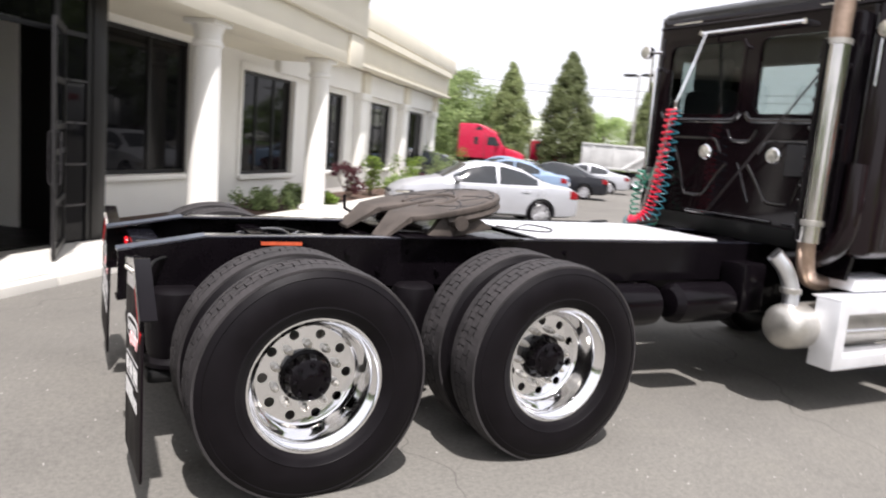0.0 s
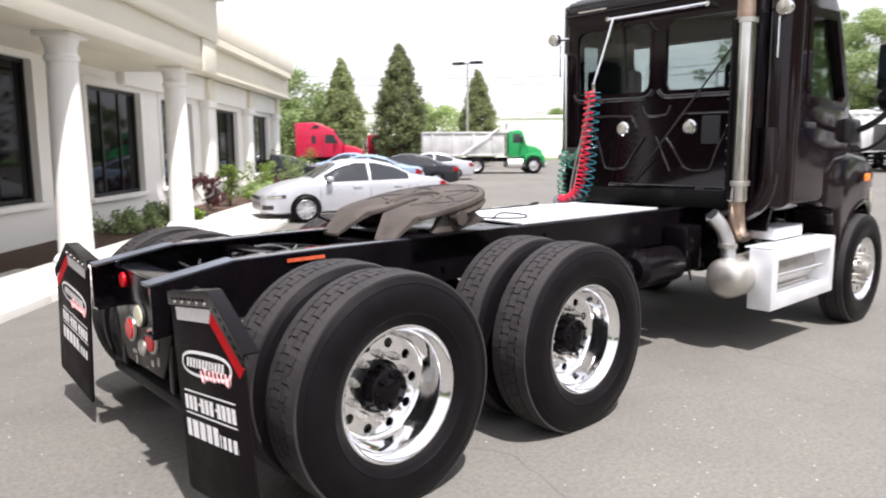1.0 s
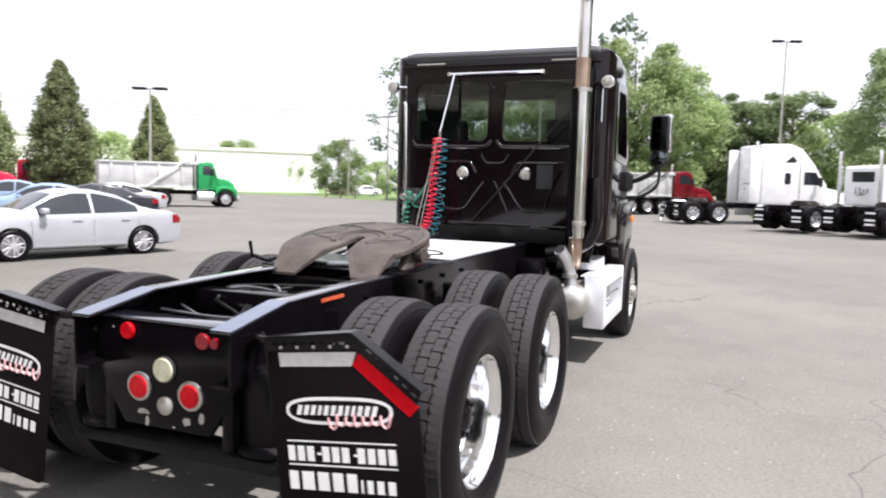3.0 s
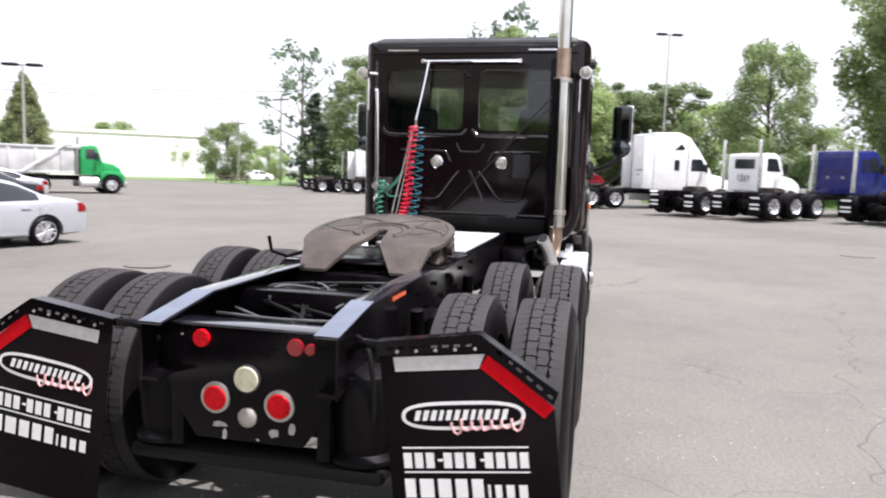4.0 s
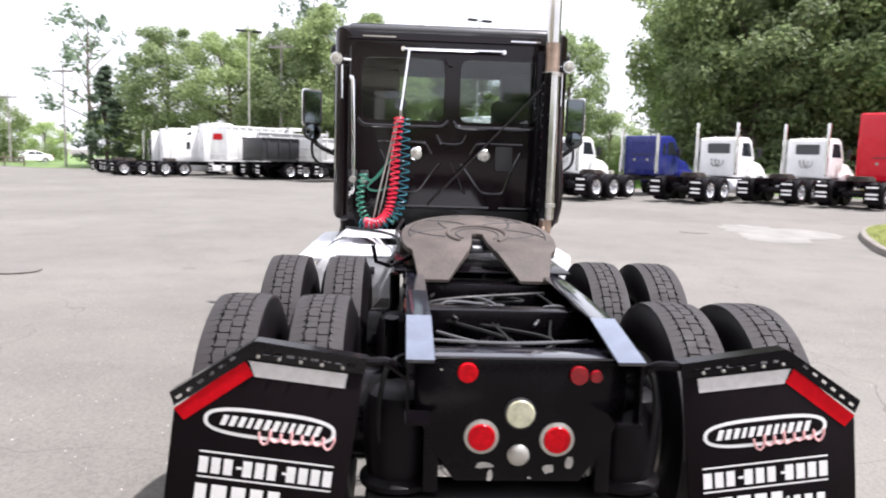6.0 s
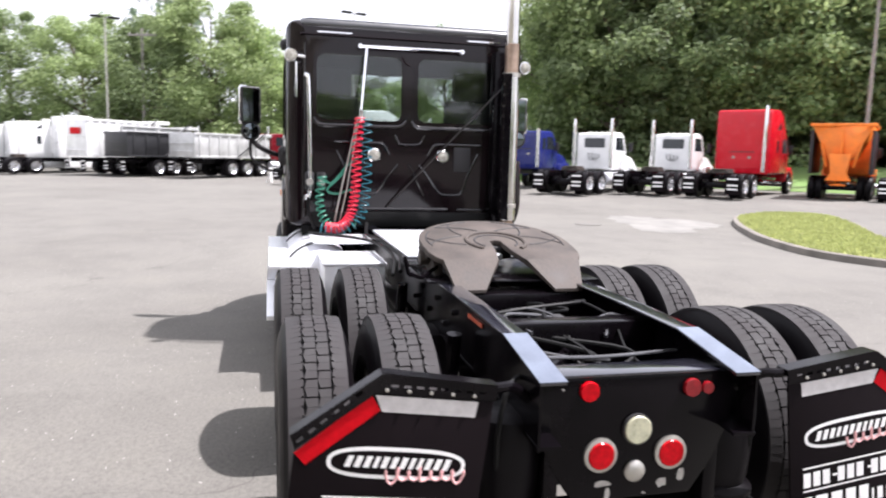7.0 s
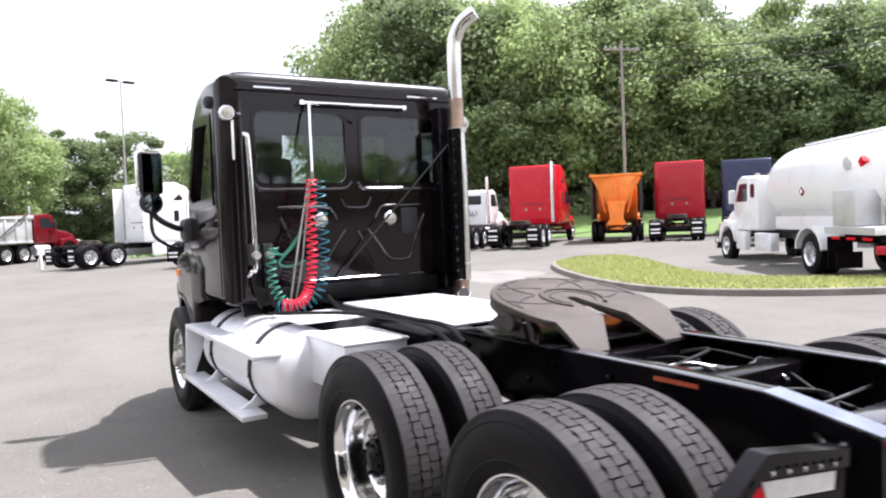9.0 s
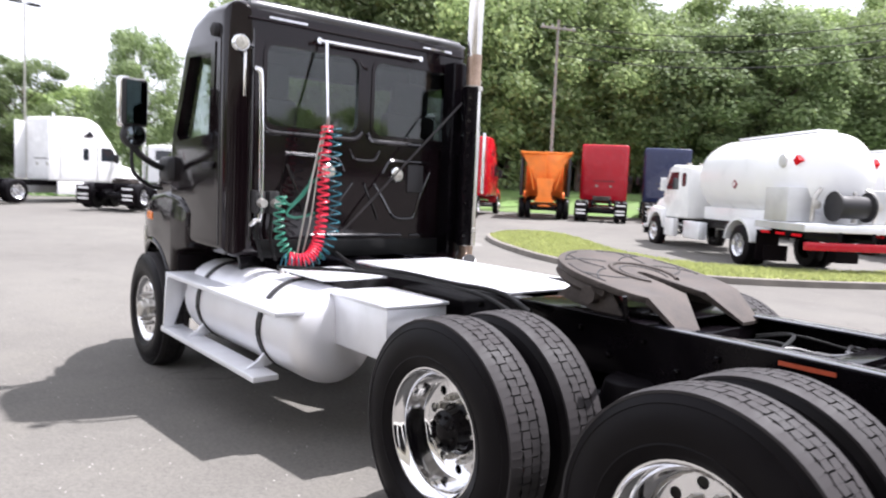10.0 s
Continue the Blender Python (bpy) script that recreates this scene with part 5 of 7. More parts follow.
for s in (-1, 1):
    part("brake_hose", T([(-0.50, 0.40 * s, 0.93), (-0.60, 0.50 * s, 0.90), (-0.60, 0.53 * s, 0.70), (-0.55, 0.50 * s, 0.52), (-0.35, 0.40 * s, 0.50)], 0.010, 8, 6), CABLE, truck)

# ---- trees and planting ----
def leaf_material(name, light, dark):
    m = bpy.data.materials.new(name)
    m.use_nodes = True
    n, l = m.node_tree.nodes, m.node_tree.links
    b = n["Principled BSDF"]
    geo, ramp = n.new("ShaderNodeNewGeometry"), n.new("ShaderNodeValToRGB")
    ramp.color_ramp.elements[0].color, ramp.color_ramp.elements[1].color = (*dark, 1), (*light, 1)
    l.new(geo.outputs["Random Per Island"], ramp.inputs["Fac"])
    info, rng_, hsv = n.new("ShaderNodeObjectInfo"), n.new("ShaderNodeMapRange"), n.new("ShaderNodeHueSaturation")
    rng_.inputs["To Min"].default_value, rng_.inputs["To Max"].default_value = 0.72, 1.26
    l.new(info.outputs["Random"], rng_.inputs["Value"])
    l.new(rng_.outputs["Result"], hsv.inputs["Value"])
    l.new(ramp.outputs["Color"], hsv.inputs["Color"])
    l.new(hsv.outputs["Color"], b.inputs["Base Color"])
    b.inputs["Roughness"].default_value = 0.6
    tr, mx = n.new("ShaderNodeBsdfTranslucent"), n.new("ShaderNodeMixShader")
    l.new(hsv.outputs["Color"], tr.inputs["Color"])
    mx.inputs[0].default_value = 0.55
    l.new(b.outputs[0], mx.inputs[1])
    l.new(tr.outputs[0], mx.inputs[2])
    l.new(mx.outputs[0], n["Material Output"].inputs["Surface"])
    return m


LEAF = leaf_material("broad leaves", (0.41, 0.50, 0.22), (0.19, 0.26, 0.105))
LEAF_DARK = leaf_material("dark leaves", (0.33, 0.41, 0.19), (0.145, 0.20, 0.09))
LEAF_PEAR = leaf_material("pear leaves", (0.36, 0.41, 0.19), (0.17, 0.21, 0.095))
LEAF_YELLOW = leaf_material("light shrub leaves", (0.26, 0.36, 0.07), (0.11, 0.18, 0.03))
LEAF_BLUE = leaf_material("blue-green needles", (0.17, 0.23, 0.15), (0.08, 0.12, 0.07))
LEAF_RED = leaf_material("purple-red leaves", (0.16, 0.05, 0.06), (0.06, 0.02, 0.025))
GRASS_BLADE = leaf_material("grass blades", (0.51, 0.55, 0.22), (0.30, 0.34, 0.13))
VERGE_BLADE = leaf_material("verge grass blades", (0.17, 0.30, 0.075), (0.11, 0.20, 0.05))
BARK = mat("grey-brown bark", (0.11, 0.085, 0.065), 0.9, vary=0.4, scale=5, bump=0.5, fine=40)


def leaves(centres, radii, per, size, material, rng, name="crown"):
    """Many small four-sided leaves scattered through clumps: positions, sizes and turns at random."""
    c = np.repeat(np.asarray(centres, float), per, axis=0)
    r = np.repeat(np.asarray(radii, float), per, axis=0)
    n = len(c)
    d = rng.normal(size=(n, 3))
    d /= np.linalg.norm(d, axis=1)[:, None]
    p = c + d * r * (rng.random((n, 1)) ** 0.38)
    face = d * 0.9 + np.array([0.0, 0.0, 0.35]) + 0.55 * rng.normal(size=(n, 3))
    u = np.cross(face, rng.normal(size=(n, 3)))
    u /= np.linalg.norm(u, axis=1)[:, None]
    v = np.cross(face, u)
    v /= np.linalg.norm(v, axis=1)[:, None]
    s = size * (0.6 + 0.8 * rng.random((n, 1)))
    co = np.stack([p - u * s, p - v * s * 0.55, p + u * s, p + v * s * 0.55], axis=1).reshape(-1, 3)
    me = bpy.data.meshes.new(name)
    me.from_pydata(co.tolist(), [], np.arange(4 * n).reshape(n, 4).tolist())
    me.materials.append(material)
    return me


def tree_kind(seed, height, width, clear, shape, clumps, per, leaf, material, clump=1.0):
    """A trunk with limbs and a crown of leaf clumps: returns the two meshes. shape: how wide the crown is at each height."""
    rng = np.random.default_rng(seed)
    bm = bmesh.new()
    tr = 0.014 * height + 0.05
    tube(bm, [(0, 0, -0.1), (0.02 * height * rng.normal() * 0.3, 0.05 * rng.normal(), height * 0.35), (0.1 * rng.normal(), 0.1 * rng.normal(), height * 0.62), (0.15 * rng.normal(), 0.1 * rng.normal(), height * 0.92)], tr, 8, 3, 0.15)
    centres, radii = [], []
    for k in range(clumps):
        q = (k + rng.random()) / clumps
        z = height * (clear + (0.97 - clear) * q)
        w = width / 2 * shape(q)
        a = rng.random() * 2 * math.pi
        rr = w * (0.35 + 0.65 * rng.random() ** 0.5)
        rad = clump * (0.085 + 0.085 * rng.random()) * width * (0.55 + 0.6 * shape(q))
        p = (rr * math.cos(a), rr * math.sin(a), z)
        centres.append(p)
        radii.append((rad, rad, rad * (0.75 if clump == 1.0 else 1.25)))
        if k % 3 == 0:
            tube(bm, [(0, 0, z * 0.72), (p[0] * 0.5, p[1] * 0.5, z * 0.86), p], tr * 0.32, 5, 2, 0.3)
    return mesh_of("trunk", bm, BARK), leaves(centres, radii, per, leaf, material, rng)


def round_crown(q):
    return math.sin(math.pi * (0.12 + 0.80 * q)) ** 0.6


def cone_crown(q):
    return (0.60 + 0.40 * min(1, q * 3.5)) * max(0.07, (1 - q ** 1.6) ** 0.85)


KINDS = {
    "oak": tree_kind(1, 15, 11, 0.10, round_crown, 80, 300, 0.155, LEAF),
    "maple": tree_kind(2, 16, 10, 0.06, round_crown, 85, 300, 0.155, LEAF_DARK),
    "beech": tree_kind(3, 17, 12, 0.05, round_crown, 90, 300, 0.16, LEAF),
    "tall_oak": tree_kind(11, 15, 11, 0.27, round_crown, 80, 300, 0.155, LEAF),
    "tall_maple": tree_kind(12, 16, 10, 0.24, round_crown, 85, 300, 0.155, LEAF_DARK),
    "dense": tree_kind(7, 16, 11, 0.02, round_crown, 105, 280, 0.165, LEAF_DARK),
    "pear": tree_kind(4, 12, 5.6, 0.07, cone_crown, 300, 120, 0.105, LEAF_PEAR, 0.72),
    "airy": tree_kind(5, 16, 9, 0.22, round_crown, 34, 45, 0.26, LEAF_BLUE),
    "spruce": tree_kind(6, 11, 5.5, 0.03, lambda q: 1.05 - q, 60, 60, 0.22, LEAF_BLUE),
    "bushy": tree_kind(8, 9, 9, 0.06, round_crown, 70, 240, 0.145, LEAF),
}


def tree(kind, x, y, height, label, width=None, category="tree", group=""):
    trunk, crown = KINDS[kind]
    nominal = {"tall_oak": 15, "tall_maple": 16, "oak": 15, "maple": 16, "beech": 17, "dense": 16, "pear": 12, "airy": 16, "spruce": 11, "bushy": 9}[kind]
    wide = {"tall_oak": 11, "tall_maple": 10, "oak": 11, "maple": 10, "beech": 12, "dense": 11, "pear": 5.6, "airy": 9, "spruce": 5.5, "bushy": 9}[kind]
    s = height / nominal
    k = s if width is None else width / wide
    ob = thing("tree", label, category, group, at=pose(x, y, ground_z(x, y), 0, 0, (37 * x + 61 * y) % 360) @ Matrix.Diagonal((k, k, s, 1)))
    part("trunk", trunk, None, ob)
    part("crown", crown, None, ob)
    return ob


def polar(cx, cy, deg, dist):
    return cx + dist * math.cos(radians(deg)), cy + dist * math.sin(radians(deg))


for deg, dist, h, w in ((55.1, 62, 9.2, 4.6), (50.6, 62, 10.4, 5.5), (44.5, 64, 8.4, 4.2)):
    tree("pear", *polar(-2.8, -2.6, deg, dist), h, "conical dark green tree at the lot's edge", w, group="conical trees along the lot")
for kind, deg, dist, h, w in (("bushy", 59.5, 66, 8.5, 9), ("bushy", 62.5, 62, 8, 9), ("bushy", 57.5, 72, 6.5, 8), ("bushy", 48, 74, 6.0, 8), ("bushy", 38.5, 150, 9.5, 12),
                              ("bushy", 65, 70, 8, 9), ("bushy", 68, 66, 8, 9)):
    tree(kind, *polar(-2.8, -2.6, deg, dist), h, "low leafy green tree beyond the lot", w)
for kind, deg, dist, h, w in (("bushy", 29.4, 96, 7.4, 6.8), ("bushy", 32.8, 110, 6.4, 4.2), ("bushy", 26.4, 105, 5.0, 6), ("airy", 23.6, 82, 16.0, 9.0), ("spruce", 22.6, 76, 9.8, 6), ("bushy", 20.2, 78, 6.2, 9), ("maple", 18.5, 76, 13.6, 9),
                              ("beech", 14.2, 72, 12.6, 9), ("oak", 11.0, 76, 14, 10), ("airy", 7.8, 78, 19.5, 9), ("oak", 5.6, 64, 14.2, 10), ("beech", 3.2, 66, 12.5, 9), ("dense", 9.2, 66, 12, 9),
                              ("maple", 0.2, 72, 10.5, 9), ("dense", -2.5, 74, 9.8, 9), ("maple", -5.2, 70, 10.2, 9), ("bushy", -8.2, 72, 8.5, 9), ("dense", -12.0, 60, 11.8, 6.4), ("bushy", -15.3, 82, 7, 7)):
    tree(kind, *polar(-3.2, 0, deg, dist), h, {"airy": "tall thin tree with open branches", "spruce": "blue-green spruce beyond the lawn"}.get(kind, "leafy green tree beyond the parked trucks"), w)
wood = random.Random(5)
for i in range(34):
    deg = -24.5 - 1.95 * i
    for row, (d0, hh) in enumerate(((53, 15.8), (61, 19.2), (71, 18.0))):
        dist = d0 + wood.uniform(-2.0, 2.5) + (5 if deg < -60 else 0) + 0.10 * max(0, -25 - deg)
        h = hh * wood.uniform(0.88, 1.12) * (0.85 + 0.006 * min(30, -23 - deg + 6) + (0.10 if -75 < deg < -24 else 0)) * (0.76 if -66 < deg < -48 else 0.88 if deg < -35 else 1.0)
        tree(wood.choice((["tall_oak", "tall_maple", "tall_oak", "maple"], ["oak", "beech", "dense", "dense"], ["dense"])[row]), *polar(-3.0, 1.5, deg + wood.uniform(-0.7, 0.7) + row * 1.0, dist), h, "tall leafy tree in a dense wood edge", 10.5 * wood.uniform(0.9, 1.15), group="wood behind the parked row")

for i in range(16):
    tree(wood.choice(["oak", "maple", "beech", "dense"]), -44 + wood.uniform(-4, 4), -46 + 6.2 * i, 7.2 * wood.uniform(0.8, 1.2), "leafy tree across the road", 10.5, group="trees across the road")
# shrubs in the planting bed
def shrub(s, y, h, w, material, label):
    rng = np.random.default_rng(int(s * 10) + 50)
    cs = [(w * 0.32 * rng.normal() * 0.8, w * 0.32 * rng.normal() * 0.8, h * (0.2 + 0.75 * rng.random())) for _ in range(16)]
    ob = thing("shrub", label, "shrub", at=FACADE @ pose(s, y, 0.09))
    bm = bmesh.new()
    for k in range(7):
        tube(bm, [(0.03 * k - 0.1, 0.02, -0.05), (cs[k][0] * 0.6, cs[k][1] * 0.6, cs[k][2] * 0.6), cs[k]], 0.012, 5, 2)
    part("stem", bm, BARK, ob)
    part("foliage", leaves(cs, [(w * 0.2, w * 0.2, w * 0.2)] * 16, 60, 0.045, material, rng, "foliage"), None, ob)


for s, y, h, w, m, lab in ((3.2, -0.3, 1.15, 0.9, LEAF_YELLOW, "light green upright shrub in the mulch bed"), (7.0, -0.3, 1.1, 1.1, LEAF_YELLOW, "light green upright shrub in the mulch bed"), (1.6, -0.2, 1.0, 0.7, LEAF_RED, "purple-leaved shrub in the mulch bed"),
                           (10.5, -0.4, 1.3, 1.3, LEAF, "green rounded shrub in the mulch bed"), (13.2, -0.5, 1.5, 1.5, LEAF_YELLOW, "green rounded shrub in the mulch bed"), (5.0, -0.6, 0.55, 0.7, LEAF, "low green shrub in the mulch bed"),
                           (-1.6, -0.1, 0.42, 0.9, LEAF_DARK, "low dark green ground shrub"), (-3.2, -0.1, 0.40, 0.9, LEAF_DARK, "low dark green ground shrub"), (-0.9, -0.6, 0.28, 0.5, LEAF_YELLOW, "low yellow-green ground shrub"), (8.8, -0.5, 0.5, 0.7, LEAF_RED, "low reddish shrub in the mulch bed")):
    shrub(s, y, h, w, m, lab)

# ---- grass island with kerb, verges ----
ISLAND = [(15.0, -11.45), (12.6, -10.1), (10.6, -9.2), (8.4, -8.75), (6.5, -9.6), (4.8, -11.7), (3.4, -15.0), (2.6, -20.0), (1.8, -27.0), (3.8, -27.2), (4.5, -20.5), (5.1, -16.8), (6.0, -14.0), (7.2, -12.5), (8.8, -11.9), (10.8, -12.6), (12.3, -13.6), (14.5, -15.0), (16.3, -15.6), (17.2, -14.6), (16.6, -12.8)]


def offset_ring(pts, d):
    out, k = [], len(pts)
    area = sum(pts[i][0] * pts[(i + 1) % k][1] - pts[(i + 1) % k][0] * pts[i][1] for i in range(k))
    for i in range(k):
        a, b, c = Vector(pts[i - 1]), Vector(pts[i]), Vector(pts[(i + 1) % k])
        t = ((b - a).normalized() + (c - b).normalized()).normalized()
        n = Vector((t.y, -t.x)) * (1 if area > 0 else -1)
        out.append(tuple(b + n * d))
    return out


def dense_ring(pts, n=4):
    out, k = [], len(pts)
    for i in range(k):
        p0, p1, p2, p3 = (Vector(pts[(i + j) % k]) for j in (-1, 0, 1, 2))
        for j in range(n):
            t = j / n
            out.append(tuple(0.5 * ((2 * p1) + (p2 - p0) * t + (2 * p0 - 5 * p1 + 4 * p2 - p3) * t * t + (3 * p1 - 3 * p2 + p3 - p0) * t ** 3)))
    return out


def grass_patch(ring, z0, name, label, blades, seed, size=0.10, turf=VERGE_GRASS, blade=None):
    """A turf sheet with tufts of blades standing on it."""
    bm = bmesh.new()
    f = bm.faces.new([bm.verts.new((x, y, 0)) for x, y in ring])
    f.normal_update()
    bmesh.ops.triangulate(bm, faces=bm.faces[:])
    for v in bm.verts:
        v.co.z = ground_z(v.co.x, v.co.y) + z0
    tagged(part(name, bm, turf), label, "grass", kind="structure")
    if not blades:
        return
    rng = np.random.default_rng(seed)
    xs, ys = [p[0] for p in ring], [p[1] for p in ring]
    pts = []
    while len(pts) < blades:
        x, y = rng.uniform(min(xs), max(xs)), rng.uniform(min(ys), max(ys))
        inside = False
        for i in range(len(ring)):
            (x0, y0), (x1, y1) = ring[i - 1], ring[i]
            if (y0 > y) != (y1 > y) and x < (x1 - x0) * (y - y0) / (y1 - y0) + x0:
                inside = not inside
        if inside:
            pts.append((x, y, ground_z(x, y) + z0))
    p = np.array(pts)
    n = len(p)
    a = rng.random(n) * 2 * np.pi
    w = np.stack([np.cos(a), np.sin(a), np.zeros(n)], 1) * size * 0.35
    up = np.stack([0.5 * rng.normal(size=n), 0.5 * rng.normal(size=n), 1 + rng.random(n)], 1) * size * 0.5
    co = np.stack([p - w, p + w, p + up], 1).reshape(-1, 3)
    me = bpy.data.meshes.new("grass_tufts")
    me.from_pydata(co.tolist(), [], np.arange(3 * n).reshape(n, 3).tolist())
    me.materials.append(blade or VERGE_BLADE)
    tagged(new("grass_tufts", me), "short uneven bright green grass blades", "grass", kind="stuff")


ring = dense_ring(ISLAND)
grass_patch(offset_ring(ring, -0.16), 0.125, "lawn_island", "bright green turf of a kerbed traffic island", 26000, 3, 0.09, GRASS, GRASS_BLADE)
kb = bmesh.new()
outer, inner = ring, offset_ring(ring, -0.17)
rows = [[kb.verts.new((x, y, ground_z(x, y) - 0.05)) for x, y in outer], [kb.verts.new((x, y, ground_z(x, y) + 0.12)) for x, y in offset_ring(ring, -0.015)], [kb.verts.new((x, y, ground_z(x, y) + 0.135)) for x, y in offset_ring(ring, -0.035)],
        [kb.verts.new((x, y, ground_z(x, y) + 0.135)) for x, y in inner], [kb.verts.new((x, y, ground_z(x, y) + 0.02)) for x, y in inner]]
for u, w in zip(rows, rows[1:]):
    for i in range(len(u)):
        kb.faces.new((u[i], u[(i + 1) % len(u)], w[(i + 1) % len(u)], w[i]))
tagged(part("kerb", kb, KERBSTONE), "grey stone kerb round the grass island", "kerb", kind="structure")
# verge behind the parked row and lawn beyond the lot
verge = [polar(-3.0, 1.5, a, 44.5) for a in range(-6, -96, -6)] + [polar(-3.0, 1.5, a, 90) for a in range(-92, -1, 6)]
grass_patch(verge, 0.03, "lawn_verge", "green verge under the trees", 30000, 4, 0.30)
bank = bmesh.new()
strip = [[bank.verts.new((*polar(-3.0, 1.5, a, d), ground_z(*polar(-3.0, 1.5, a, d)) + z)) for d, z in ((43.6, 0.02), (45.0, 0.35), (47.0, 0.85), (50.0, 1.35), (56.0, 1.5), (66.0, 1.5))] for a in range(-20, -99, -3)]
for u, w in zip(strip, strip[1:]):
    for i in range(len(u) - 1):
        bank.faces.new((u[i], u[i + 1], w[i + 1], w[i]))
tagged(part("lawn_bank", bank, VERGE_GRASS), "mown green bank below the wood", "lawn", kind="structure")
lawn = [polar(-3.2, 0, a, d) for a, d in ((8, 70), (14, 72), (18, 70), (22, 74), (27, 74), (31, 88), (36, 92), (42, 95), (48, 80), (60, 66), (75, 62))] + [polar(-3.2, 0, a, 190) for a in (75, 60, 48, 36, 24, 8)]
grass_patch(lawn, 0.03, "lawn_far", "mown lawn beyond the lot", 0, 5)

# ---- parked vehicles ----
def paint(name, c, rough=0.25):
    return mat(name, c, rough, vary=0.08, scale=2, coat=0.2, spec=0.35)


WHITE = paint("white vehicle paint", (0.80, 0.80, 0.79))
RED = paint("red vehicle paint", (0.55, 0.006, 0.018))
DARK_RED = paint("deep red vehicle paint", (0.40, 0.005, 0.016))
# For the distant red tractors: haze is mixed into the paint's colour.
HAZED_RED = paint("red vehicle paint with haze", (0.42, 0.012, 0.045))
MAROON = paint("maroon vehicle paint", (0.13, 0.006, 0.012))
BLUE = paint("dark blue vehicle paint", (0.016, 0.022, 0.14))
NAVY = paint("navy vehicle paint", (0.022, 0.030, 0.080))
GREEN = paint("bright green vehicle paint", (0.015, 0.26, 0.075))
ORANGE = mat("orange spreader paint", (0.82, 0.20, 0.015), 0.5, vary=0.2, scale=3)
SILVER = mat("silver car paint", (0.46, 0.47, 0.50), 0.3, 0.35, vary=0.06, scale=2, coat=0.3)
BLACK_CAR = paint("black car paint", (0.015, 0.016, 0.02), 0.2)
BLUE_CAR = paint("grey-blue car paint", (0.20, 0.28, 0.40), 0.25)
DUMP = mat("worn dump-body aluminium", (0.55, 0.55, 0.54), 0.5, 0.4, vary=0.25, scale=1.5, bump=0.1)
DUMP_BLACK = mat("black dump-body paint", (0.016, 0.016, 0.018), 0.45, vary=0.3, scale=2)
TANK_WHITE = mat("white tank paint", (0.82, 0.82, 0.82), 0.3, vary=0.06, scale=1.0, coat=0.3)
VEH_GLASS = mat("dark vehicle glass", (0.02, 0.024, 0.028), 0.05, vary=0.15, spec=0.6)
WOOD = mat("weathered timber", (0.27, 0.25, 0.23), 0.85, vary=0.3, scale=8, bump=0.2)

FAR_RIM = mat("dulled aluminium rim", (0.70, 0.70, 0.71), 0.25, 0.9, vary=0.2, scale=9)
FAR_TYRE = mesh_of("tyre", L([(0.29, 0.05), (0.33, 0.0), (0.44, 0.0), (0.50, 0.03), (0.515, 0.06), (0.515, 0.22), (0.50, 0.26), (0.30, 0.26)], "y", n=24, closed=True), RUBBER)
FAR_DUAL = mesh_of("tyre", lathe(L([(0.29, 0.05), (0.33, 0.0), (0.44, 0.0), (0.50, 0.03), (0.515, 0.06), (0.515, 0.22), (0.50, 0.26), (0.30, 0.26)], "y", n=24, closed=True),
                               [(0.29, 0.36), (0.33, 0.32), (0.44, 0.32), (0.50, 0.35), (0.515, 0.38), (0.515, 0.54), (0.50, 0.58), (0.30, 0.58)], "y", n=24, closed=True), RUBBER)
FAR_DISH = mesh_of("rim", L([(0.305, 0.0), (0.29, 0.015), (0.26, 0.04), (0.25, 0.14), (0.11, 0.15), (0.10, 0.06), (0.03, 0.05)], "y", n=24, open_face=True), FAR_RIM)
FAR_FLAT = mesh_of("rim", L([(0.305, 0.0), (0.29, 0.015), (0.26, 0.05), (0.24, 0.02), (0.12, 0.01), (0.10, -0.06), (0.03, -0.07)], "y", n=24, open_face=True), FAR_RIM)


def far_wheel(parent, x, y, side, dual, z=0.505, k=1.0):
    w = part("wheel", FAR_DISH if dual else FAR_FLAT, None, parent, at=pose(x, y * side, z, 0, 0, 0 if side < 0 else 180) @ Matrix.Scale(k, 4))
    part("tyre", FAR_DUAL if dual else FAR_TYRE, None, w)
    return w


def chassis(t, x0, x1, drive, steer, flap=True):
    for s in (-1, 1):
        part("frame_rail", B((x0, 0.40 * s - 0.05, 0.76), (x1, 0.40 * s + 0.05, 1.02), 0.01), FRAME_PAINT, t)
        for x in drive:
            far_wheel(t, x, 1.23, s, True)
        far_wheel(t, steer, 1.20, s, False)
        if flap:
            f = part("mud_flap", B((x0 + 0.02, 0.62 * s, 0.18), (x0 + 0.035, 1.20 * s, 0.92)), FLAP, t)
            for z in (0.78, 0.52, 0.36):
                part("print_bar", B((x0 + 0.010, 0.70 * s, z), (x0 + 0.018, 1.12 * s, z + 0.07)), WHITE_PRINT, f)
    part("axle_housing", B((min(drive) - 0.2, -0.75, 0.40), (max(drive) + 0.2, 0.75, 0.66), 0.06), FRAME_PAINT, t)


def mirrors(t, x, y, z, m=CAB_TRIM):
    for s in (-1, 1):
        a = part("mirror", B((x, y * s, z), (x + 0.10, (y + 0.20) * s, z + 0.42), 0.02), m, t)
        part("arm", T([(x + 0.05, (y + 0.1) * s, z + 0.05), (x + 0.25, (y - 0.2) * s, z - 0.15)], 0.02, 6), m, a)


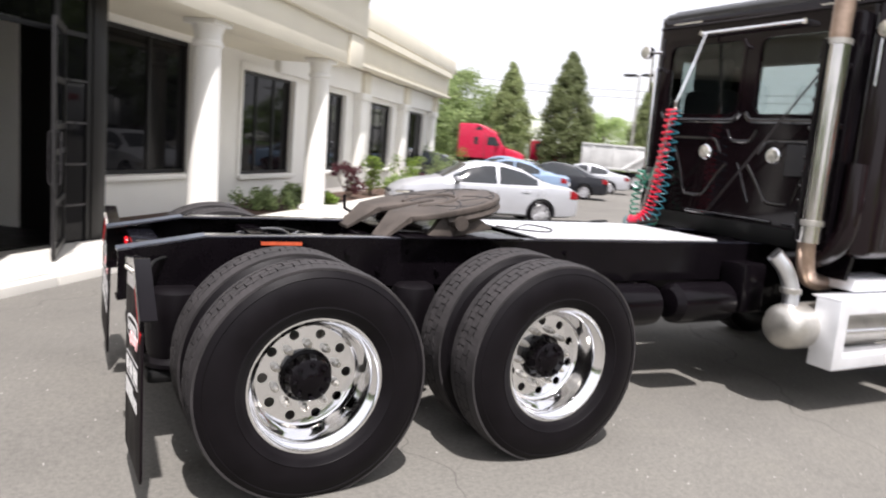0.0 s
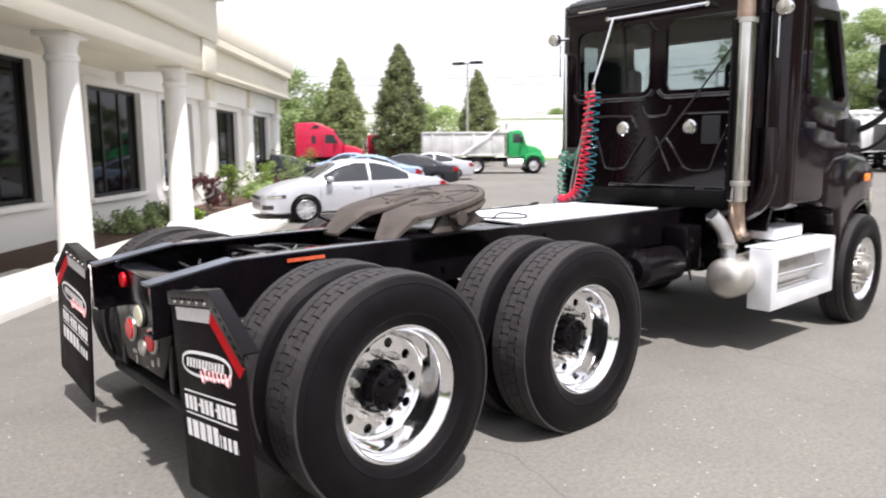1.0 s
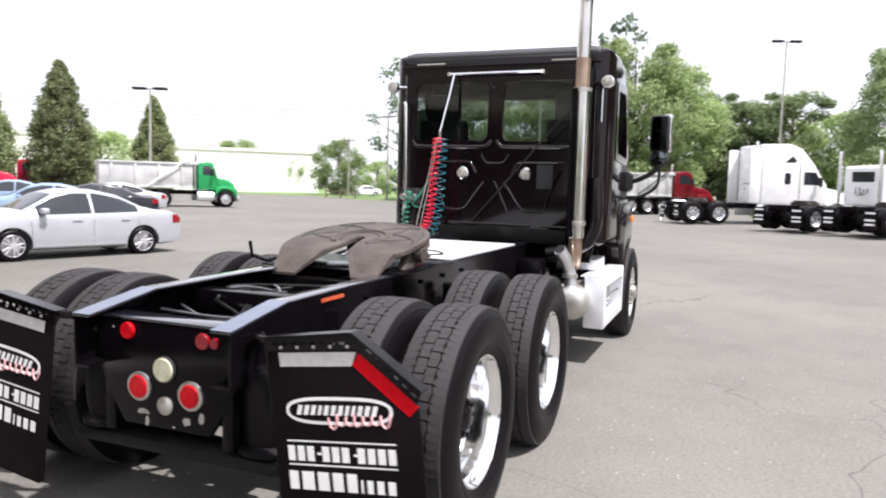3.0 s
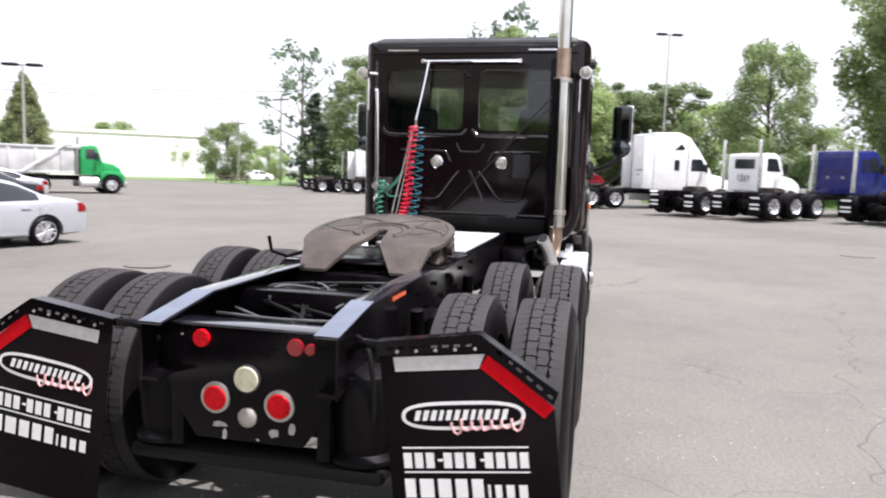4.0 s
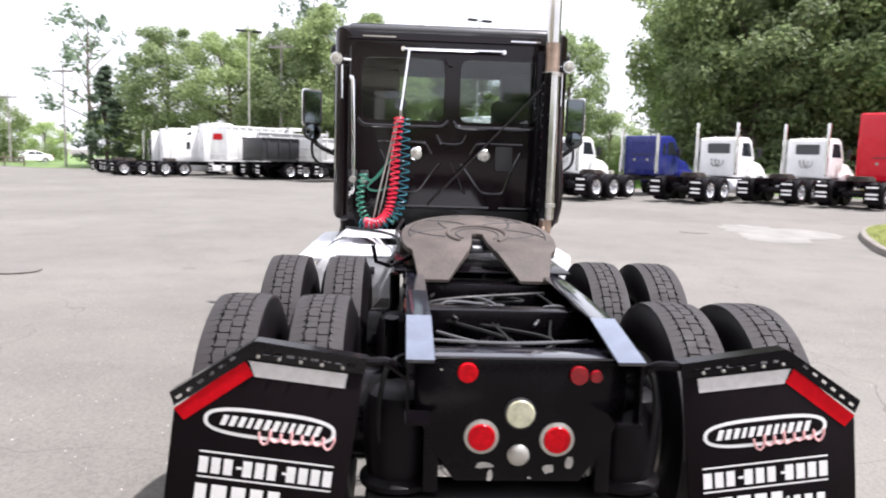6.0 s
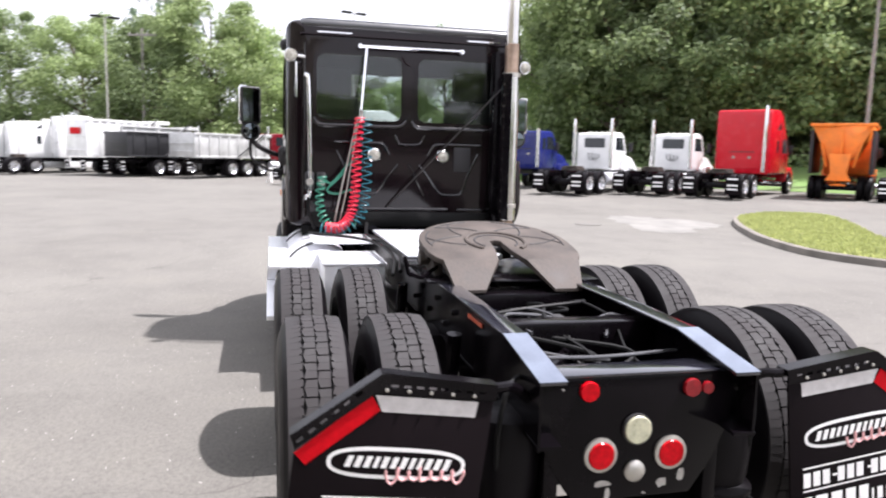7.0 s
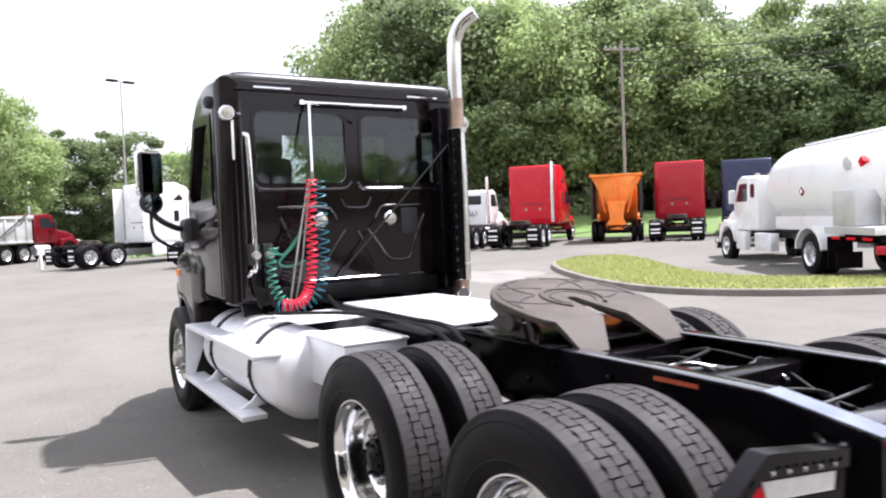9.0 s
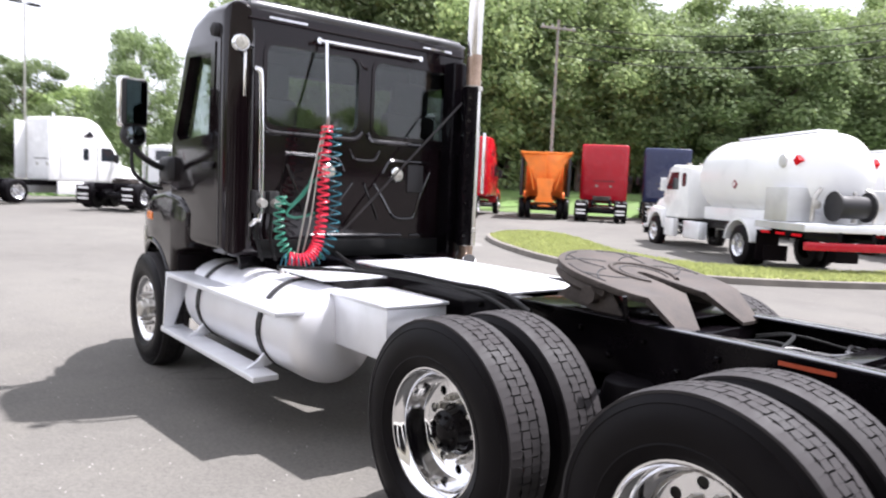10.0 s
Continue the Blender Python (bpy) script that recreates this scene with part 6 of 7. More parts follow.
def nose(t, x, m, hood_len=1.5, steer=0.0, h=1.85, w=0.78):
    hd = part("hood", S([(x, 0.80), (x, h), (x + hood_len * 0.6, h - 0.16), (x + hood_len * 0.92, h - 0.42), (x + hood_len, 0.80)], "y", -w, w, 0.10, 3), m, t)
    part("bumper", B((x + hood_len - 0.02, -1.15, 0.35), (x + hood_len + 0.14, 1.15, 0.70), 0.04), CHROME, hd)
    arch = [(steer + 0.60 * math.cos(radians(a)), 0.52 + 0.60 * math.sin(radians(a))) for a in range(170, 9, -16)]
    for s in (-1, 1):
        part("fender", S([(steer - 0.62, 1.0), (steer - 0.5, 1.26), (steer + 0.3, 1.34), (steer + 0.7, 1.1), (steer + 0.72, 0.6)] + arch[::-1], "y", 0.70 * s, 1.16 * s, 0.04), m, hd)
        part("headlamp", B((x + hood_len - 0.30, 0.80 * s, 0.95), (x + hood_len - 0.02, 1.08 * s, 1.20), 0.04), CLEAR_LENS, hd)


def day_tractor(x, y, m, label, heading=-52.0, drive=(-3.6, -2.3), group="tractors in the parked row"):
    t = thing("truck_tractor", label, "truck", group, at=pose(x, y, ground_z(x, y), 0, 0, heading))
    chassis(t, min(drive) - 0.75, 3.0, drive, 2.05)
    prof = [(0, 1.05), (0, 2.78), (1.0, 2.86), (1.35, 2.74), (1.75, 1.95), (1.78, 1.05)]
    c = part("cab", S(prof, "y", -0.92, 0.92, 0.10, 4), m, t)
    part("rear_window", S(rounded(-0.52, 2.10, 0.52, 2.55, 0.07), "x", -0.012, 0.006), VEH_GLASS, c)
    for y0, y1 in ((0.30, -0.10), (0.12, -0.28)):
        part("air_line", T([(-0.02, y0, 1.86), (-0.10, y0 - 0.05, 1.62), (-0.14, (y0 + y1) / 2, 1.50), (-0.10, y1, 1.64), (-0.02, y1 + 0.04, 1.80)], 0.018, 6), CABLE, c)
    for s in (-1, 1):
        part("side_window", S([(0.35, 2.0), (0.35, 2.60), (1.12, 2.60), (1.45, 2.0)], "y", 0.915 * s, 0.927 * s), VEH_GLASS, c)
        part("exhaust_pipe", T([(-0.25, 0.93 * s, 1.15), (-0.25, 0.93 * s, 3.45)], 0.085, 12), CHROME, t)
        part("fuel_tank", L([(0.05, -0.9), (0.28, -0.88), (0.30, -0.8), (0.30, 0.9), (0.28, 0.98), (0.05, 1.0)], "x", (0, 0.90 * s, 0.66), 24), TANK_ALU, t)
    part("windshield", S([(1.16, 2.76), (1.20, 2.78), (1.72, 2.02), (1.68, 2.0)], "y", -0.9, 0.9), VEH_GLASS, c)
    for k in range(5):
        part("roof_lamp", B((0.75, -0.6 + 0.3 * k - 0.05, 2.85), (0.87, -0.6 + 0.3 * k + 0.05, 2.90), 0.01), CLEAR_LENS, c)
    nose(t, 1.78, m, 1.75, 2.05)
    part("fifth_wheel", S([(0.45 * math.cos(radians(a)), 0.45 * math.sin(radians(a))) for a in range(0, 360, 20)], "z", 1.16, 1.22, 0.01), GREASE, t, at=pose(sum(drive) / len(drive) + 0.2, 0, 0))
    part("fifth_wheel_base", B((-0.35, -0.42, 1.02), (0.35, 0.42, 1.16), 0.02), GREASE, t, at=pose(sum(drive) / len(drive) + 0.2, 0, 0))
    mirrors(t, 1.25, 1.18, 1.95)
    return t


def sleeper_tractor(x, y, m, label, heading=-52.0, top=3.95, length=1.9, drive=(-3.3, -2.0), fairing=True, stack=True, half=1.20, group="tractors in the parked row"):
    t = thing("sleeper_tractor", label, "truck", group, at=pose(x, y, ground_z(x, y), 0, 0, heading))
    chassis(t, min(drive) - 0.75, length + 3.2, drive, length + 2.1)
    body = [(0, 1.0), (0, top - 0.05), (length * 0.75, top), (length * 0.75 + 0.6, top - 0.22), (length + 0.8, 2.95), (length + 1.45, 2.0), (length + 1.5, 1.0)]
    if top < 3.2:
        body = [(0, 1.0), (0, top), (length + 0.7, top + 0.04), (length + 1.0, top - 0.1), (length + 1.45, 2.0), (length + 1.5, 1.0)]
    c = part("cab", S(body, "y", -half, half, 0.10, 3), m, t)
    part("rear_panel", S(rounded(0.18 - half, 1.25, half - 0.18, top - 0.28, 0.12), "x", -0.014, 0.006), m, c)
    for y2 in (-0.35, 0.35):
        part("deck_lamp", L([(0.07, -0.03), (0.07, 0.01), (0.03, 0.012)], "x", (0, y2, 1.75), 12), CLEAR_LENS, c)
    part("vent_bar", B((-0.03, -0.55, 1.98), (-0.016, 0.55, 2.02)), CAB_TRIM, c)
    for s in (-1, 1):
        part("side_window", S([(length + 0.25, 2.0), (length + 0.25, 2.62), (length + 0.85, 2.62), (length + 1.2, 2.0)], "y", (half - 0.004) * s, (half + 0.007) * s), VEH_GLASS, c)
        part("bunk_window", S(rounded(length * 0.62, 2.0, length * 0.62 + 0.30, 2.55, 0.06), "y", (half - 0.004) * s, (half + 0.007) * s), VEH_GLASS, c)
        if top > 3.3:
            part("roof_window", S([(length * 0.60, 3.05), (length * 0.60 + 0.5, 3.05), (length * 0.60 + 0.62, 3.15), (length * 0.60 + 0.38, 3.38)], "y", (half - 0.004) * s, (half + 0.007) * s), VEH_GLASS, c)
        if fairing:
            part("side_fairing", B((-0.55, 1.14 * s, 1.05), (-0.02, 1.19 * s, top - 0.25), 0.02), m, c)
            part("skirt", B((-0.1, 1.12 * s, 0.38), (length + 1.2, 1.20 * s, 0.98), 0.03), m, t)
        part("cab_seam", B((length + 0.02, (half - 0.003) * s, 1.05), (length + 0.06, (half + 0.004) * s, top - 0.6)), CAB_TRIM, c)
    if stack:
        side = half if top < 3.2 else half - 0.18
        part("exhaust_pipe", T([(-0.18, -side, 1.1), (-0.18, -side, top + 0.1)], 0.085, 12), CHROME, t)
        if top < 3.2:
            part("exhaust_pipe", T([(-0.18, side, 1.1), (-0.18, side, top + 0.3)], 0.085, 12), CHROME, t)
    part("windshield", S([(length + 0.85, 2.90), (length + 0.89, 2.92), (length + 1.44, 2.06), (length + 1.40, 2.04)], "y", 0.2 - half, half - 0.2), VEH_GLASS, c)
    nose(t, length + 1.5, m, 1.45, length + 2.1, 1.9, 0.85)
    part("fifth_wheel", S([(0.45 * math.cos(radians(a)), 0.45 * math.sin(radians(a))) for a in range(0, 360, 20)], "z", 1.16, 1.22, 0.01), GREASE, t, at=pose(sum(drive) / len(drive) + 0.05, 0, 0))
    part("fifth_wheel_base", B((-0.35, -0.42, 1.02), (0.35, 0.42, 1.16), 0.02), GREASE, t, at=pose(sum(drive) / len(drive) + 0.05, 0, 0))
    mirrors(t, length + 0.95, half + 0.10, 1.95)
    return t


sleeper_tractor(36.2, -2.8, WHITE, "white high-roof sleeper tractor in the parked row", -64)
day_tractor(33.0, -7.35, WHITE, "white day-cab tractor with twin chrome stacks", -43, drive=(-4.4, -3.1))
sleeper_tractor(31.5, -10.85, BLUE, "dark blue flat-top tractor with three rear axles", -49, top=2.90, length=0.5, drive=(-5.45, -4.13, -2.81), fairing=False, half=0.97)
day_tractor(29.0, -13.6, WHITE, "white day-cab tractor with twin chrome stacks", -48.5, drive=(-3.12, -1.8))
day_tractor(28.4, -17.4, WHITE, "white day-cab tractor with twin chrome stacks", -51.5, drive=(-3.22, -1.9))
sleeper_tractor(26.2, -19.6, RED, "bright red high-roof sleeper tractor", fairing=False)
sleeper_tractor(23.1, -26.6, DARK_RED, "deep red high-roof sleeper tractor", fairing=False, stack=False)
sleeper_tractor(21.5, -29.8, NAVY, "navy blue high-roof sleeper tractor", fairing=False, stack=False)


def dump_body(t, x0, x1, z0, z1, m, ribs=8, w=1.22):
    d = part("dump_body", cut(B((x0, -w, z0), (x1, w, z1), 0.02), [B((x0 + 0.08, -w + 0.08, z0 + 0.1), (x1 - 0.08, w - 0.08, z1 + 0.5))]), m, t)
    for s in (-1, 1):
        part("top_rail", B((x0 - 0.03, (w - 0.02) * s, z1 - 0.10), (x1 + 0.03, (w + 0.07) * s, z1 + 0.02), 0.015), m, d)
        part("bottom_rail", B((x0, (w - 0.01) * s, z0), (x1, (w + 0.06) * s, z0 + 0.12), 0.01), m, d)
        for k in range(ribs):
            x = x0 + (x1 - x0) * (k + 0.5) / ribs
            part("rib", B((x - 0.06, (w - 0.01) * s, z0 + 0.12), (x + 0.06, (w + 0.055) * s, z1 - 0.10), 0.01), m, d)
    for z in (z0 + 0.35, (z0 + z1) / 2 + 0.1):
        part("gate_bar", B((x0 - 0.05, -w + 0.05, z - 0.04), (x0 - 0.003, w - 0.05, z + 0.04), 0.01), m, d)
    return d


def dump_truck(x, y, cabm, bodym, label, heading=-48.0, axles=(-2.9, -1.75, -0.6), length=5.0, ribs=8, hi=2.55, patch=False, short=1.0):
    """A dump truck: the origin is under the front of its body."""
    t = thing("dump_truck", label, "truck", "dump trucks in the parked row", at=pose(x, y, ground_z(x, y), 0, 0, heading))
    steer = 0.25 + 2.45 * short
    chassis(t, -length - 0.15, steer + 0.7, axles, steer)
    d = dump_body(t, -length, 0.0, 1.12, hi, bodym, ribs)
    part("head_board", B((-0.05, -1.0, hi - 0.1), (0.85, 1.0, hi + 0.12), 0.03), bodym, d)
    part("tarp_arm", T([(-2.6, -1.36, 1.2), (-0.3, -1.36, hi + 0.25)], 0.04, 8), WHITE_PRINT if short < 1.0 else CAB_TRIM, t)
    if patch:
        part("lamp_patch", S(rounded(-0.62, 2.45, 0.62, 2.85, 0.1), "x", -length - 0.064, -length - 0.055), RED_REFLECT, d)
    def cx(v):
        return 0.35 + (v - 0.35) * short
    prof = [(0.35, 1.05), (0.35, 2.70), (cx(1.35), 2.78), (cx(1.65), 2.66), (cx(2.0), 1.9), (cx(2.02), 1.05)]
    c = part("cab", S(prof, "y", -1.02, 1.02, 0.07, 3), cabm, t)
    for s in (-1, 1):
        part("side_window", S([(cx(0.75), 1.95), (cx(0.75), 2.52), (cx(1.42), 2.52), (cx(1.72), 1.95)], "y", 1.016 * s, 1.026 * s), VEH_GLASS, c)
        part("fuel_tank", L([(0.05, 0.3), (0.28, 0.32), (0.30, 0.4), (0.30, 1.25), (0.05, 1.3)], "x", (0, 0.90 * s, 0.66), 20), TANK_ALU, t)
    part("windshield", S([(cx(1.50), 2.68), (cx(1.54), 2.70), (cx(1.97), 1.97), (cx(1.93), 1.95)], "y", -0.88, 0.88), VEH_GLASS, c)
    part("rear_window", S(rounded(-0.4, 2.05, 0.4, 2.5, 0.06), "x", 0.338, 0.356), VEH_GLASS, c)
    nose(t, cx(2.02), cabm, 1.65 * short, steer)
    mirrors(t, cx(1.5), 1.16, 1.9)
    part("exhaust_pipe", T([(0.22, -0.9, 1.1), (0.22, -0.9, 3.2)], 0.08, 12), CHROME, t)
    return t


dump_truck(45.6, 2.4, MAROON, DUMP, "dump truck with ribbed silver body and dark red cab", length=5.6)
dump_truck(47.0, 6.8, DUMP_BLACK, DUMP_BLACK, "black dump truck with a low body", hi=2.6, ribs=6)
dump_truck(50.0, 7.6, WHITE, DUMP, "dump truck with a plain silver body", hi=3.0, ribs=3)
dump_truck(48.8, 9.4, WHITE, WHITE, "tall white dump truck with red rear patch", hi=3.35, ribs=9, patch=True)
sleeper_tractor(50.5, 15.4, WHITE, "white high-roof sleeper tractor beside the lawn", -52, 3.85, group="")
sleeper_tractor(52.0, 18.8, WHITE, "white sleeper tractor beside the lawn", -52, 3.55, group="")
day_tractor(57.0, 21.5, BLACK_CAR, "black chassis tractor beside the lawn", -48, group="")
dump_truck(32.0, 29.0, GREEN, DUMP, "green truck with a long silver dump body", -38.0, (-2.9, -1.7), 5.1, 4, 2.62, short=0.70)
sleeper_tractor(25.5, 43.4, HAZED_RED, "red aerodynamic sleeper tractor at the lot's edge", -40.0, 3.5, fairing=False, stack=False, group="")
day_tractor(36.5, 50.0, HAZED_RED, "red day-cab tractor at the lot's edge", -40.0, group="")


def spreader_truck(x, y, heading=-52.0):
    t = thing("spreader_truck", "orange hopper spreader truck seen in the parked row", "truck", at=pose(x, y, ground_z(x, y), 0, 0, heading))
    chassis(t, -4.2, 2.6, (-3.3, -2.0), 1.9, False)
    hop = bmesh.new()
    lo = [(-4.3, -0.45, 1.75), (-4.3, 0.45, 1.75), (-0.5, 0.45, 1.75), (-0.5, -0.45, 1.75)]
    hi = [(-4.5, -1.15, 3.15), (-4.5, 1.15, 3.15), (-0.4, 1.15, 3.15), (-0.4, -1.15, 3.15)]
    a, b = [hop.verts.new(p) for p in lo], [hop.verts.new(p) for p in hi]
    for i in range(4):
        hop.faces.new((a[i], a[(i + 1) % 4], b[(i + 1) % 4], b[i]))
    hop.faces.new(a)
    hp = part("hopper", hop, ORANGE, t)
    hp.modifiers.new("thick", "SOLIDIFY").thickness = 0.05
    for s in (-1, 1):
        part("rim_rail", B((-4.55, 1.10 * s, 3.12), (-0.35, 1.22 * s, 3.24), 0.02), ORANGE, hp)
        part("side_guard", B((-4.2, 1.08 * s, 1.1), (-0.5, 1.20 * s, 2.95), 0.02), DUMP_BLACK, t)
        part("strut", T([(-4.42, 0.75 * s, 2.4), (-4.42, 0.5 * s, 1.4)], 0.05, 8), ORANGE, hp)
    part("hopper_rib", B((-4.52, -0.06, 1.8), (-4.40, 0.06, 3.1), 0.01), ORANGE, hp)
    part("rear_rail", B((-4.56, -1.15, 3.10), (-4.44, 1.15, 3.22), 0.02), ORANGE, hp)
    part("chute", S([(-0.42, 1.95), (0.42, 1.95), (0.30, 1.15), (0.48, 0.82), (-0.48, 0.82), (-0.30, 1.15)], "x", -4.75, -4.40, 0.02), ORANGE, t)
    part("spinner", L([(0.3, 0.62), (0.32, 0.66), (0.10, 0.70)], "z", (-4.7, 0, 0), 20), ORANGE, t)
    c = part("cab", S([(0, 1.05), (0, 2.75), (1.2, 2.8), (1.6, 1.9), (1.62, 1.05)], "y", -1.0, 1.0, 0.07, 3), ORANGE, t)
    part("rear_window", S(rounded(-0.4, 2.05, 0.4, 2.5, 0.06), "x", -0.012, 0.006), VEH_GLASS, c)
    nose(t, 1.62, ORANGE, 1.5, 1.9)
    mirrors(t, 1.1, 1.16, 1.9)


spreader_truck(25.9, -25.1, -46.0)


def tanker(x, y, heading, label, box_at=True):
    """A tank truck: the origin is under its rear axle."""
    t = thing("tank_truck", label, "truck", "white tank trucks", at=pose(x, y, ground_z(x, y), 0, 0, heading))
    for s in (-1, 1):
        part("frame_rail", B((-2.9, 0.40 * s - 0.05, 0.78), (6.6, 0.40 * s + 0.05, 1.04), 0.01), FRAME_PAINT, t)
        far_wheel(t, 0, 1.21, s, True)
        far_wheel(t, 5.75, 1.19, s, False)
        arch = [(0.70 * math.cos(radians(a)), 0.52 + 0.68 * math.sin(radians(a))) for a in range(10, 171, 16)]
        part("wheel_arch", S(arch + [(p * 0.94, q * 0.95) for p, q in arch[::-1]], "y", 0.62 * s, 1.26 * s), TANK_WHITE, t)
        part("mud_flap", B((-0.95, 0.65 * s, 0.2), (-0.93, 1.24 * s, 0.95)), FLAP, t)
        part("side_step", B((2.3, 0.95 * s, 0.45), (3.4, 1.20 * s, 0.95), 0.02), PLATE_ALU, t)
    k = part("tank", L([(0.10, 3.42), (0.45, 3.36), (0.80, 3.18), (1.00, 2.95), (1.06, 2.65), (1.06, -1.6), (1.0, -1.95), (0.75, -2.25), (0.35, -2.4), (0.05, -2.43)], "x", (0, 0, 2.28), 40), TANK_WHITE, t, "white cylindrical pressure tank")
    part("tank_saddle", B((-2.0, -0.75, 1.05), (3.0, 0.75, 1.42), 0.03), TANK_WHITE, t)
    for s in (-1, 1):
        hz = part("hazard_diamond", S([(0.7, 1.95), (0.82, 2.07), (0.7, 2.19), (0.58, 2.07)], "y", 1.03 * s, 1.066 * s), DIM_LENS, k)
        part("diamond_field", S([(0.7, 2.0), (0.77, 2.07), (0.7, 2.14), (0.63, 2.07)], "y", 1.06 * s, 1.069 * s), WHITE_PRINT, hz)
        part("dial", L([(0.16, 1.05), (0.16, 1.09), (0.13, 1.10)], "y", (-1.55, 0, 2.62), 16), DUMP, k) if s > 0 else part("dial", L([(0.16, -0.99), (0.16, -1.07), (0.13, -1.08)], "y", (-1.55, 0, 2.62), 16), DUMP, k)
        part("hazard_diamond", S([(-1.95, 2.50), (-1.83, 2.62), (-1.95, 2.74), (-2.07, 2.62)], "y", 0.86 * s, 0.99 * s), RED_REFLECT, k)
    part("top_rail", B((-1.5, -0.25, 3.33), (2.2, 0.25, 3.40), 0.02), TANK_WHITE, k)
    part("rear_deck", B((-2.9, -1.24, 1.02), (-0.85, 1.24, 1.20), 0.02), PLATE_ALU, t)
    for s in (-1, 1):
        part("pump_cabinet", B((-2.15, 0.62 * s, 1.21), (-1.20, 1.24 * s, 2.0), 0.02), DUMP, t)
        part("deck_edge", B((-2.9, 1.242 * s, 1.03), (-0.85, 1.256 * s, 1.18)), DUMP, t)
        for q in range(3):
            part("reflector", B((-2.75 + 0.65 * q, 1.20 * s, 0.90), (-2.40 + 0.65 * q, 1.225 * s, 0.96)), RED_REFLECT, t)
        part("splash_flap", B((-1.30, 0.62 * s, 0.22), (-1.28, 1.22 * s, 0.60)), FLAP, t)
    part("hose_reel", L([(0.34, -0.42), (0.34, -0.38), (0.24, -0.37), (0.26, -0.2), (0.26, 0.2), (0.24, 0.37), (0.34, 0.38), (0.34, 0.42)], "y", (-2.58, 0, 1.60), 20), CAB_TRIM, t)
    for q in range(4):
        y2 = -0.75 + 0.5 * q
        part("valve_pipe", T([(-2.35, y2, 1.25), (-2.40, y2, 1.75), (-2.34, y2 * 0.8, 1.95), (-2.15, y2 * 0.6, 2.02)], 0.05, 8, 4), DULL_STEEL, t)
        part("valve_wheel", L([(0.03, -2.52), (0.10, -2.51), (0.10, -2.48), (0.03, -2.47)], "x", (0, y2, 1.62), 12), DULL_STEEL, t)
    part("rear_bumper", B((-2.98, -1.22, 0.62), (-2.86, 1.22, 0.80), 0.02), DARK_RED, t)
    c = part("cab", S([(3.65, 1.0), (3.65, 2.62), (4.85, 2.70), (5.15, 2.58), (5.5, 1.85), (5.52, 1.0)], "y", -1.02, 1.02, 0.08, 3), WHITE, t)
    for s in (-1, 1):
        part("side_window", S([(4.35, 1.9), (4.35, 2.45), (4.95, 2.45), (5.3, 1.9)], "y", 1.016 * s, 1.027 * s), VEH_GLASS, c)
        part("rear_quarter_window", S(rounded(3.8, 2.0, 4.1, 2.42, 0.08), "y", 1.016 * s, 1.027 * s), VEH_GLASS, c)
        part("cab_step", B((4.3, 0.95 * s, 0.42), (5.0, 1.14 * s, 0.98), 0.03), WHITE, c)
    part("windshield", S([(5.02, 2.58), (5.06, 2.60), (5.46, 1.92), (5.42, 1.90)], "y", -0.9, 0.9), VEH_GLASS, c)
    for q in range(4):
        part("roof_lamp", B((4.5, -0.6 + 0.4 * q - 0.06, 2.69), (4.65, -0.6 + 0.4 * q + 0.06, 2.76), 0.01), CLEAR_LENS, c)
    nose(t, 5.52, WHITE, 1.25, 5.75, 1.75, 0.85)
    mirrors(t, 4.95, 1.14, 1.85, WHITE)


tanker(7.9, -15.26, -33.0, "white propane tank truck with silver pump cabinet")
tanker(7.8, -22.5, -33.0, "second white propane tank truck parked alongside")


CAR_X = [-2.30, -2.26, -2.10, -1.75, -1.40, -0.90, -0.38, 0.12, 0.52, 0.92, 1.16, 1.60, 2.00, 2.22, 2.31]
CAR_TOP = [0.76, 0.90, 0.975, 1.005, 1.10, 1.335, 1.445, 1.445, 1.35, 1.13, 1.005, 0.925, 0.815, 0.69, 0.56]
CAR_BELT = [0.72, 0.86, 0.925, 0.945, 0.945, 0.935, 0.925, 0.915, 0.905, 0.895, 0.885, 0.835, 0.74, 0.63, 0.52]
CAR_ROOF = [0.55, 0.66, 0.72, 0.72, 0.66, 0.575, 0.555, 0.56, 0.585, 0.65, 0.72, 0.70, 0.66, 0.60, 0.50]
CAR_WIDE = [0.66, 0.78, 0.855, 0.885, 0.89, 0.89, 0.89, 0.89, 0.89, 0.89, 0.89, 0.885, 0.85, 0.77, 0.64]
CAR_LOW = [0.34, 0.28, 0.24, 0.22, 0.20, 0.20, 0.20, 0.20, 0.20, 0.20, 0.20, 0.20, 0.20, 0.22, 0.28]


def car_section(x):
    """Half of the body's outline across the car at x: points (y, z) from the floor to the roof's middle."""
    q = lambda v: float(np.interp(x, CAR_X, v))
    top, belt, roof, w, low = q(CAR_TOP), q(CAR_BELT), q(CAR_ROOF), q(CAR_WIDE), q(CAR_LOW)
    wb = w * 0.955
    return [(0.0, low), (w * 0.80, low), (w * 0.965, low + 0.05), (w, 0.34 + low * 0.5), (w * 0.992, 0.64 * belt + 0.08), (w * 0.975, belt - 0.06), (wb, belt),
            (wb + (roof - wb) * 0.46, belt + (top - 0.045 - belt) * 0.52), (roof, top - 0.045), (roof * 0.80, top - 0.014), (roof * 0.4, top - 0.003), (0.0, top)]


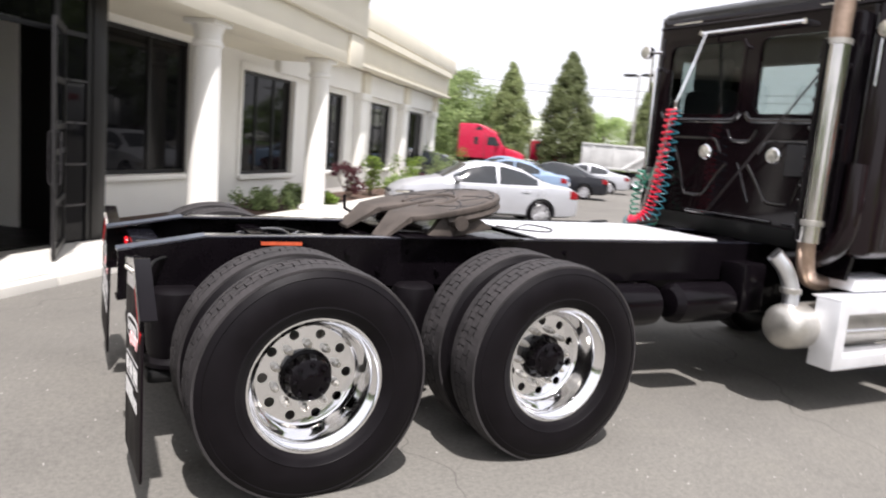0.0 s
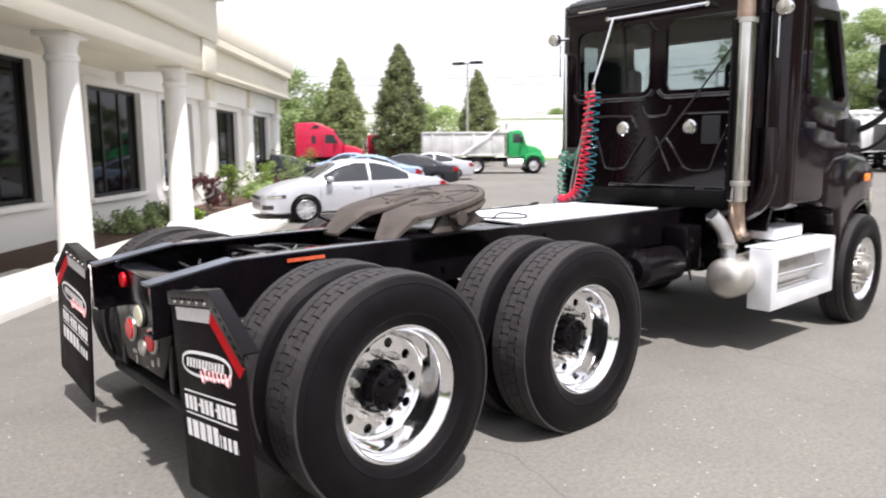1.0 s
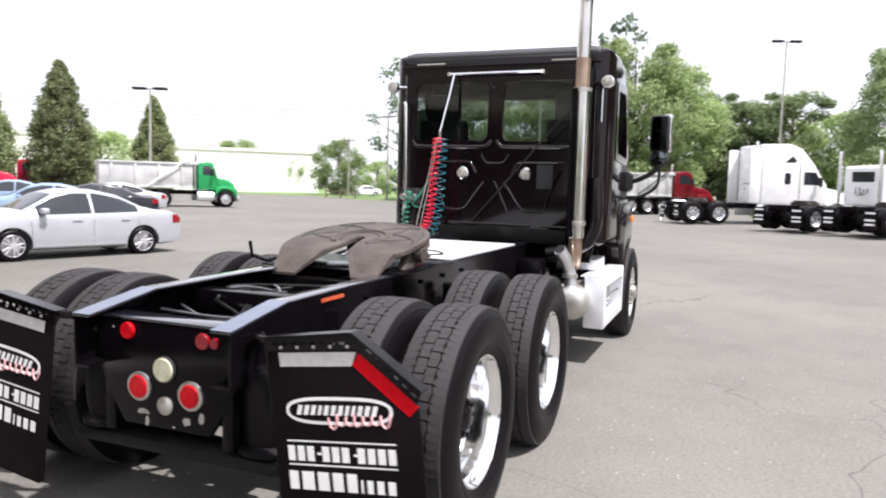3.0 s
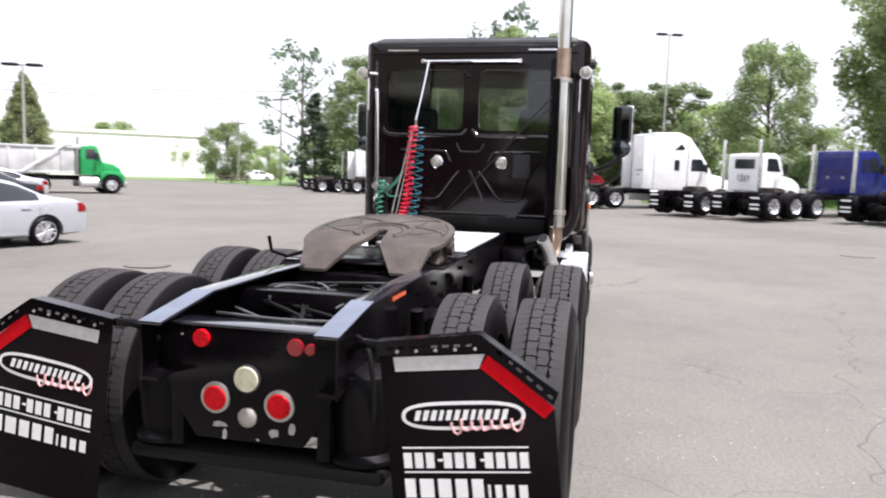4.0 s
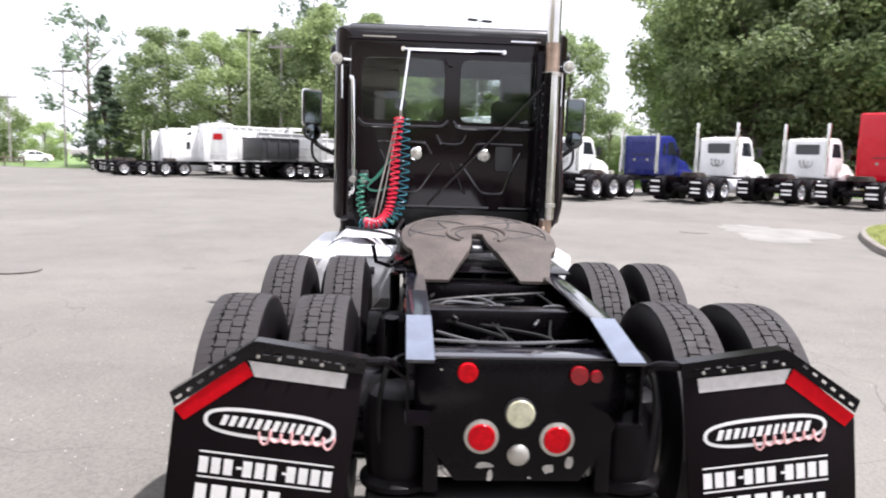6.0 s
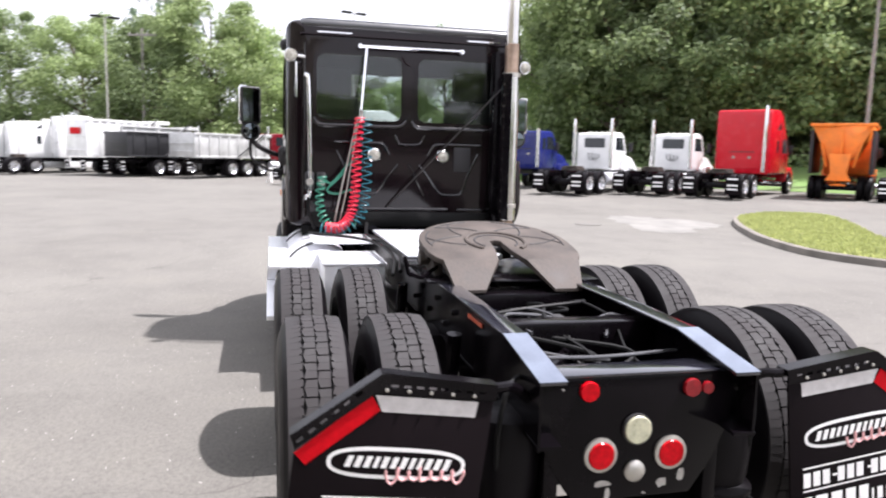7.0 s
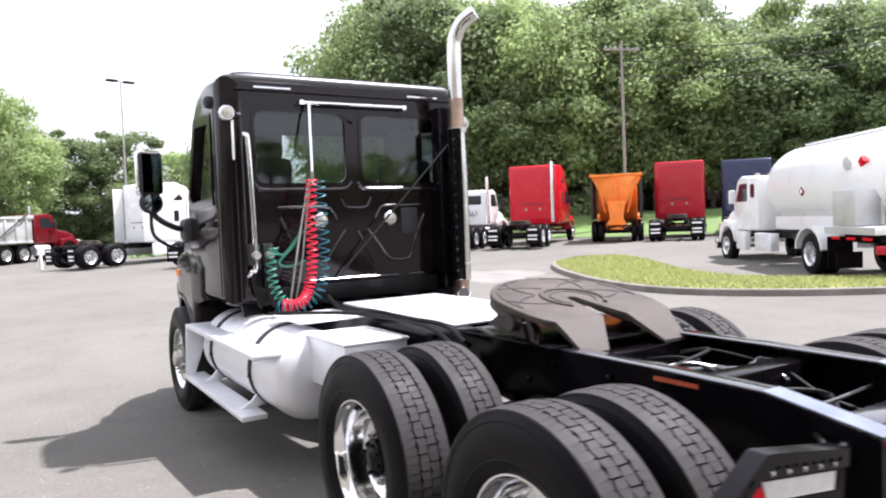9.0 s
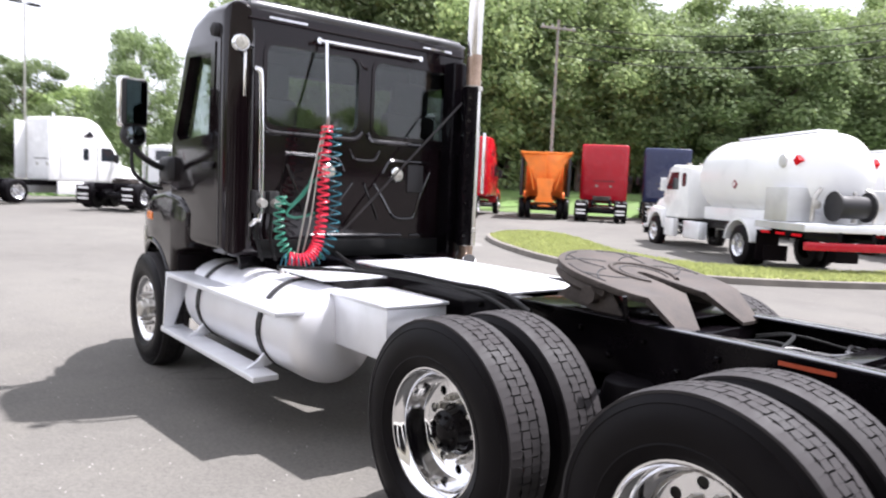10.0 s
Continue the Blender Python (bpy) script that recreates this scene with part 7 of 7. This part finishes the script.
def car(x, y, heading, m, label):
    """A saloon car: origin under its middle, nose towards +x."""
    t = thing("car", label, "car", at=pose(x, y, ground_z(x, y), 0, 0, heading))
    xs = sorted({round(a + (b - a) * k / 4, 4) for a, b in zip(CAR_X, CAR_X[1:]) for k in range(5)})
    bm = bmesh.new()
    rings = []
    for px in xs:
        half = car_section(px)
        rings.append([bm.verts.new((px, yy, zz)) for yy, zz in half] + [bm.verts.new((px, -yy, zz)) for yy, zz in half[-2:0:-1]])
    for u, w in zip(rings, rings[1:]):
        for i in range(len(u)):
            bm.faces.new((u[i], u[(i + 1) % len(u)], w[(i + 1) % len(u)], w[i]))
    bm.faces.new(rings[0])
    bm.faces.new(rings[-1])
    holes = [T([(xx, yy - 0.3, 0.315), (xx, yy + 0.3, 0.315)], 0.365, 28) for xx in (-1.32, 1.33) for yy in (-0.85, 0.85)]
    body = part("body", cut(bm, holes), m, t, crease=32)

    def patch(name, x0, x1, z0, z1, material, s, off=0.005, parent=None, n=14, lab=""):
        """A thin sheet that lies on the body's side between two heights, each a function of x."""
        b2 = bmesh.new()
        rows = []
        for k in range(n + 1):
            px = x0 + (x1 - x0) * k / n
            sec = car_section(px)[2:9]
            col = []
            for j in range(5):
                z = z0(px) + (z1(px) - z0(px)) * j / 4
                yy = float(np.interp(z, [p[1] for p in sec], [p[0] for p in sec]))
                col.append((px, yy, z))
            rows.append([[b2.verts.new((p, (yy + o) * s, z)) for p, yy, z in col] for o in (0.0, off)])
        for u, w in zip(rows, rows[1:]):
            for j in range(4):
                b2.faces.new((u[1][j], u[1][j + 1], w[1][j + 1], w[1][j]))
            b2.faces.new((u[0][0], w[0][0], w[1][0], u[1][0]))
            b2.faces.new((u[0][4], w[0][4], w[1][4], u[1][4]))
        for r in (rows[0], rows[-1]):
            b2.faces.new(r[0] + r[1][::-1])
        return part(name, b2, material, parent or t, lab, crease=50)

    def screen(name, x0, x1):
        """The windscreen or the rear screen, lying on the slope of the roof."""
        b2 = bmesh.new()
        rows = []
        for k in range(9):
            px = x0 + (x1 - x0) * k / 8
            sec = car_section(px)[8:]
            ys = [p[0] for p in sec][::-1]
            zs = [p[1] for p in sec][::-1]
            wd = 0.93 * ys[-1]
            rows.append([[b2.verts.new((px + o * (1 if px > 0 else -1), wd * f, float(np.interp(abs(wd * f), ys, zs)) + o)) for f in [-1 + 0.2 * j for j in range(11)]] for o in (0.001, 0.006)])
        for u, w in zip(rows, rows[1:]):
            for j in range(10):
                b2.faces.new((u[1][j], u[1][j + 1], w[1][j + 1], w[1][j]))
            for j in (0, 10):
                b2.faces.new((u[0][j], w[0][j], w[1][j], u[1][j]))
        for r in (rows[0], rows[-1]):
            b2.faces.new(r[0] + r[1][::-1])
        part(name, b2, VEH_GLASS, t, crease=50)

    belt = lambda px: float(np.interp(px, CAR_X, CAR_BELT)) + 0.022
    roof = lambda px: max(belt(px) + 0.012, float(np.interp(px, CAR_X, CAR_TOP)) - 0.088)
    screen("windshield", 0.50, 1.10)
    screen("rear_window", -0.88, -1.42)
    for s in (-1, 1):
        patch("front_side_window", -0.20, 0.86, belt, roof, VEH_GLASS, s)
        patch("rear_side_window", -1.22, -0.26, belt, roof, VEH_GLASS, s)
        patch("headlamp", 1.78, 2.24, lambda px: 0.585 - 0.03 * (px - 1.78), lambda px: 0.665 - 0.08 * (px - 1.78), TRIM, s, 0.008, body, 8, "dark-rimmed clear headlamp")
        patch("headlamp_lens", 1.88, 2.18, lambda px: 0.595 - 0.03 * (px - 1.78), lambda px: 0.645 - 0.08 * (px - 1.78), CLEAR_LENS, s, 0.013, body, 6)
        patch("tail_lamp", -2.285, -2.03, lambda px: 0.71, lambda px: 0.80 + 0.10 * min(1, (px + 2.285) / 0.12), DIM_LENS, s, 0.010, body, 8)
        patch("lower_intake", 2.06, 2.29, lambda px: 0.33, lambda px: 0.43, CAB_TRIM, s, 0.006, body, 6)
        patch("sill", -0.93, 0.94, lambda px: 0.27, lambda px: 0.30, m, s, 0.012, body, 4)
        for xx in (0.98, -0.235, -1.20):
            patch("door_seam", xx, xx + 0.010, lambda px: 0.34, lambda px: 0.90, CAB_TRIM, s, 0.002, body, 1)
        for xx in (0.0, -1.02):
            patch("door_handle", xx, xx + 0.20, lambda px: 0.79, lambda px: 0.82, m, s, 0.022, body, 2)
        mr = part("mirror", B((0.70, 0.86 * s, 0.94), (0.84, 1.04 * s, 1.06), 0.035, 3), m, t)
        part("mirror_foot", B((0.74, 0.80 * s, 0.93), (0.82, 0.90 * s, 0.96), 0.01), CAB_TRIM, mr)
        for xx in (-1.32, 1.33):
            w = part("wheel", CAR_RIM, None, t, at=pose(xx, 0.875 * s, 0.315, 0, 17, 0 if s < 0 else 180))
            part("tyre", CAR_TYRE, None, w)
    part("grille", S(rounded(-0.45, 0.545, 0.45, 0.615, 0.025), "x", 2.20, 2.322), CAB_TRIM, body)
    part("plate", B((-2.318, -0.25, 0.60), (-2.29, 0.25, 0.72)), WHITE_PRINT, body)
    return t


CAR_TYRE = mesh_of("tyre", L([(0.20, 0.03), (0.225, 0.0), (0.28, 0.0), (0.31, 0.025), (0.316, 0.05), (0.316, 0.16), (0.31, 0.19), (0.20, 0.2)], "y", n=32, closed=True), RUBBER)
rim = L([(0.222, 0.005), (0.214, 0.0), (0.206, 0.02), (0.20, 0.09), (0.02, 0.10)], "y", n=32, open_face=True)
for k in range(10):
    a = 2 * math.pi * k / 10 + (0.09 if k % 2 else -0.09)
    box(rim, (0.03, 0.008, -0.014), (0.205, 0.035, 0.014), 0.004, 1, Matrix.Rotation(a, 4, "Y"))
lathe(rim, [(0.05, 0.05), (0.05, 0.005), (0.02, 0.0)], "y", n=16)
CAR_RIM = mesh_of("rim", rim, mat("silver alloy paint", (0.62, 0.62, 0.64), 0.3, 0.5, vary=0.08))
car(8.20, 11.15, 162.3, SILVER, "silver four-door saloon car nosed to the kerb")
car(17.6, 20.8, 139.0, BLACK_CAR, "black saloon car parked beyond the silver car")
car(14.5, 19.5, 139.0, BLUE_CAR, "grey-blue saloon car parked in the row")
car(13.0, 24.0, 139.0, BLACK_CAR, "dark saloon car parked by the showroom end")
car(19.5, 28.0, 139.0, BLUE_CAR, "pale blue car in the second row")
car(23.0, 25.5, 139.0, SILVER, "silver car in the second row")
car(84.0, 45.0, 139.0, WHITE, "white car outside the far white building")
car(79.0, -16.0, -41.0, WHITE, "white car behind the parked row")
car(74.0, -19.0, -41.0, SILVER, "silver car behind the parked row")

# ---- lamp posts, poles and wires ----
def lamp_post(x, y, h, label, heads=2):
    t = thing("lamp_post", label, "lamp post", at=pose(x, y, ground_z(x, y), 0, 0, 20))
    pole = part("pole", T([(0, 0, 0.5), (0, 0, h)], 0.09, 10, 0, 0.7), DULL_STEEL, t)
    part("base", L([(0.28, 0), (0.28, 0.55), (0.25, 0.6)], "z", n=16), CONCRETE, t)
    for s in ((-1, 1) if heads == 2 else (1,)):
        part("lamp_head", B((-0.2, 0.25 * s, h - 0.06), (0.2, 1.05 * s, h + 0.10), 0.03), DARK_METAL, t)
        part("arm", T([(0, 0, h), (0, 0.3 * s, h)], 0.03, 6), DARK_METAL, t)


lamp_post(56.5, -5.0, 12.6, "tall twin-headed lot lamp post")
lamp_post(*polar(-2.8, -2.6, 44.9, 48), 7.1, "lot lamp post before the conical trees")
lamp_post(*polar(-2.7, 1.6, 11.4, 62), 11.5, "tall twin-headed lot lamp post")


def utility_pole(x, y, h, label):
    t = thing("utility_pole", label, "utility pole", at=pose(x, y, ground_z(x, y), 0, 0, -20))
    part("pole", T([(0, 0, 0), (0, 0, h)], 0.115, 10, 0, 0.7), WOOD, t)
    part("crossarm", B((-0.06, -1.2, h - 0.6), (0.06, 1.2, h - 0.45), 0.01), WOOD, t)
    for s in (-1, -0.4, 0.4, 1):
        part("insulator", L([(0.05, h - 0.45), (0.06, h - 0.4), (0.03, h - 0.3)], "z", (0, 1.05 * s, 0), 8), DULL_STEEL, t)


poles = [(*polar(-2.7, 1.6, -43.9, 46), 12.0), (*polar(-2.7, 1.6, 9.0, 63), 11.0), (*polar(-3.2, 0, 25.2, 78), 9.5), (*polar(-1.8, 2.6, -72, 46), 12.0), (*polar(-3.2, 0, 28.5, 90), 7.5)]
for x, y, h in poles:
    utility_pole(x, y, h, "grey timber utility pole")
for k in range(3):
    (x0, y0, h0), (x1, y1, h1) = poles[0], poles[3]
    pts = [(x0 + (x1 - x0) * q, y0 + (y1 - y0) * q, 11.4 - 0.9 * k + 0.6 - 4 * q * (1 - q) * 1.0) for q in [i / 8 for i in range(9)]]
    tagged(part("overhead_wire", T(pts, 0.030, 5), CABLE), "thin black overhead wire", "wire", "overhead wires")
for h in (10.4, 9.6):
    a, b = polar(-3, 0, 62, 88), polar(-3, 0, 24, 84)
    pts = [(a[0] + (b[0] - a[0]) * q, a[1] + (b[1] - a[1]) * q, h - 4 * q * (1 - q) * 1.2) for q in [i / 10 for i in range(11)]]
    tagged(part("overhead_wire", T(pts, 0.025, 5), CABLE), "thin black overhead wire", "wire", "overhead wires")

# ---- far buildings ----
def far_building(x, y, w, d, h, label, heading):
    t = thing("warehouse_building", label, "building", at=pose(x, y, ground_z(x, y) - 0.05, 0, 0, heading))
    part("wall", B((-w / 2, -d / 2, 0), (w / 2, d / 2, h)), STUCCO_WHITE, t)
    part("roof_edge", B((-w / 2 - 0.15, -d / 2 - 0.15, h - 0.25), (w / 2 + 0.15, d / 2 + 0.15, h + 0.15)), STUCCO_WHITE, t)
    for k in range(3):
        xx = -w / 2 + w * (0.22 + 0.28 * k)
        wd = part("window", B((xx - 1.4, -d / 2 - 0.06, h * 0.55), (xx + 1.4, -d / 2 - 0.01, h * 0.55 + 0.9)), DARK_METAL, t)
        part("pane", B((xx - 1.3, -d / 2 - 0.075, h * 0.55 + 0.1), (xx + 1.3, -d / 2 - 0.062, h * 0.55 + 0.8)), VEH_GLASS, wd)
    part("roof_vent", B((w * 0.1, -0.8, h + 0.15), (w * 0.1 + 1.6, 0.8, h + 1.0), 0.05), DULL_STEEL, t)


far_building(*polar(-2.8, -2.6, 38.6, 116), 24, 14, 6.2, "long low white warehouse beyond the lawn", 128)
far_building(*polar(-2.8, -2.6, 49.5, 112), 22, 12, 7.0, "low white commercial building behind the trees", 139)
far_building(*polar(-3.2, 0, -14.8, 95), 16, 10, 4.5, "small pale building behind the parked row", 75)

# pale worn patch in the asphalt
PALE = mat("pale patched asphalt", (0.190, 0.183, 0.168), 0.9, vary=0.35, scale=1.6, bump=0.1, fine=70)
pr = random.Random(8)
outline = []
for k in range(40):
    a = 2 * math.pi * k / 40
    q = 1 + 0.22 * math.sin(3 * a + 1) + 0.12 * pr.uniform(-1, 1)
    outline.append((15.2 + 2.1 * q * math.cos(a) - 0.8 * math.sin(a), -9.3 + 1.5 * q * math.sin(a)))
pb = bmesh.new()
mid = pb.verts.new((15.2, -9.3, ground_z(15.2, -9.3) + 0.006))
edge = [pb.verts.new((x, y, ground_z(x, y) + 0.004)) for x, y in outline]
for k in range(40):
    pb.faces.new((mid, edge[k], edge[(k + 1) % 40]))
tagged(part("pavement_patch", pb, PALE), "pale worn patch in the grey asphalt", "pavement patch", kind="structure")

def rail_fence(x, y, turn):
    """Two spans of low split rails between short posts."""
    t = thing("rail_fence", "low brown split-rail fence on the lawn", "fence", at=pose(x, y, ground_z(x, y), 0, 0, turn))
    for k in (-1, 0, 1):
        part("post", B((1.6 * k - 0.07, -0.07, 0.0), (1.6 * k + 0.07, 0.07, 1.0 if k else 1.25), 0.02), BARK, t)
    for k in (-1, 0):
        for z in (0.42, 0.78):
            part("rail", T([(1.6 * k, 0.0, z), (1.6 * k + 0.8, 0.02, z - 0.03), (1.6 * k + 1.6, 0.0, z + 0.02)], 0.06, 6), BARK, t)


rail_fence(66.0, 38.2, 119.5)
# white trestles, drain covers
def sawhorse(x, y, turn):
    t = thing("sawhorse", "white timber sawhorse on the asphalt", "sawhorse", "sawhorses", at=pose(x, y, ground_z(x, y), 0, 0, turn))
    part("beam", B((-0.75, -0.05, 0.67), (0.75, 0.05, 0.80), 0.01), WHITE_PRINT, t)
    for sx in (-0.6, 0.6):
        for sy in (-1, 1):
            part("leg", T([(sx, 0.03 * sy, 0.69), (sx * 1.15, 0.32 * sy, 0.0)], 0.04, 4), WHITE_PRINT, t)


sawhorse(37.6, 0.9, 110)
sawhorse(37.2, -0.6, 60)
for x, y in ((15.0, -7.0), (6.9, 5.9)):
    tagged(part("drain_cover", L([(0.36, 0.0), (0.36, 0.012), (0.33, 0.014)], "z", (x, y, ground_z(x, y)), 24), IRON), "round dark iron drain cover in the asphalt", "drain cover")
